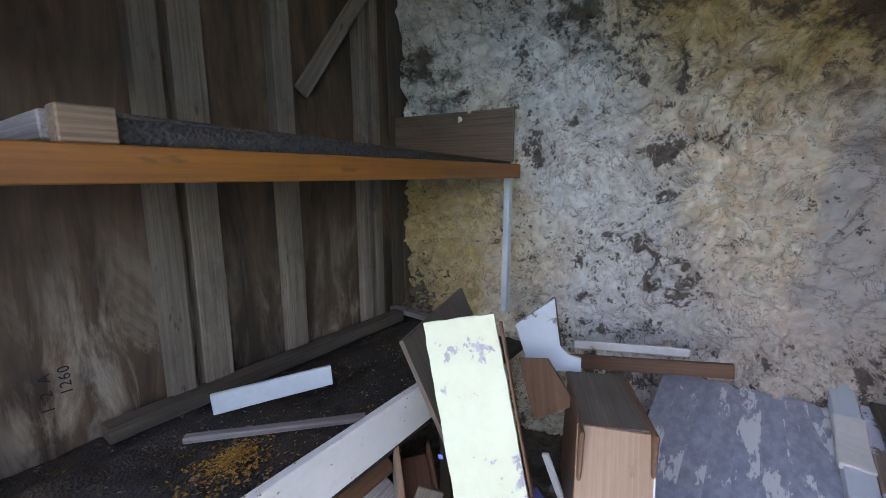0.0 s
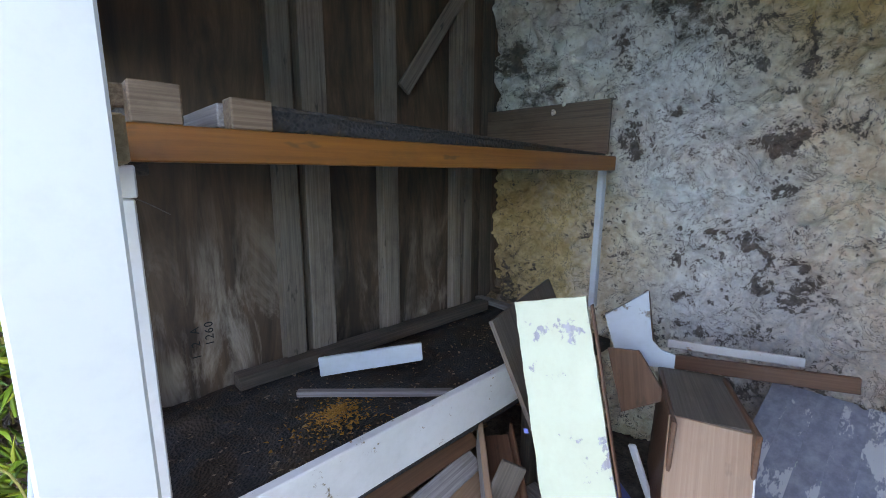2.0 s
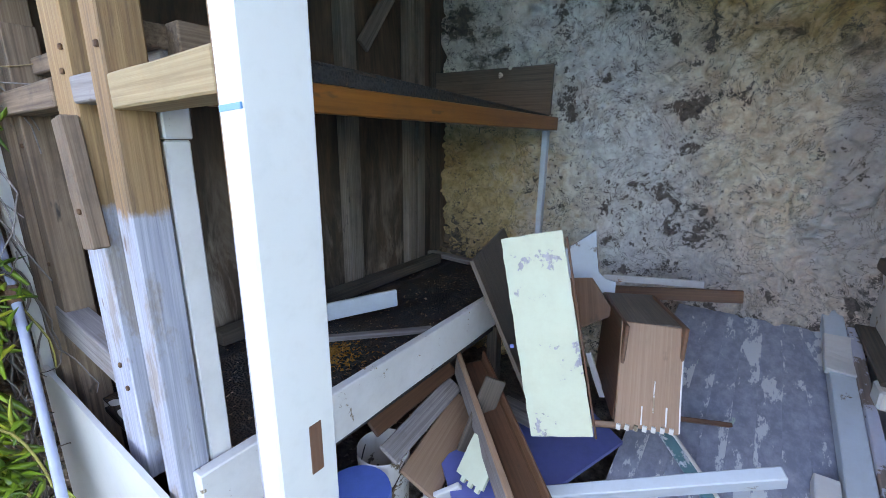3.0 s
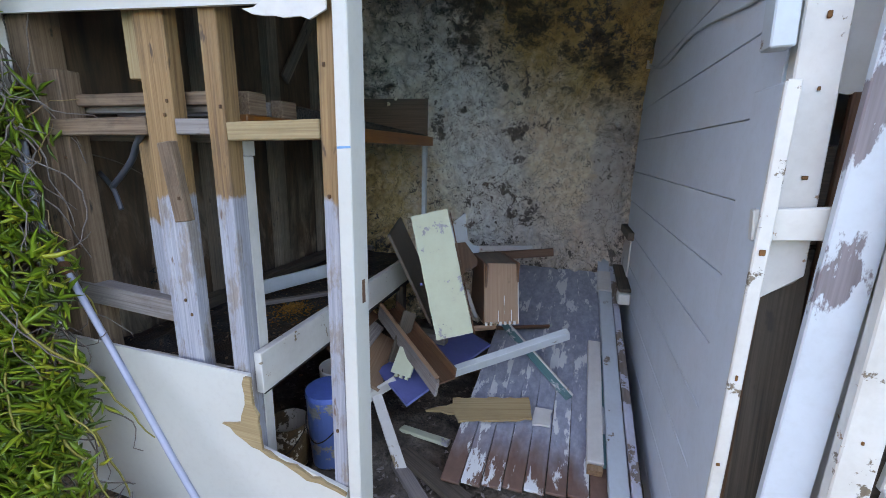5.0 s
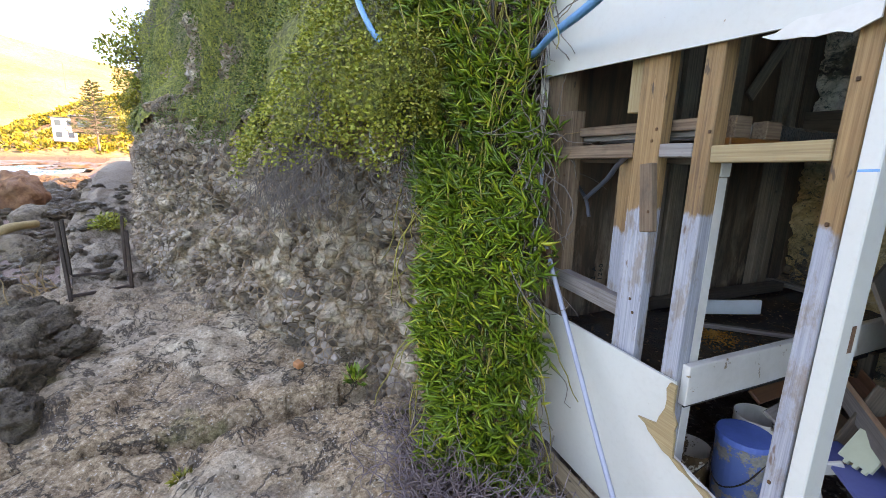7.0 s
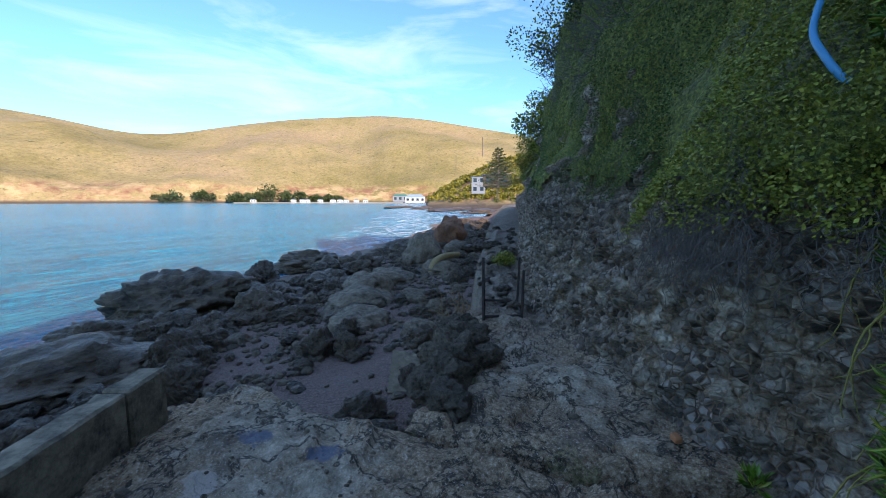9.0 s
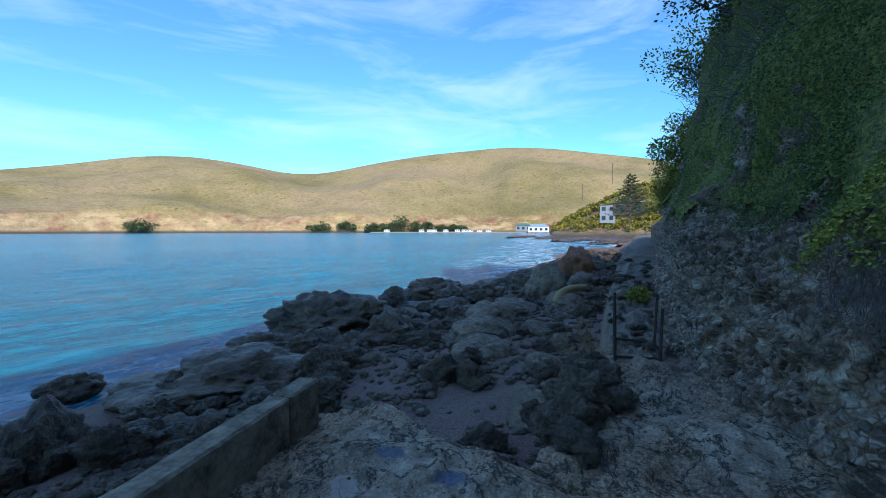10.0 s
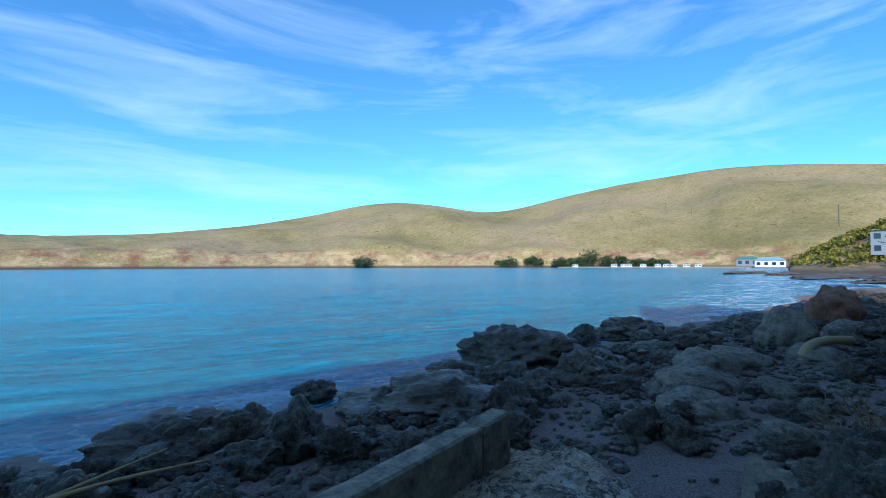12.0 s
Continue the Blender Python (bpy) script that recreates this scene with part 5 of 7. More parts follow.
quad_board("front", c0, cz_, cx_, 0.014, M_TAN, drawer, "tan drawer front")
quad_board("top_side", c0 + Vector((0, 0.004, -0.006)), cd, cx_, 0.012, M_SHEET, drawer, "dusty grey-brown side")
quad_board("left_side", c0 + Vector((0.006, 0.006, 0)), cd, cz_, 0.012, M_BROWN, drawer)
quad_board("right_side", c0 + cx_ + Vector((-0.006, 0.006, 0)), cd, cz_, 0.012, M_BROWN, drawer)
board("pale_edge", c0 + cx_ + Vector((0, -0.006, 0)), c0 + cx_ + cz_ + Vector((0, -0.006, 0)), X, 0.008, 0.004, M_WHITE_OLD, drawer)
for k in range(7):
    p = c0 + cz_ + cx_ * ((k + 0.5) / 7.3) + Vector((0, -0.008, 0.006))
    t_ = part("dovetail", block((0.012, 0.008, 0.018), 0.001), M_WHITE_OLD, drawer)
    t_.location = p
for k, f in enumerate((0.42, 0.6, 0.8)):
    a = c0 + cz_ * (0.95 - 0.12 * (k == 1)) + cx_ * f + Vector((0, -0.0085, 0))
    board("paint_drip", a, a - cz_ * (0.18 + 0.12 * (k == 1)), X, 0.005, 0.002, M_WHITE_OLD, drawer)
plank = thing("brown_plank", "long brown plank with a white flaking top edge", "plank")
board("face", (-0.07, 1.70, 0.785), (0.478, 1.82, 0.842), Z, 0.055, 0.018, M_BROWN, plank)
board("white_strip", (-0.08, 1.76, 0.835), (0.33, 1.93, 0.835), Z, 0.035, 0.012, M_WHITE_OLD, plank)
cut = thing("cut_out_board", "pale grey-green panel with a curved cut-out", "panel")
mcut = span((-0.134, 1.33, 1.03), (0.30, 1.55, 1.03), Z)
mcut.translation = (-0.128, 1.335, 1.04)
plate("face", [(-0.02, 0.0), (0.105, 0.095), (0.118, 0.0), (0.13, -0.07), (0.16, -0.10), (0.20, -0.11), (0.20, -0.16), (0.03, -0.155)], 0.012, mcut, M_PALEBLUE, cut)
board("bare_edge", (-0.045, 1.395, 1.13), (-0.02, 1.41, 0.95), Y, 0.03, 0.012, M_BROWN, cut)
lone(board("white_lath", (0.046, 1.137, 0.745), (0.105, 1.161, 0.577), X, 0.022, 0.012, M_WHITE_OLD), "short white lath stuck in the heap", "lath")
lone(plate("brown_offcut", [(-0.10, -0.06), (0.09, -0.03), (0.03, 0.10), (-0.10, 0.03)], 0.012, span((-0.02, 1.22, 1.00), (0.02, 1.20, 0.78), (0.9, 0.1, 0.1)), M_BROWN), "brown triangular offcut behind the green panel", "offcut")
lone(board("grey_block", (-0.22, 1.03, 0.492), (-0.02, 0.995, 0.497), Z, 0.055, 0.05, M_STUD_GREY), "grey end of a sawn timber block", "timber block")
lone(board("leaning_lath", (-0.285, 0.65, 0.36), (-0.05, 0.45, 0.09), (0.8, 0.5, 0), 0.05, 0.014, M_WHITE_OLD), "white flaking lath leaning by the post", "lath")
lone(board("green_lath", (-0.16, 0.70, 0.125), (0.105, 0.645, 0.14), Y, 0.04, 0.02, M_GREEN), "pale green lath on the rubble", "lath")
lone(board("dark_plank", (-0.09, 0.55, 0.115), (0.28, 0.34, 0.12), Y, 0.08, 0.03, M_STUD_DARK, jag=0.03), "rotten dark plank end on the rubble", "plank")
lone(board("grey_sleeper", (-0.10, 0.50, 0.10), (0.14, 0.28, 0.08), Y, 0.06, 0.03, M_STUD_GREY, jag=0.03), "split grey board on the rubble", "board")
# boards stacked left of the drawer
for a, b, w, m, lab in (((-0.47, 0.58, 0.545), (-0.455, 1.02, 0.575), 0.06, M_BROWN, "brown board end in the heap"), ((-0.384, 0.56, 0.500), (-0.420, 0.99, 0.525), 0.075, M_STUD_GREY, "grey board end in the heap"), ((-0.30, 0.60, 0.400), (-0.37, 1.02, 0.440), 0.14, M_TAN, "tan board with paint lines in the heap"), ((-0.30, 0.60, 0.32), (-0.18, 0.68, 0.40), 0.06, M_WHITE_OLD, "white painted board end in the heap"), ((-0.24, 0.80, 0.42), (-0.20, 0.92, 0.66), 0.08, M_STUD_DARK, "dark board in the heap"), ((-0.20, 0.70, 0.36), (-0.16, 0.74, 0.45), 0.04, M_SPLINTER, "splintered block in the heap"), ((0.04, 0.95, 0.58), (0.24, 1.02, 0.60), 0.05, M_TAN, "tan batten under the drawer"), ((0.20, 1.30, 0.47), (0.50, 1.42, 0.475), 0.035, M_BROWN, "brown batten on the lining")):
    lone(board("board_end", a, b, (0.5, 0.6, -0.3), w, 0.016, m), lab, "board")
lone(plate("toothed_offcut", [(-0.06, -0.07), (0.05, -0.07), (0.05, 0.06), (0.04, 0.06), (0.04, 0.075), (0.025, 0.075), (0.025, 0.06), (0.01, 0.06), (0.01, 0.075), (-0.005, 0.075), (-0.005, 0.06), (-0.02, 0.06), (-0.02, 0.075), (-0.035, 0.075), (-0.035, 0.06), (-0.06, 0.06)], 0.012, span((-0.20, 0.74, 0.47), (-0.10, 0.72, 0.47), (0.1, -0.6, -0.7)), M_GREEN), "pale green drawer side with dovetail teeth", "drawer side")


def bucket(name, place, r, h, material, label, lid=None):
    b = tagged(empty(name, place), label, "bucket")
    bm = bmesh.new()
    bmesh.ops.create_cone(bm, cap_ends=True, segments=28, radius1=r * 0.85, radius2=r, depth=h)
    top = [f for f in bm.faces if f.normal.z > 0.9]
    bmesh.ops.inset_region(bm, faces=top, thickness=r * 0.08)
    bmesh.ops.translate(bm, vec=(0, 0, -h * 0.7), verts=list({v for f in top for v in f.verts}))
    part("body", bm, material, b, smooth=False).location = (0, 0, h / 2)
    if lid:
        bm = bmesh.new()
        bmesh.ops.create_cone(bm, cap_ends=True, segments=28, radius1=r * 1.04, radius2=r * 1.0, depth=0.02)
        part("lid", bm, lid, b).location = (0, 0, h + 0.005)
    tube("handle", [(-r, 0, h * 0.9), (-r * 0.7, -r * 0.8, h * 0.6), (0, -r * 1.15, h * 0.45), (r * 0.7, -r * 0.8, h * 0.6), (r, 0, h * 0.9)], 0.003, M_IRON, b)
    return b


bucket("paint_bucket", (-0.40, 0.44, 0.10), 0.10, 0.34, paint("blue_stained_bucket", (0.04, 0.16, 0.40), (0.35, 0.33, 0.28), 0.52), "blue and white paint bucket under the bunk", plain("blue_lid", (0.02, 0.16, 0.50), 0.4))
bucket("rusty_tin", (-0.56, 0.36, 0.09), 0.085, 0.22, paint("rusty_white_tin", (0.50, 0.46, 0.40), (0.14, 0.07, 0.03), 0.50), "rusty white tin standing under the bunk")
bucket("small_tin", (-0.46, 0.62, 0.10), 0.09, 0.36, paint("pale_tin", (0.55, 0.52, 0.48), (0.16, 0.09, 0.05), 0.55), "pale stained tin behind the bucket")
ledge = thing("wall_ledge", "broken timber ledge with a white box on the wall", "ledge")
board("bearer", (0.945, 1.78, 0.99), (0.945, 2.2, 0.985), Z, 0.05, 0.05, M_STUD_DARK, ledge)
board("backing", (0.952, 1.85, 0.80), (0.952, 2.2, 0.80), Z, 0.30, 0.01, M_WHITE_OLD, ledge)
board("shelf", (0.92, 1.62, 0.685), (0.92, 2.1, 0.72), X, 0.07, 0.02, M_STUD_DARK, ledge)
wb = part("white_box", block((0.07, 0.10, 0.07), 0.008), M_WHITE, ledge, "small white plastic box")
wb.location = (0.915, 1.63, 0.64)

# small rubble on the floor
verts, faces = [], []
for _ in range(2600):
    x, y = rnd.uniform(-1.15, 0.95), rnd.uniform(0.0, 1.2)
    grit(x, y, 0.06 + 0.05 * min(1, y), rnd.uniform(0.004, 0.022), verts, faces)
lone(mesh_of("floor_chips", verts, faces, M_STUD_GREY, smooth=False), "splinters, flakes and chips on the shed floor", "debris", kind="stuff")

# ---- plants ----
def leaf_cloud(name, centres, outward, length, width, material, parent=None, droop=0.0, curl=0.35, fat=False, seed=1):
    """Many small leaves as one mesh: at each centre a pointed leaf along its outward way; fat ones are three-sided fingers."""
    g = np.random.default_rng(seed)
    n = len(centres)
    d = outward + g.normal(0, 0.45, (n, 3))
    d[:, 2] -= droop
    d /= np.linalg.norm(d, axis=1)[:, None] + 1e-9
    s = np.cross(d, g.normal(0, 1, (n, 3)))
    s /= np.linalg.norm(s, axis=1)[:, None] + 1e-9
    t = np.cross(d, s)
    L = (length * g.uniform(0.6, 1.25, n))[:, None]
    W = (width * g.uniform(0.7, 1.2, n))[:, None]
    if fat:
        bend = t * L * curl
        rings = []
        for f, w in ((0.0, 0.55), (0.45, 1.0), (1.0, 0.12)):
            c = centres + d * L * f + bend * f * f
            for k in range(3):
                a = 2 * math.pi * k / 3
                rings.append(c + (s * math.cos(a) + t * math.sin(a)) * W * w)
        v = np.stack(rings, 1).reshape(-1, 3)
        o = (np.arange(n) * 9)[:, None, None]
        q = []
        for r in (0, 3):
            for k in range(3):
                q.append((r + k, r + (k + 1) % 3, r + 3 + (k + 1) % 3, r + 3 + k))
        f = (o + np.array(q)[None]).reshape(-1, 4)
    else:
        mid = centres + d * L * 0.5 + t * L * 0.08
        v = np.stack([centres, mid + s * W, centres + d * L + t * L * curl * 0.3, mid - s * W], 1).reshape(-1, 3)
        f = np.arange(n * 4).reshape(-1, 4)
    return mesh_of(name, v, f, material, parent, smooth=fat)


def stems(name, paths, radius, material, parent=None, sides=4):
    """Thin stems through rows of points, joined into one mesh."""
    verts, faces = [], []
    for pts in paths:
        o = len(verts)
        for k, p in enumerate(pts):
            d = pts[min(k + 1, len(pts) - 1)] - pts[max(k - 1, 0)]
            d = d / (np.linalg.norm(d) + 1e-9)
            s = np.cross(d, (0.3, 0.8, 0.5))
            s /= np.linalg.norm(s) + 1e-9
            u = np.cross(d, s)
            r = radius * (1 - 0.6 * k / len(pts))
            for j in range(sides):
                a = 2 * math.pi * j / sides
                verts.append(p + (s * math.cos(a) + u * math.sin(a)) * r)
        for k in range(len(pts) - 1):
            for j in range(sides):
                a, b = o + k * sides + j, o + k * sides + (j + 1) % sides
                faces.append((a, b, b + sides, a + sides))
    return mesh_of(name, verts, faces, material, parent)


def wander(start, way, steps, step, jitter, pull=(0, 0, 0), g=None):
    p, w, out = np.array(start, float), np.array(way, float), []
    for _ in range(steps):
        out.append(p.copy())
        w = w + g.normal(0, jitter, 3) + np.array(pull)
        w /= np.linalg.norm(w)
        p = p + w * step
    return np.array(out)


M_YSTEM = wood("yellow_runner", (0.25, 0.19, 0.04), (0.46, 0.37, 0.09), stains=0.2)
# ice plant: a thick curtain that hangs beside the white front
g = np.random.default_rng(21)
ice = thing("ice_plant", "thick hanging curtain of bright green ice plant", "ice plant")


def curtain(n, lo=0.0, hi=1.0, g=g):
    """Places on the curtain: s across (0 at the shed), h up."""
    h = g.uniform(0.03, 3.6, n)
    s = g.uniform(lo, hi, n)
    swing = 0.06 * np.sin(h * 2.3) + 0.04 * np.sin(h * 5.1 + 1)
    right = np.interp(h, [0, 0.35, 0.9, 1.4, 2.0, 2.6, 3.6], [-0.84, -0.93, -1.08, -1.15, -1.20, -1.17, -1.10]) + swing * 0.4
    wide = np.interp(h, [0, 0.4, 0.9, 1.6, 2.3, 3.6], [0.32, 0.36, 0.42, 0.64, 0.84, 1.3])
    x = right - wide * s + swing * 0.5
    y = -0.10 - 0.30 * np.sin(np.clip(s, 0, 1) * math.pi * 0.72) - 0.16 * s - 0.10 * np.clip(1.2 - h, 0, 1)
    return np.column_stack([x, y, h]), s


heads, s = curtain(2500)
heads[:, 1] += -0.07 * fbm(heads * 3.2, 3) + g.uniform(-0.03, 0.08, len(heads))
heads[:, 0] += g.normal(0, 0.015, len(heads))
keep = fbm(heads * 5.0 + 9, 3) > -0.7
heads, s = heads[keep], s[keep]
per = 7
spread = g.normal(0, 1, (len(heads), per, 3)) * 0.75
outw = np.column_stack([-0.55 * (s - 0.35), -np.ones(len(s)), np.full(len(s), 0.45)])[:, None] + spread
c = heads[:, None] + outw * 0.008 + g.normal(0, 0.012, spread.shape)
tagged(leaf_cloud("foliage", c.reshape(-1, 3), outw.reshape(-1, 3), 0.080, 0.0086, M_ICE, ice, droop=-0.25, curl=0.35, fat=True, seed=3), kind="stuff")
paths = []
for k in range(300):
    p, _ = curtain(1)
    top = p[0] + (0, 0.02, 0)
    paths.append(wander(top, (g.normal(0, 0.2), -0.15, -1), int(g.integers(8, 22)), 0.04, 0.16, (0, 0.0, -0.12), g))
tagged(stems("runner_growth", paths, 0.0052, M_YSTEM, ice), kind="stuff")
p, s2 = curtain(260)
p[:, 1] += 0.08
back = [wander(q, (g.normal(0, .3), 0, -1), 10, 0.05, 0.25, (0, 0, -0.1), g) for q in p]
tagged(stems("dead_growth", back, 0.004, M_TWIG, ice), kind="stuff")
dry = [wander((-1.20 + g.normal(0, 0.03), -0.08, z), (0.3, -0.3, -1), int(g.integers(8, 20)), 0.035, 0.3, (0.02, 0, -0.05), g) for z in g.uniform(0.3, 2.2, 70)]
tagged(stems("dry_growth", dry, 0.0035, M_TWIG, ice), kind="stuff")
lone(stems("dry_tendrils", [wander((-1.17, -0.07, z), (1, -0.2, 0.1), 12, 0.03, 0.28, (0, 0, -0.06), g) for z in (1.55, 1.42, 1.30, 2.05)], 0.0025, M_STEM), "dry tendrils reaching over the stud frame", "tendrils", kind="stuff")


def on_cliff(n, u0, u1, v0, v1, lift, g):
    u, v = g.uniform(u0, u1, n), g.uniform(v0, v1, n)
    x, y, nx, ny = cliff_point(u, v)
    cap_ = np.interp(u, [0, U0 + 12, U0 + 22, U0 + 30, U0 + 50, U0 + 90], [18.5, 18.5, 9, 3.6, 7, 3])
    z = np.where(v > 2.5, 2.5 + (v - 2.5) * (cap_ - 2.5) / 13.5, v)
    p = np.column_stack([x - nx * lift, y - ny * lift, z])
    o = np.column_stack([-nx, -ny, np.full(n, 0.3)])
    return p, o, u, v


# creeper mats over the upper cliff
def creeper_edge(u):
    """Height of the creeper's hanging lower edge."""
    return np.interp(u - U0, [-0.7, 0.0, 0.9, 1.3, 1.6, 2.2, 3.0, 4.5, 6, 8, 12, 20], [1.6, 1.55, 1.5, 1.38, 1.85, 1.85, 1.72, 1.8, 1.8, 1.9, 2.4, 2.6]) + 0.14 * vnoise(np.column_stack([u * 2.1, u * 0, u * 0])) + 0.16 * vnoise(np.column_stack([u * 5.3, u * 0 + 4, u * 0]))


def mat_lift(u, v):
    body = fbm(np.column_stack([u * 0.9, v * 0.55, u * 0 + 3]), 3)
    return 0.15 + 0.26 * body + 0.05 * fbm(np.column_stack([u * 5, v * 3, u * 0]), 2)


def cliff_lifted(u, v, lift):
    x, y, nx, ny = cliff_point(u, v)
    cap_ = np.interp(u, [0, U0 + 12, U0 + 22, U0 + 30, U0 + 50, U0 + 90], [18.5, 18.5, 9, 3.6, 7, 3])
    z = np.where(v > 2.5, 2.5 + (v - 2.5) * (cap_ - 2.5) / 13.5, v)
    return np.column_stack([x - nx * lift, y - ny * lift, z]), np.column_stack([-nx, -ny, np.full(len(u), 0.3)])


def mat_material():
    m = Mat("creeper_mat", 0.85)
    a = m.noise((26, 26, 26), 5, 0.75)
    b = m.noise((1.3, 1.3, 0.8), 5, 0.65)
    c = m.ramp(a, (0.36, (0.040, 0.050, 0.010)), (0.50, (0.15, 0.16, 0.030)), (0.66, (0.36, 0.34, 0.06)))
    c = m.mix(m.math("MULTIPLY", m.step(b, 0.56, 0.68), 0.6), c, m.ramp(a, (0.37, (0.035, 0.025, 0.02)), (0.66, (0.27, 0.21, 0.17))))
    return m.done(c, a, 0.05, 1.0)


g = np.random.default_rng(5)
mu, mv = np.arange(U0 - 0.7, U0 + 22, 0.055), np.arange(0.8, 9.0, 0.055)
MU, MV = np.meshgrid(mu, mv, indexing="ij")
uu, vv = MU.ravel(), MV.ravel()
mp, _ = cliff_lifted(uu, vv, mat_lift(uu, vv) + 0.03 * vnoise(np.column_stack([uu * 14, vv * 14, uu * 0])))
inside = vv > creeper_edge(uu) + 0.10
mf = grid_faces(len(mu), len(mv))
mf = mf[inside[mf].all(axis=1)]
creeper = lone(mesh_of("creeper", mp, mf, mat_material()), "olive-green creeper mat hanging over the cliff", "creeper", kind="stuff")
n = 250000
u = U0 - 0.6 + 17 * g.random(n) ** 2.3
v = 0.8 + 7.2 * g.random(n) ** 1.3
keep = v > creeper_edge(u) - 0.10 + 0.12 * g.random(n)
u, v = u[keep], v[keep]
p, o = cliff_lifted(u, v, mat_lift(u, v) + g.uniform(-0.02, 0.07, len(u)))
patchy = fbm(np.column_stack([u * 0.8, v * 0.5, u * 0 + 9]), 3) + 1.3 * smooth01((u - U0 - 1.4) / 0.7) - 0.75
thin = fbm(np.column_stack([u * 1.9, v * 0.9, u * 0 + 21]), 3) > -0.45
for name, pick_, mat_ in (("creeper_leaves", (patchy < 0) & thin, M_CREEPER), ("dark_creeper_leaves", (patchy >= 0) & thin, M_CREEPER_DARK)):
    tagged(leaf_cloud(name, p[pick_], o[pick_], 0.024, 0.0085, mat_, creeper, droop=0.5, seed=8), kind="stuff")
strands = []
for k in range(1700):
    a, oo, uu, vv = on_cliff(1, U0 - 0.5, U0 + (0.9 if k < 1500 else 4.0), 1.25, 2.2, 0.26, g)
    if g.random() < 0.45 + 0.45 * math.sin(uu[0] * 6.3):
        continue
    strands.append(wander(a[0], (oo[0, 0] * 0.2, oo[0, 1] * 0.2, -1), int(g.integers(6, 14)), 0.035, 0.42, (0, 0, -0.14), g))
lone(stems("dead_creeper", strands, 0.0026, M_TWIG), "dead grey-pink creeper strands hanging down the cliff", "dead creeper", kind="stuff")


def bush(name, place, radius, height, material, label, category, n=2600, leaf=0.07, seed=1, trunk=True):
    """A shrub or tree: tapered trunk, limbs, and a ragged crown of leaves in clumps with gaps."""
    g = np.random.default_rng(seed)
    b = tagged(empty(name, place), label, category)
    heads = []
    limbs = []
    for k in range(max(7, int(14))):
        a, e = g.uniform(0, 6.28), g.uniform(0.15, 1.0)
        tip = np.array([math.cos(a) * radius * e, math.sin(a) * radius * e, height * g.uniform(0.35, 1.0) * (1.05 - 0.45 * e)])
        start = np.array([0, 0, height * g.uniform(0.05, 0.4)])
        q = np.linspace(0, 1, 6)[:, None]
        path = start * (1 - q) + tip * q
        path[1:-1] += g.normal(0, radius * 0.05, (4, 3))
        limbs.append(path)
        heads.append(tip)
    if trunk:
        tube("trunk", [(0, 0, -0.4), (0.04 * radius, 0, height * 0.25), (-0.03 * radius, 0.05 * radius, height * 0.55)], max(0.03, radius * 0.07), M_TWIG, b, taper=0.4)
    stems("limbs", limbs, max(0.015, radius * 0.03), M_TWIG, b)
    heads = np.array(heads)
    idx = g.integers(0, len(heads), n)
    d = g.normal(0, 1, (n, 3))
    d /= np.linalg.norm(d, axis=1)[:, None]
    r = radius * 0.42 * g.uniform(0.25, 1.0, n) ** 0.5
    c = heads[idx] + d * r[:, None] * (1, 1, 0.75)
    c += 0.18 * radius * fbm(c * 2.5 / radius, 2)[:, None] * d
    leaf_cloud("crown", c, d + (0, 0, 0.3), leaf, leaf * 0.33, material, b, seed=seed + 1)
    return b


def cliff_spot(du, v, lift=0.0):
    p, o, _, _ = on_cliff(1, U0 + du, U0 + du + 1e-6, v, v + 1e-6, lift, np.random.default_rng(1))
    return tuple(float(k) for k in p[0])


for k, (du, v, r, h, mt) in enumerate([(2.0, 3.7, 1.0, 1.3, 0), (3.6, 4.4, 1.2, 1.5, 0), (5.5, 4.6, 1.3, 1.7, 0), (7.5, 4.9, 1.4, 1.8, 0), (9.5, 4.4, 1.3, 2.0, 1), (12, 4.6, 1.5, 2.2, 0), (14.5, 4.4, 1.5, 2.0, 1), (4.4, 6.5, 1.6, 2.0, 0), (8.0, 7.0, 1.8, 2.2, 0), (17, 3.6, 1.5, 1.9, 2), (20, 3.6, 1.6, 2.0, 1), (24, 4.0, 1.8, 2.4, 0), (29, 5.0, 1.9, 2.6, 2), (35, 6.0, 2.2, 2.6, 1), (0.8, 4.6, 1.1, 1.4, 0), (9.2, 3.0, 0.9, 1.1, 1), (11.5, 2.8, 0.9, 1.2, 2), (13.5, 2.7, 1.0, 1.2, 1), (16.0, 2.6, 1.0, 1.2, 2), (19.0, 2.6, 1.1, 1.4, 1), (23.0, 2.6, 1.2, 1.5, 1), (27.0, 2.4, 1.3, 1.6, 2), (32.0, 3.0, 1.5, 1.9, 1), (40.0, 4.0, 2.0, 2.4, 1)]):
    bush("shrub", cliff_spot(du, v, -0.30), r, h, (M_BUSH, M_CREEPER, M_YELLOWBUSH)[mt], ("dark twiggy shrub growing on top of the cliff", "green leafy shrub growing on the cliff", "yellow flowering shrub on the cliff edge")[mt], "shrub", 4200, 0.075, 40 + k)
twigs = []
g = np.random.default_rng(77)
for k in range(420):
    a, oo, uu, vv = on_cliff(1, U0 + 1.0, U0 + 9, 3.2, 5.6, -0.1, g)
    twigs.append(wander(a[0], (oo[0, 0], oo[0, 1], g.uniform(-0.2, 1.0)), int(g.integers(8, 16)), 0.08, 0.25, (0, 0, 0.02), g))
lone(stems("bare_twigs", twigs, 0.007, M_TWIG), "tangle of bare grey twigs at the cliff top", "twigs", kind="stuff")


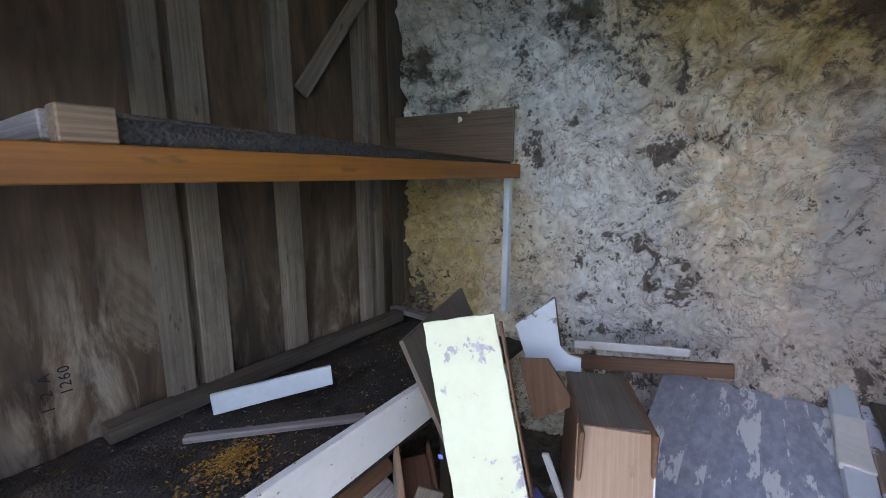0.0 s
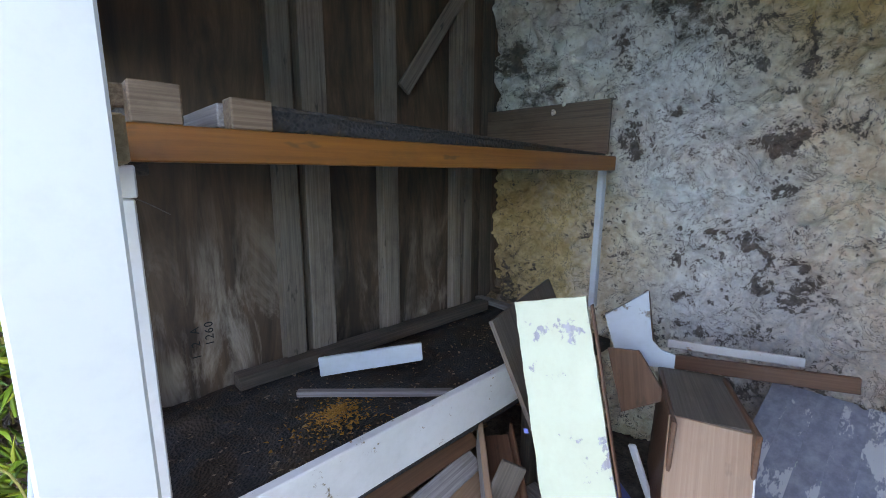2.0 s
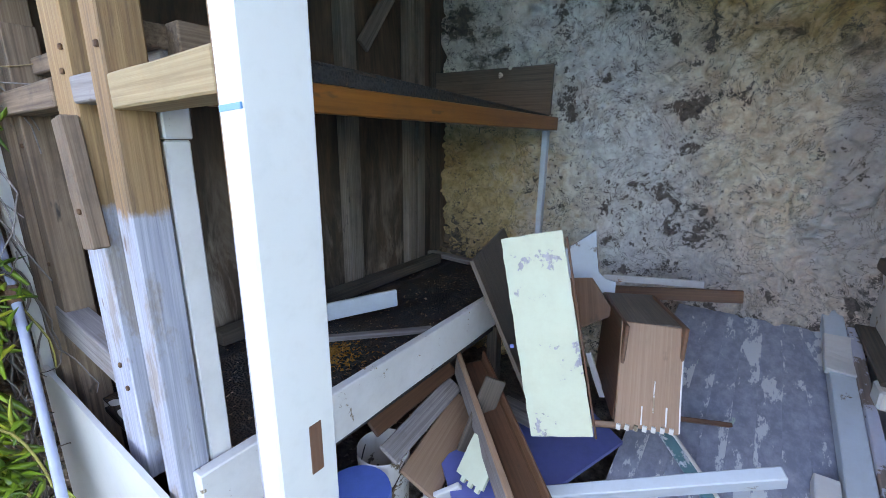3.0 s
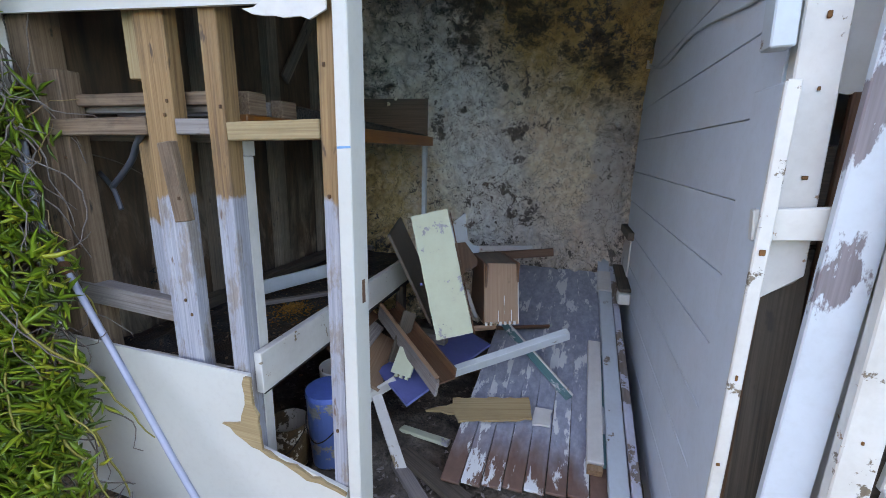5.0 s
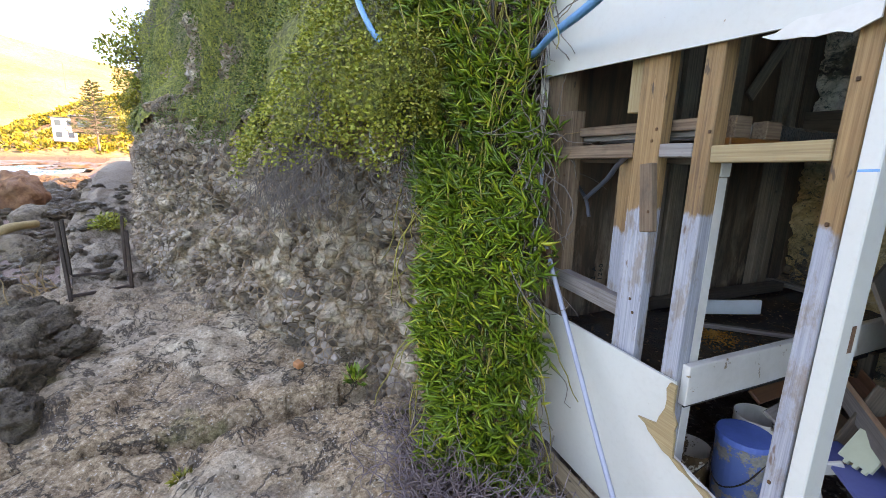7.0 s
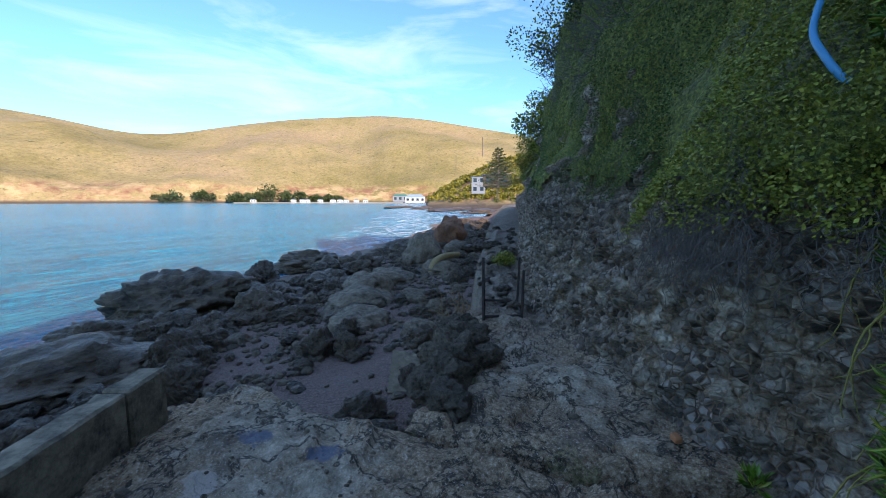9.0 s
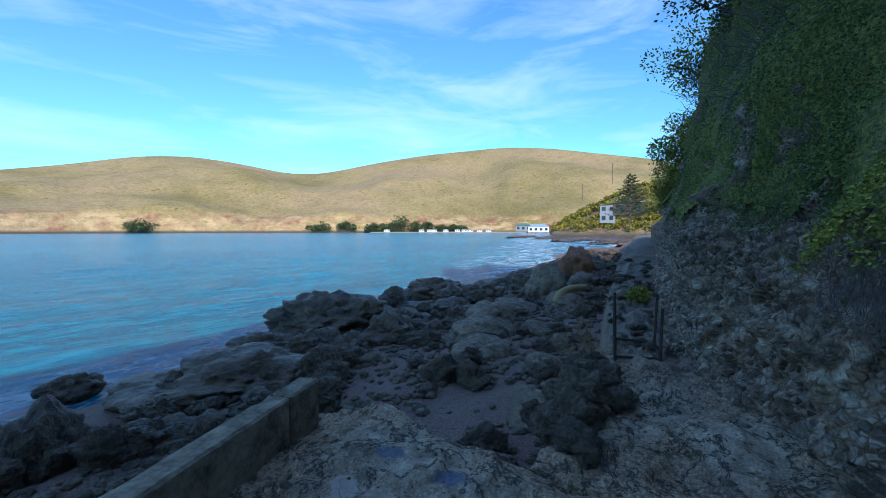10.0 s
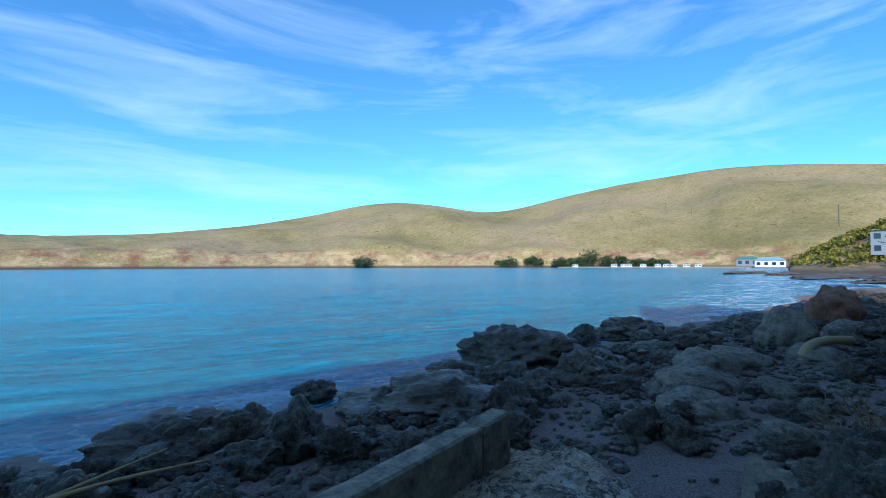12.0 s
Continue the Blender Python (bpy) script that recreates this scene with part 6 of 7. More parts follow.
def conifer(place, height, seed, broad=0.30):
    """A tiered conifer with drooping branch sprays."""
    g = np.random.default_rng(seed)
    b = tagged(empty("conifer", place), "dark tiered conifer above the shore path", "tree")
    tube("trunk", [(0, 0, -1), (0.05, 0, height * 0.4), (0, 0.05, height * 0.98)], height * 0.02, M_TWIG, b, taper=0.15)
    limbs, cs, os_ = [], [], []
    for k in range(90):
        z = height * (0.12 + 0.85 * (k / 90))
        a = k * 2.4
        reach = height * broad * (1 - 0.88 * k / 90) * g.uniform(0.7, 1.15)
        q = np.linspace(0, 1, 7)[:, None]
        d = np.array([math.cos(a), math.sin(a), 0.0])
        path = np.array([0, 0, z]) + d * reach * q + np.array([0, 0, 1.0]) * reach * 0.25 * (q ** 2 - 0.5 * q)
        limbs.append(path)
        m = 80
        f = g.uniform(0.15, 1.0, m)[:, None]
        c = np.array([0, 0, z]) + d * reach * f + np.array([0, 0, 1.0]) * reach * 0.25 * (f ** 2 - 0.5 * f)
        c = c + g.normal(0, 0.05 * reach, (m, 3)) * (1, 1, 0.4)
        cs.append(c)
        os_.append(np.tile(d + (0, 0, 0.4), (m, 1)))
    stems("branches", limbs, height * 0.006, M_TWIG, b)
    leaf_cloud("crown", np.vstack(cs), np.vstack(os_), height * 0.03, height * 0.006, M_BUSH, b, seed=seed)
    return b


conifer(cliff_spot(16, 4.6, -0.7), 5.2, 3)
conifer(cliff_spot(18.5, 4.4, -0.7), 4.6, 4)
conifer((-62.0, -19.5, 2.6), 7.0, 5, 0.50)

# small weeds on the ledge
for k, (x, y, z, r, mt) in enumerate([(-2.12, -0.80, 0.0, 0.09, M_ICE), (-3.42, -0.80, 0.62, 0.08, M_BUSH), (-3.86, -0.86, 0.92, 0.09, M_BUSH), (-1.52, -1.72, -0.02, 0.05, M_YELLOWBUSH), (-9.6, -4.25, 0.0, 0.35, M_CREEPER)]):
    g = np.random.default_rng(90 + k)
    n = 60 if r < 0.2 else 700
    d = g.normal(0, 1, (n, 3))
    d[:, 2] = np.abs(d[:, 2]) + 0.2
    d /= np.linalg.norm(d, axis=1)[:, None]
    w = leaf_cloud("weed", np.array([(x, y, z)]) + d * r * g.uniform(0.05, 0.9, n)[:, None], d, min(r * 0.9, 0.07), r * 0.14 if r < .2 else 0.02, mt, seed=k)
    lone(w, "small green weed in a crack of the rock", "weed")
g = np.random.default_rng(31)
heap = [wander((-0.97 + g.normal(0, 0.22), -0.56 + g.normal(0, 0.15), 0.02), (g.normal(), g.normal(), 0.6), int(g.integers(8, 18)), 0.028, 0.4, (0, 0, -0.03), g) for _ in range(620)]
heap = [np.column_stack([h[:, :2], np.clip(h[:, 2], 0.0, 0.26) + 0.05]) for h in heap]
lone(stems("dry_bush", heap, 0.0034, M_DRYBUSH), "low dry purple-grey bush at the foot of the ice plant", "dry bush", kind="stuff")
lone(stems("dead_branches", [wander((-8.6 + g.normal(0, 0.35), -4.9 + g.normal(0, 0.3), -1.2), (g.normal(), g.normal(), 1.0), 10, 0.09, 0.3, (0, 0, -0.05), g) for _ in range(34)], 0.014, M_STEM), "reddish dead branches lying against the path wall", "dead branches", kind="stuff")

# ---- rocks and built things on the shore ----
def rock_mesh(name, seed, material, squash=0.7, bumps=0.16, level=4):
    bm = bmesh.new()
    bmesh.ops.create_icosphere(bm, subdivisions=level, radius=1.0)
    co = np.array([v.co[:] for v in bm.verts])
    d = 1 + 0.30 * fbm(co * 1.1 + seed * 7.7, 2) + bumps * fbm(co * 2.8 + seed * 3.1, 5, 0.6) - bumps * 0.5 * np.abs(fbm(co * 7 + seed, 3)) - 0.14 * (1 - lumps(co * 1.7 + seed))
    co = co * d[:, None] * (1, 0.78, squash)
    co[:, 2] = np.where(co[:, 2] < -0.45 * squash, -0.45 * squash, co[:, 2])
    for v, c in zip(bm.verts, co):
        v.co = c
    me = bpy.data.meshes.new(name)
    bm.to_mesh(me)
    bm.free()
    me.polygons.foreach_set("use_smooth", [True] * len(me.polygons))
    me.materials.append(material)
    return me


DARK_ROCKS = [rock_mesh("dark_rock", k, M_BOULDER, 0.62 + 0.06 * (k % 4), 0.17, 5) for k in range(9)]
CLIFF_ROCKS = [rock_mesh("outcrop_rock", 60 + k, M_OUTCROP, 0.7, 0.17, 5) for k in range(4)]
GREY_ROCKS = [rock_mesh("grey_rock", 20 + k, M_GREYROCK, 0.6 + 0.06 * (k % 3), 0.07) for k in range(6)]


def put_rock(me, x, y, z, sx, sy, sz, turn, label, name="boulder", group="beach boulders"):
    ob = new(name, me)
    ob.matrix_basis = Matrix.Translation((x, y, z)) @ Matrix.Rotation(turn, 4, "Z") @ Matrix.Diagonal((sx, sy, sz, 1))
    return tagged(ob, label, "rock", group)


# x, y, half length, half height, turn
for k, (x, y, r, h, a) in enumerate([(-9.0, -16.0, 2.6, 1.45, -0.75), (-13.6, -16.8, 1.15, 1.0, 0.4), (-19.0, -18.6, 2.3, 0.95, -0.5), (-3.6, -12.2, 2.2, 0.72, -0.5), (-5.3, -10.7, 0.85, 0.95, 0.2), (2.2, -12.0, 1.4, 0.75, 0.3), (-0.3, -10.7, 0.85, 0.85, 0.9), (0.8, -11.9, 0.9, 0.7, 0.1), (4.8, -10.8, 1.2, 0.5, 0.6), (-6.8, -13.2, 1.2, 0.8, 0.5), (-7.4, -12.0, 1.0, 0.7, 1.1), (-5.9, -14.3, 1.5, 0.7, -0.6), (-9.4, -12.6, 1.2, 0.75, 0.3), (-11.6, -13.6, 1.1, 0.7, 0.9), (-14.6, -13.5, 1.4, 0.8, 0.2), (-16.5, -15.0, 1.3, 0.8, 0.7), (-18.5, -14.8, 1.4, 0.9, 0.1), (-1.2, -14.9, 0.7, 0.5, 0.4), (-26, -17.5, 1.6, 0.6, 0.3), (-31, -18, 2.2, 0.6, 0.1), (-36, -16, 2.4, 1.1, 0.5), (3.3, -9.6, 0.8, 0.6, 0.2), (1.3, -9.4, 0.7, 0.5, 0.8), (-2.2, -9.6, 0.8, 0.6, 0.3)]):
    put_rock(DARK_ROCKS[k % 9], x, y, -2.45 + 0.3 * h, r, r, h * 1.35, a, "large black pitted boulder at the water's edge")
for k, (x, y, z, r, h, a) in enumerate([(-21.5, -12.6, -1.7, 1.55, 1.9, 0.3), (-11.2, -9.9, -2.0, 1.5, 0.95, 0.1), (-13.0, -10.6, -1.9, 1.3, 0.9, 0.6), (-15.5, -11.0, -1.9, 1.4, 0.9, 0.2), (-9.5, -8.5, -2.0, 1.0, 0.7, 0.5), (-12.2, -8.0, -1.9, 0.9, 0.7, 0.9), (-9.0, -6.4, -1.95, 0.75, 0.6, 0.4), (-17.5, -9.6, -1.8, 1.2, 0.8, 0.7), (-25, -11.5, -1.8, 1.3, 1.0, 0.2)]):
    put_rock(GREY_ROCKS[k % 6], x, y, z, r, r, h, a, "rounded grey boulder on the stony beach")
red = put_rock(rock_mesh("red_rock", 51, M_REDROCK, 0.85, 0.14), -29.5, -13.9, -1.0, 1.75, 1.7, 1.75, 0.4, "large rust-red boulder standing on the beach", "red_boulder", "")


def tide_line(x):
    """How far towards the sea the beach stones reach."""
    return np.interp(x, [-24, -13, -7, -2.5, -0.9, 1.3, 5.4], [-18.5, -16.5, -15.0, -12.6, -11.0, -11.0, -11.4])


g = np.random.default_rng(12)
made = 0
while made < 270:
    x, y = g.uniform(-24, 5), g.uniform(-17, -4.5)
    d, _ = along(RIM, np.array([[x, y]]))
    if d[0] < 0.7 or d[0] > 12.5 or y < tide_line(x):
        continue
    if -6.9 < x < -4.4 and -7.4 < y < -5.4 and g.random() < 0.93:
        continue                        # the bare red-brown patch
    grey = g.random() < 0.55 - 0.05 * d[0]
    r = g.uniform(0.16, 0.5) * (0.8 if grey else 1.1) * (1 + 0.3 * (d[0] > 5))
    zz = float(ground_height(np.array([[x, y]]))[0])
    put_rock((GREY_ROCKS if grey else DARK_ROCKS)[made % 6], x, y, zz + 0.18 * r, r, r, r * g.uniform(0.8, 1.15), g.uniform(0, 6.28), "rounded grey beach stone" if grey else "wet black beach stone", "beach_stone", "beach stones")
    made += 1
for k in range(44):
    x = -24 - 36 * g.random()
    y = float(np.interp(x, [-60, -24], [-19.5, -10.2])) - g.uniform(0.2, 6.5)
    r = g.uniform(0.5, 1.5)
    put_rock(DARK_ROCKS[k % 9], x, y, float(ground_height(np.array([[x, y]]))[0]) + 0.25 * r, r, r, r * 0.9, g.uniform(0, 6.28), "dark boulder along the far shore path", "boulder", "far shore boulders")
for k in range(54):
    x = -5.6 - 17.0 * (k / 54.0) ** 1.3 + g.normal(0, 0.15)
    lo = float(np.interp(-x, [5.2, 8, 14, 24], [-2.75, -3.6, -5.1, -7.4]))
    hi = float(np.interp(-x, [5.6, 8.3, 14.3, 24.3], [-3.45, -4.4, -6.2, -9.1]))
    y = lo + (hi - lo) * g.choice([g.uniform(0.0, 0.3), g.uniform(0.65, 1.0), g.uniform(0, 1)])
    r = g.uniform(0.06, 0.19) * (1 + 0.04 * k / 3)
    put_rock((DARK_ROCKS if k % 3 else GREY_ROCKS)[k % 6], x, y, float(ground_height(np.array([[x, y]]))[0]) + 0.12 * r, r, r, r * 0.75, g.uniform(0, 6.28), "brown stone lying on the earthen shore path", "path_stone", "stones on the path")
# pebbles too many to count
bm = bmesh.new()
bmesh.ops.create_icosphere(bm, subdivisions=1, radius=1.0)
ico_v = np.array([v.co[:] for v in bm.verts])
ico_f = np.array([[v.index for v in f.verts] for f in bm.faces])
bm.free()


def pebbles(name, pts, sizes, material, label, seed):
    g = np.random.default_rng(seed)
    n = len(pts)
    sq = np.column_stack([g.uniform(0.8, 1.3, n), g.uniform(0.7, 1.1, n), g.uniform(0.45, 0.8, n)])
    a = g.uniform(0, 6.28, n)
    loc = ico_v[None] * sq[:, None] * sizes[:, None, None] * g.uniform(0.85, 1.15, (n, len(ico_v), 1))
    x = loc[..., 0] * np.cos(a)[:, None] - loc[..., 1] * np.sin(a)[:, None]
    y = loc[..., 0] * np.sin(a)[:, None] + loc[..., 1] * np.cos(a)[:, None]
    v = np.stack([x, y, loc[..., 2]], -1) + pts[:, None]
    f = (ico_f[None] + (np.arange(n) * len(ico_v))[:, None, None]).reshape(-1, 3)
    return lone(mesh_of(name, v.reshape(-1, 3), f, material), label, "pebbles", kind="stuff")


for mat_, name, n, seed in ((M_BOULDER, "dark_pebbles", 2600, 2), (M_GREYROCK, "grey_pebbles", 1700, 3)):
    g = np.random.default_rng(seed)
    xy = np.column_stack([g.uniform(-26, 6, n * 3), g.uniform(-17, -3.4, n * 3)])
    d, _ = along(RIM, xy)
    ok = (d > 0.35) & (d < 12.5) & (xy[:, 1] > tide_line(xy[:, 0])) & ~((xy[:, 0] > -6.9) & (xy[:, 0] < -4.4) & (xy[:, 1] > -7.4) & (xy[:, 1] < -5.4) & (g.random(n * 3) < 0.85))
    xy = xy[ok][:n]
    pebbles(name, np.column_stack([xy, ground_height(xy) + 0.02]), g.uniform(0.04, 0.17, len(xy)), mat_, "cobbles and pebbles filling the stony beach", seed)
g = np.random.default_rng(8)
xy = np.column_stack([g.uniform(-5.5, 0.2, 1500), g.uniform(-4.6, -0.4, 1500)])
d, _ = along(RIM, xy)
f_, _ = along(FOOT, xy)
ok = (d < -0.05)
xy = xy[ok]
pebbles("loose_stones", np.column_stack([xy, ground_height(xy)]), g.uniform(0.004, 0.018, len(xy)) * (1 + 1.5 * (g.random(len(xy)) < 0.06)), M_GREYROCK, "loose grit and small stones on the ledge", 9)
# knobbly outcrop along the ledge's rim
for k, (x, y, r, h) in enumerate([(-2.75, -2.95, 0.42, 0.30), (-3.2, -3.05, 0.40, 0.32), (-3.75, -3.15, 0.42, 0.28), (-2.4, -2.75, 0.28, 0.18), (-4.25, -3.35, 0.30, 0.22), (-3.45, -2.75, 0.26, 0.13), (-2.95, -1.0, 0.22, 0.14), (-3.3, -1.1, 0.24, 0.16), (-2.55, -0.78, 0.16, 0.10)]):
    put_rock(CLIFF_ROCKS[k % 4], x, y, 0.0, r * 0.9, r * 0.8, h * 1.15, k * 1.3, "knobbly grey rock outcrop on the ledge's rim", "outcrop", "outcrops of the ledge")

sea_wall = thing("sea_wall", "low weathered concrete wall, cracked near its end", "concrete wall")
wa, wb_ = Vector((1.9, -3.10, 0.0)), Vector((-1.33, -4.69, 0.0))
wd = (wb_ - wa).normalized()
crackp = wa + wd * ((wb_ - wa).length - 0.40)
for nm, a, b in (("wall_run", wa, crackp - wd * 0.012), ("broken_end", crackp + wd * 0.012, wb_)):
    bm = block(((b - a).length, 0.19, 1.5), 0.018, 0.012, 26 if nm == "wall_run" else 6, 3)
    o_ = part(nm, bm, M_CONC, sea_wall)
    m_ = span(a, b, (-wd.y, wd.x, 0))
    m_.translation = (a + b) / 2 + Vector((0, 0, -0.40))
    o_.matrix_basis = m_
lone(plate("fallen_slab", [(-0.55, -0.32), (0.45, -0.36), (0.60, 0.28), (-0.40, 0.38)], 0.14, Matrix.Translation((-6.0, -5.05, -1.62)) @ Matrix.Rotation(0.5, 4, "Y") @ Matrix.Rotation(0.4, 4, "Z") @ Matrix.Rotation(-0.25, 4, "X"), M_CONC, None, "", 0.012, 5), "broken pale concrete slab fallen below the ledge", "concrete slab")
br = part("brick_piece", block((0.075, 0.055, 0.05), 0.01, 0.006, 2), M_BRICK)
br.matrix_basis = pose(-2.47, -1.14, 0.02, 8, 5, 30)
lone(br, "broken piece of orange brick on the ledge", "brick")
lone(tube("driftwood_log", [(-16.9, -9.7, -1.85), (-17.4, -9.7, -1.35), (-18.6, -9.7, -1.2), (-19.9, -9.5, -1.25)], 0.20, M_DRIFT, sides=12, taper=0.7), "pale orange bent driftwood log on the stones", "driftwood")
lone(tube("driftwood_branch", [(3.9, -8.9, -1.75), (3.0, -9.3, -1.6), (1.9, -10.2, -1.55)], 0.04, M_DRIFT, taper=0.4), "bleached driftwood branch propped on the rocks", "driftwood")
lone(tube("driftwood_branch", [(4.4, -9.3, -1.9), (2.6, -9.2, -1.55), (1.2, -9.3, -1.5)], 0.045, M_DRIFT, taper=0.4), "thin pale driftwood branch on the rocks", "driftwood")
iron = thing("iron_rail", "rusty iron posts and bars across the path", "iron railing")
P1, P2, P3, P4 = (-4.70, -3.20, 0.0), (-4.97, -2.75, 0.0), (-5.74, -3.00, 0.0), (-5.60, -3.50, 0.0)
for (x, y, z), h, lean in ((P1, 0.80, (-0.03, -0.03)), (P2, 0.66, (0.02, 0.02)), (P3, 0.72, (0.0, 0.03)), (P4, 0.70, (-0.04, -0.02))):
    board("post", (x, y, -0.08), (x + lean[0], y + lean[1], h), X, 0.035, 0.03, M_IRON, iron)
for a, b in ((P1, P2), (P4, P3)):
    board("bar", (a[0], a[1], 0.035), (b[0], b[1], 0.03), Z, 0.03, 0.03, M_IRON, iron)
for a, b in ((P1, P4), (P2, P3)):
    board("side_bar", (a[0], a[1], 0.02), (b[0], b[1], 0.02), Z, 0.025, 0.025, M_IRON, iron)
lone(tube("copper_pipe", [(-1.90, -0.70, 1.86), (-1.86, -0.72, 1.76), (-1.84, -0.72, 1.70)], 0.011, M_STEM), "short copper-coloured pipe end on the cliff", "pipe")
lone(tube("white_hose", [(-1.84, -0.72, 1.70), (-1.86, -0.74, 1.62), (-1.82, -0.73, 1.52), (-1.74, -0.66, 1.46)], 0.007, M_WHITE), "white hose end hanging on the cliff", "hose")

# ---- across the bay ----
def bearing(deg, r, z):
    return (-math.sin(radians(deg)) * r, math.cos(radians(deg)) * r, z)


# near headland with gorse
nu, nv = 90, 50
NU, NV = np.meshgrid(np.linspace(0, 1, nu), np.linspace(0, 1, nv), indexing="ij")
ang = 97 + 19 * NU.ravel()
rad = 190 + 130 * NV.ravel()
hh = 34 * np.sin(np.clip(1 - NU.ravel(), 0, 1) ** 0.8 * 1.57) * smooth01(NV.ravel() / 0.85) ** 0.9
np_ = np.column_stack([-np.sin(np.radians(ang)) * rad, np.cos(np.radians(ang)) * rad, np.zeros(len(ang))])
np_[:, 2] = -2.8 + hh + 2.2 * fbm(np_ * 0.06, 4) * smooth01(NV.ravel() * 6) + 3.0 * smooth01(NV.ravel() * 12) * (1 - NU.ravel() * 0.6)
headland = mesh_of("headland", np_, grid_faces(nu, nv), M_HILL)
tagged(headland, "grassy headland with gorse above the bay", "hill", kind="structure")
g = np.random.default_rng(15)
pick = g.integers(0, len(np_), 900)
pick = pick[np_[pick, 2] > 1.0]
cs, os_ = [], []
for k in pick:
    m = 26
    d = g.normal(0, 1, (m, 3))
    d[:, 2] = np.abs(d[:, 2])
    d /= np.linalg.norm(d, axis=1)[:, None]
    cs.append(np_[k] + d * g.uniform(0.8, 2.6))
    os_.append(d)
lone(leaf_cloud("gorse_scrub", np.vstack(cs), np.vstack(os_), 1.3, 0.55, M_YELLOWBUSH, seed=4), "yellow-green gorse scrub on the headland", "scrub", kind="stuff")
# reef flats below the headland
for k, (deg, r, a, b) in enumerate([(112, 170, 26, 9), (108, 140, 22, 8), (116, 200, 24, 7), (104, 110, 18, 7), (101, 85, 14, 5), (120, 225, 22, 6)]):
    x, y, z = bearing(deg, r, -2.6)
    put_rock(DARK_ROCKS[k % 9], x, y, -2.6, a, b, 2.2, radians(deg + 70), "low dark reef of rock at the bay's edge", "reef", "reefs")


def house(name, place, turn, w, d, h, label, wall, roof, storeys=1, pitch=0.45):
    hs = tagged(empty(name, place), label, "house")
    hs.rotation_euler = (0, 0, turn)
    bm = block((w, d, h), 0.02)
    part("wall", bm, wall, hs).location = (0, 0, h / 2)
    bm = bmesh.new()
    e = 0.4
    pts = [(-w / 2 - e, -d / 2 - e, h), (w / 2 + e, -d / 2 - e, h), (w / 2 + e, d / 2 + e, h), (-w / 2 - e, d / 2 + e, h), (-w / 2 + d * 0.3, 0, h + d * pitch * 0.5), (w / 2 - d * 0.3, 0, h + d * pitch * 0.5)]
    v = [bm.verts.new(p) for p in pts]
    for f in ((0, 1, 5, 4), (2, 3, 4, 5), (1, 2, 5), (3, 0, 4), (3, 2, 1, 0)):
        bm.faces.new([v[k] for k in f])
    part("roof", bm, roof, hs)
    n = max(2, int(w / 2.4))
    for s in range(storeys):
        for k in range(n):
            x = -w / 2 + w * (k + 0.5) / n
            win = part("window", block((w / n * 0.5, 0.08, h / storeys * 0.45), 0.01), M_GLASSD, hs)
            win.location = (x, -d / 2 - 0.03, h * (s + 0.55) / storeys)
            fr = part("frame", block((w / n * 0.58, 0.05, h / storeys * 0.53), 0.01), wall, win)
            fr.location = (0, 0.03, 0)
    return hs


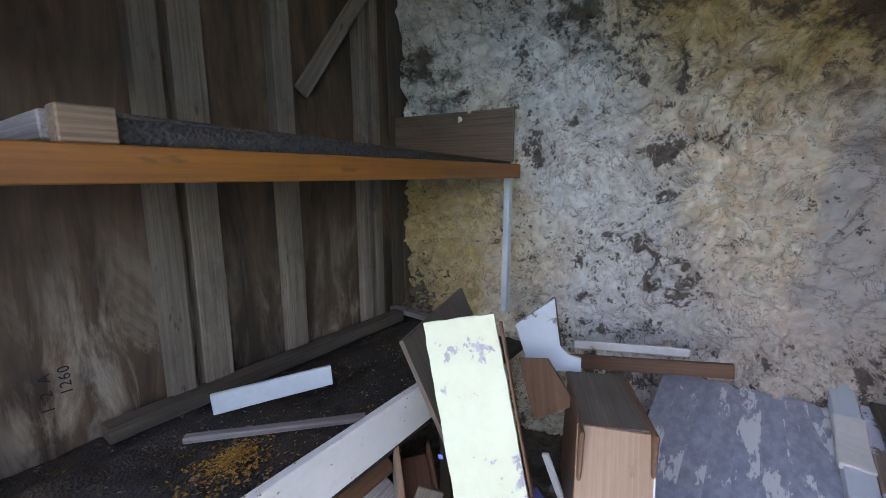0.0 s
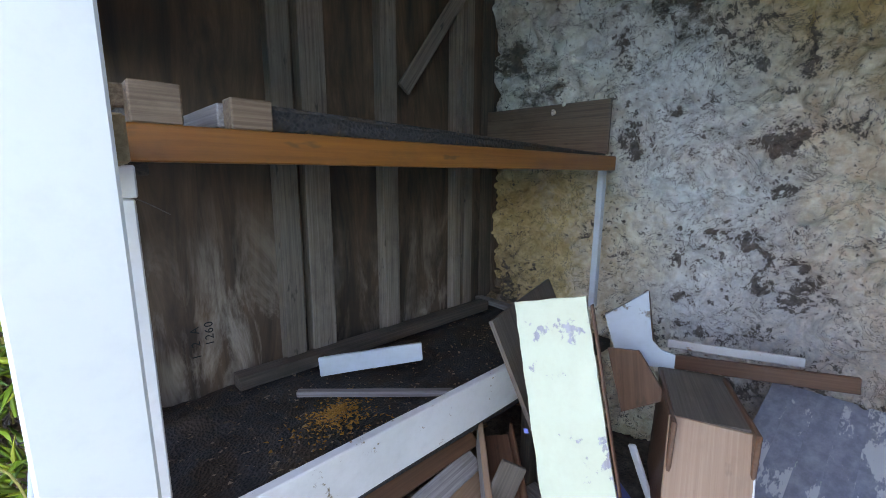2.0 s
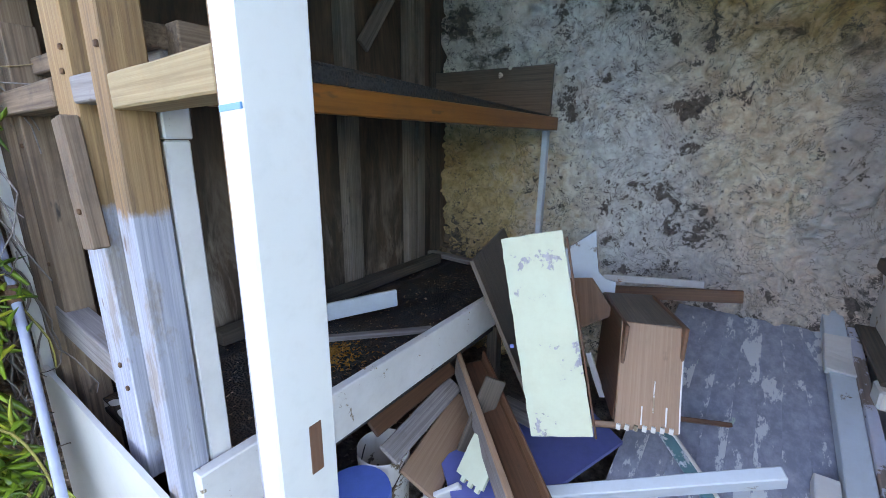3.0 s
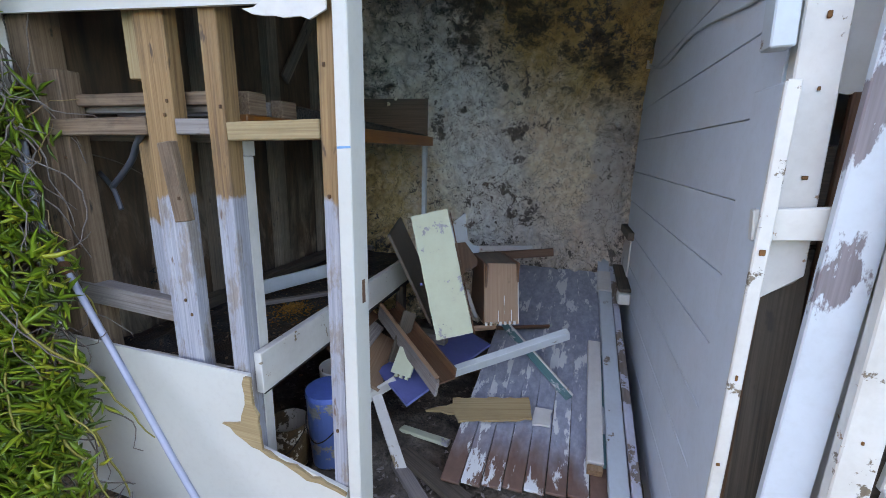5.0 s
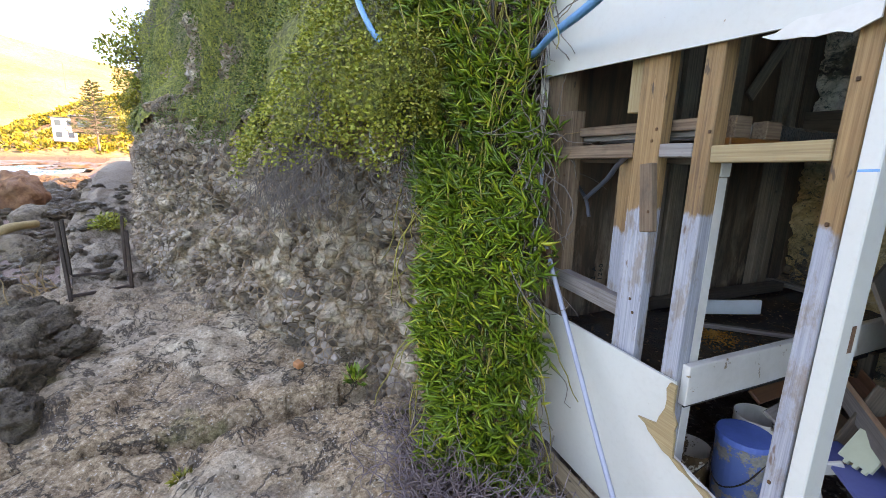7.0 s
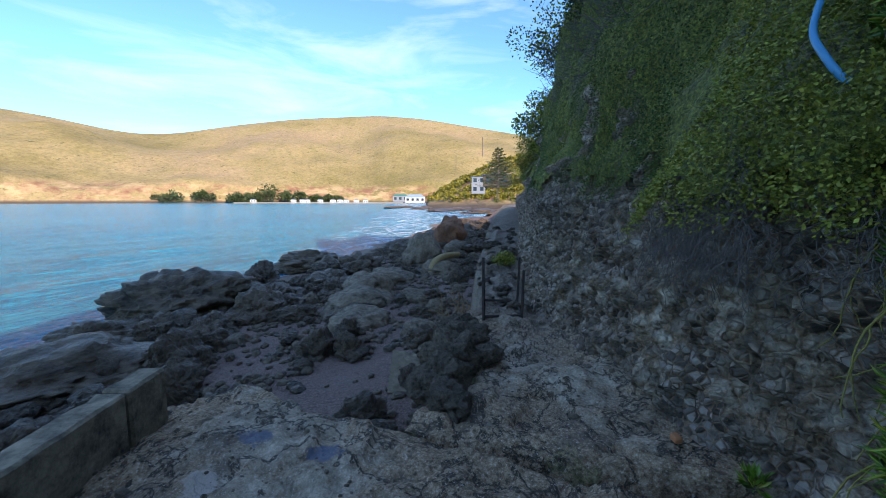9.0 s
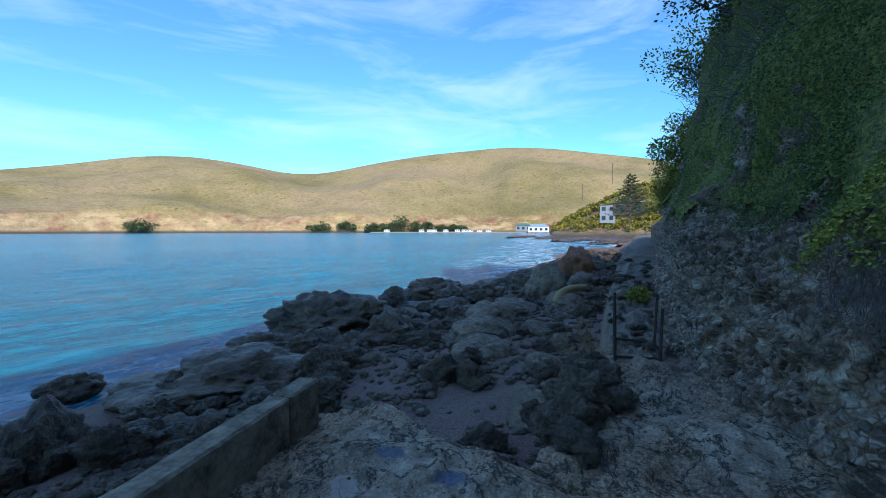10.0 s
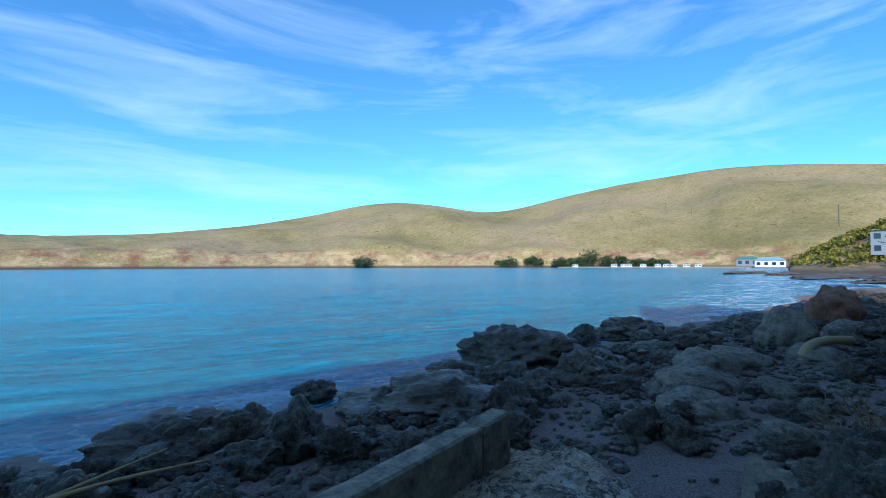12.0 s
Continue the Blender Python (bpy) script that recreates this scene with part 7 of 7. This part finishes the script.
house("white_house", bearing(117.6, 240, 0.2), radians(117.6), 11, 7, 3.0, "white bungalow with a blue-grey roof by the water", M_HOUSEW, plain("blue_grey_roof", (0.30, 0.42, 0.52), 0.5))
house("green_house", bearing(119.5, 262, 0.6), radians(115), 9, 6, 3.6, "green-roofed hut behind the white bungalow", M_ROOFG, plain("green_roof", (0.10, 0.24, 0.18), 0.6))
house("two_storey_house", (-114.0, -40.2, 3.4), radians(109), 3.8, 5.0, 4.8, "modern grey and white two-storey house", M_ROOFG, M_ROOFG, 2, 0.05)
house("pavilion", (-92.0, -28.5, 4.6), radians(107), 6.0, 5.0, 2.6, "low dark pavilion with a pale flat roof", M_STUD_DARK, M_ROOFG, 1, 0.15)
hut = house("beach_hut", bearing(124.0, 545, -1.5), radians(124), 6.5, 4, 3.0, "small white hut on the far shore", M_HOUSEW, M_ROOFG)
tagged(hut, group="huts on the far shore")
for deg, r in ((125.2, 548), (126.5, 550), (127.3, 551), (128.2, 552), (129.8, 553), (131.4, 553), (132.0, 552), (133.1, 552), (137.8, 548)):
    copy_thing(hut, Matrix.Translation(bearing(deg, r, -1.5)) @ Matrix.Rotation(radians(deg), 4, "Z"))
# beach strip
bt = np.linspace(119, 140, 60)
bq = np.array([bearing(a, r, z) for a in bt for r, z in ((505, -2.9), (535, -2.0), (575, -1.0))])
tagged(mesh_of("far_beach", bq, grid_faces(60, 3), M_SAND), "pale sand strip of the far beach", "beach", kind="structure")
for k, (deg, r, rad_, h) in enumerate([(134.0, 572, 9, 15), (136.0, 572, 11, 17), (138.0, 570, 9, 13), (139.8, 572, 9, 14), (131.8, 575, 7, 13), (143.4, 576, 8, 12), (146.3, 578, 10, 15), (130.2, 576, 6, 10), (148, 580, 5, 7), (166.0, 577, 10, 12), (127.6, 576, 6, 9), (129, 578, 6, 9)]):
    bush("far_tree", bearing(deg + 0.25 * math.sin(k * 2.1), r, 0.0), rad_ * 1.35, h * (0.75 + 0.25 * math.sin(k * 1.7)), M_BUSH, "dark spreading tree by the far shore", "tree", 900, 2.4, 300 + k)
pole = thing("power_pole", "timber power pole on the hillside", "power pole", "power poles")
board("pole", (0, 0, -1), (0, 0, 11), X, 0.35, 0.35, M_TWIG, pole)
board("crossarm", (-1.2, 0, 10), (1.2, 0, 10), Z, 0.2, 0.2, M_TWIG, pole)
pole.location = bearing(112.0, 300, 22)
for deg, r, z in ((108.5, 270, 30), (124.5, 700, 75), (127.2, 720, 85)):
    copy_thing(pole, Matrix.Translation(bearing(deg, r, z)))
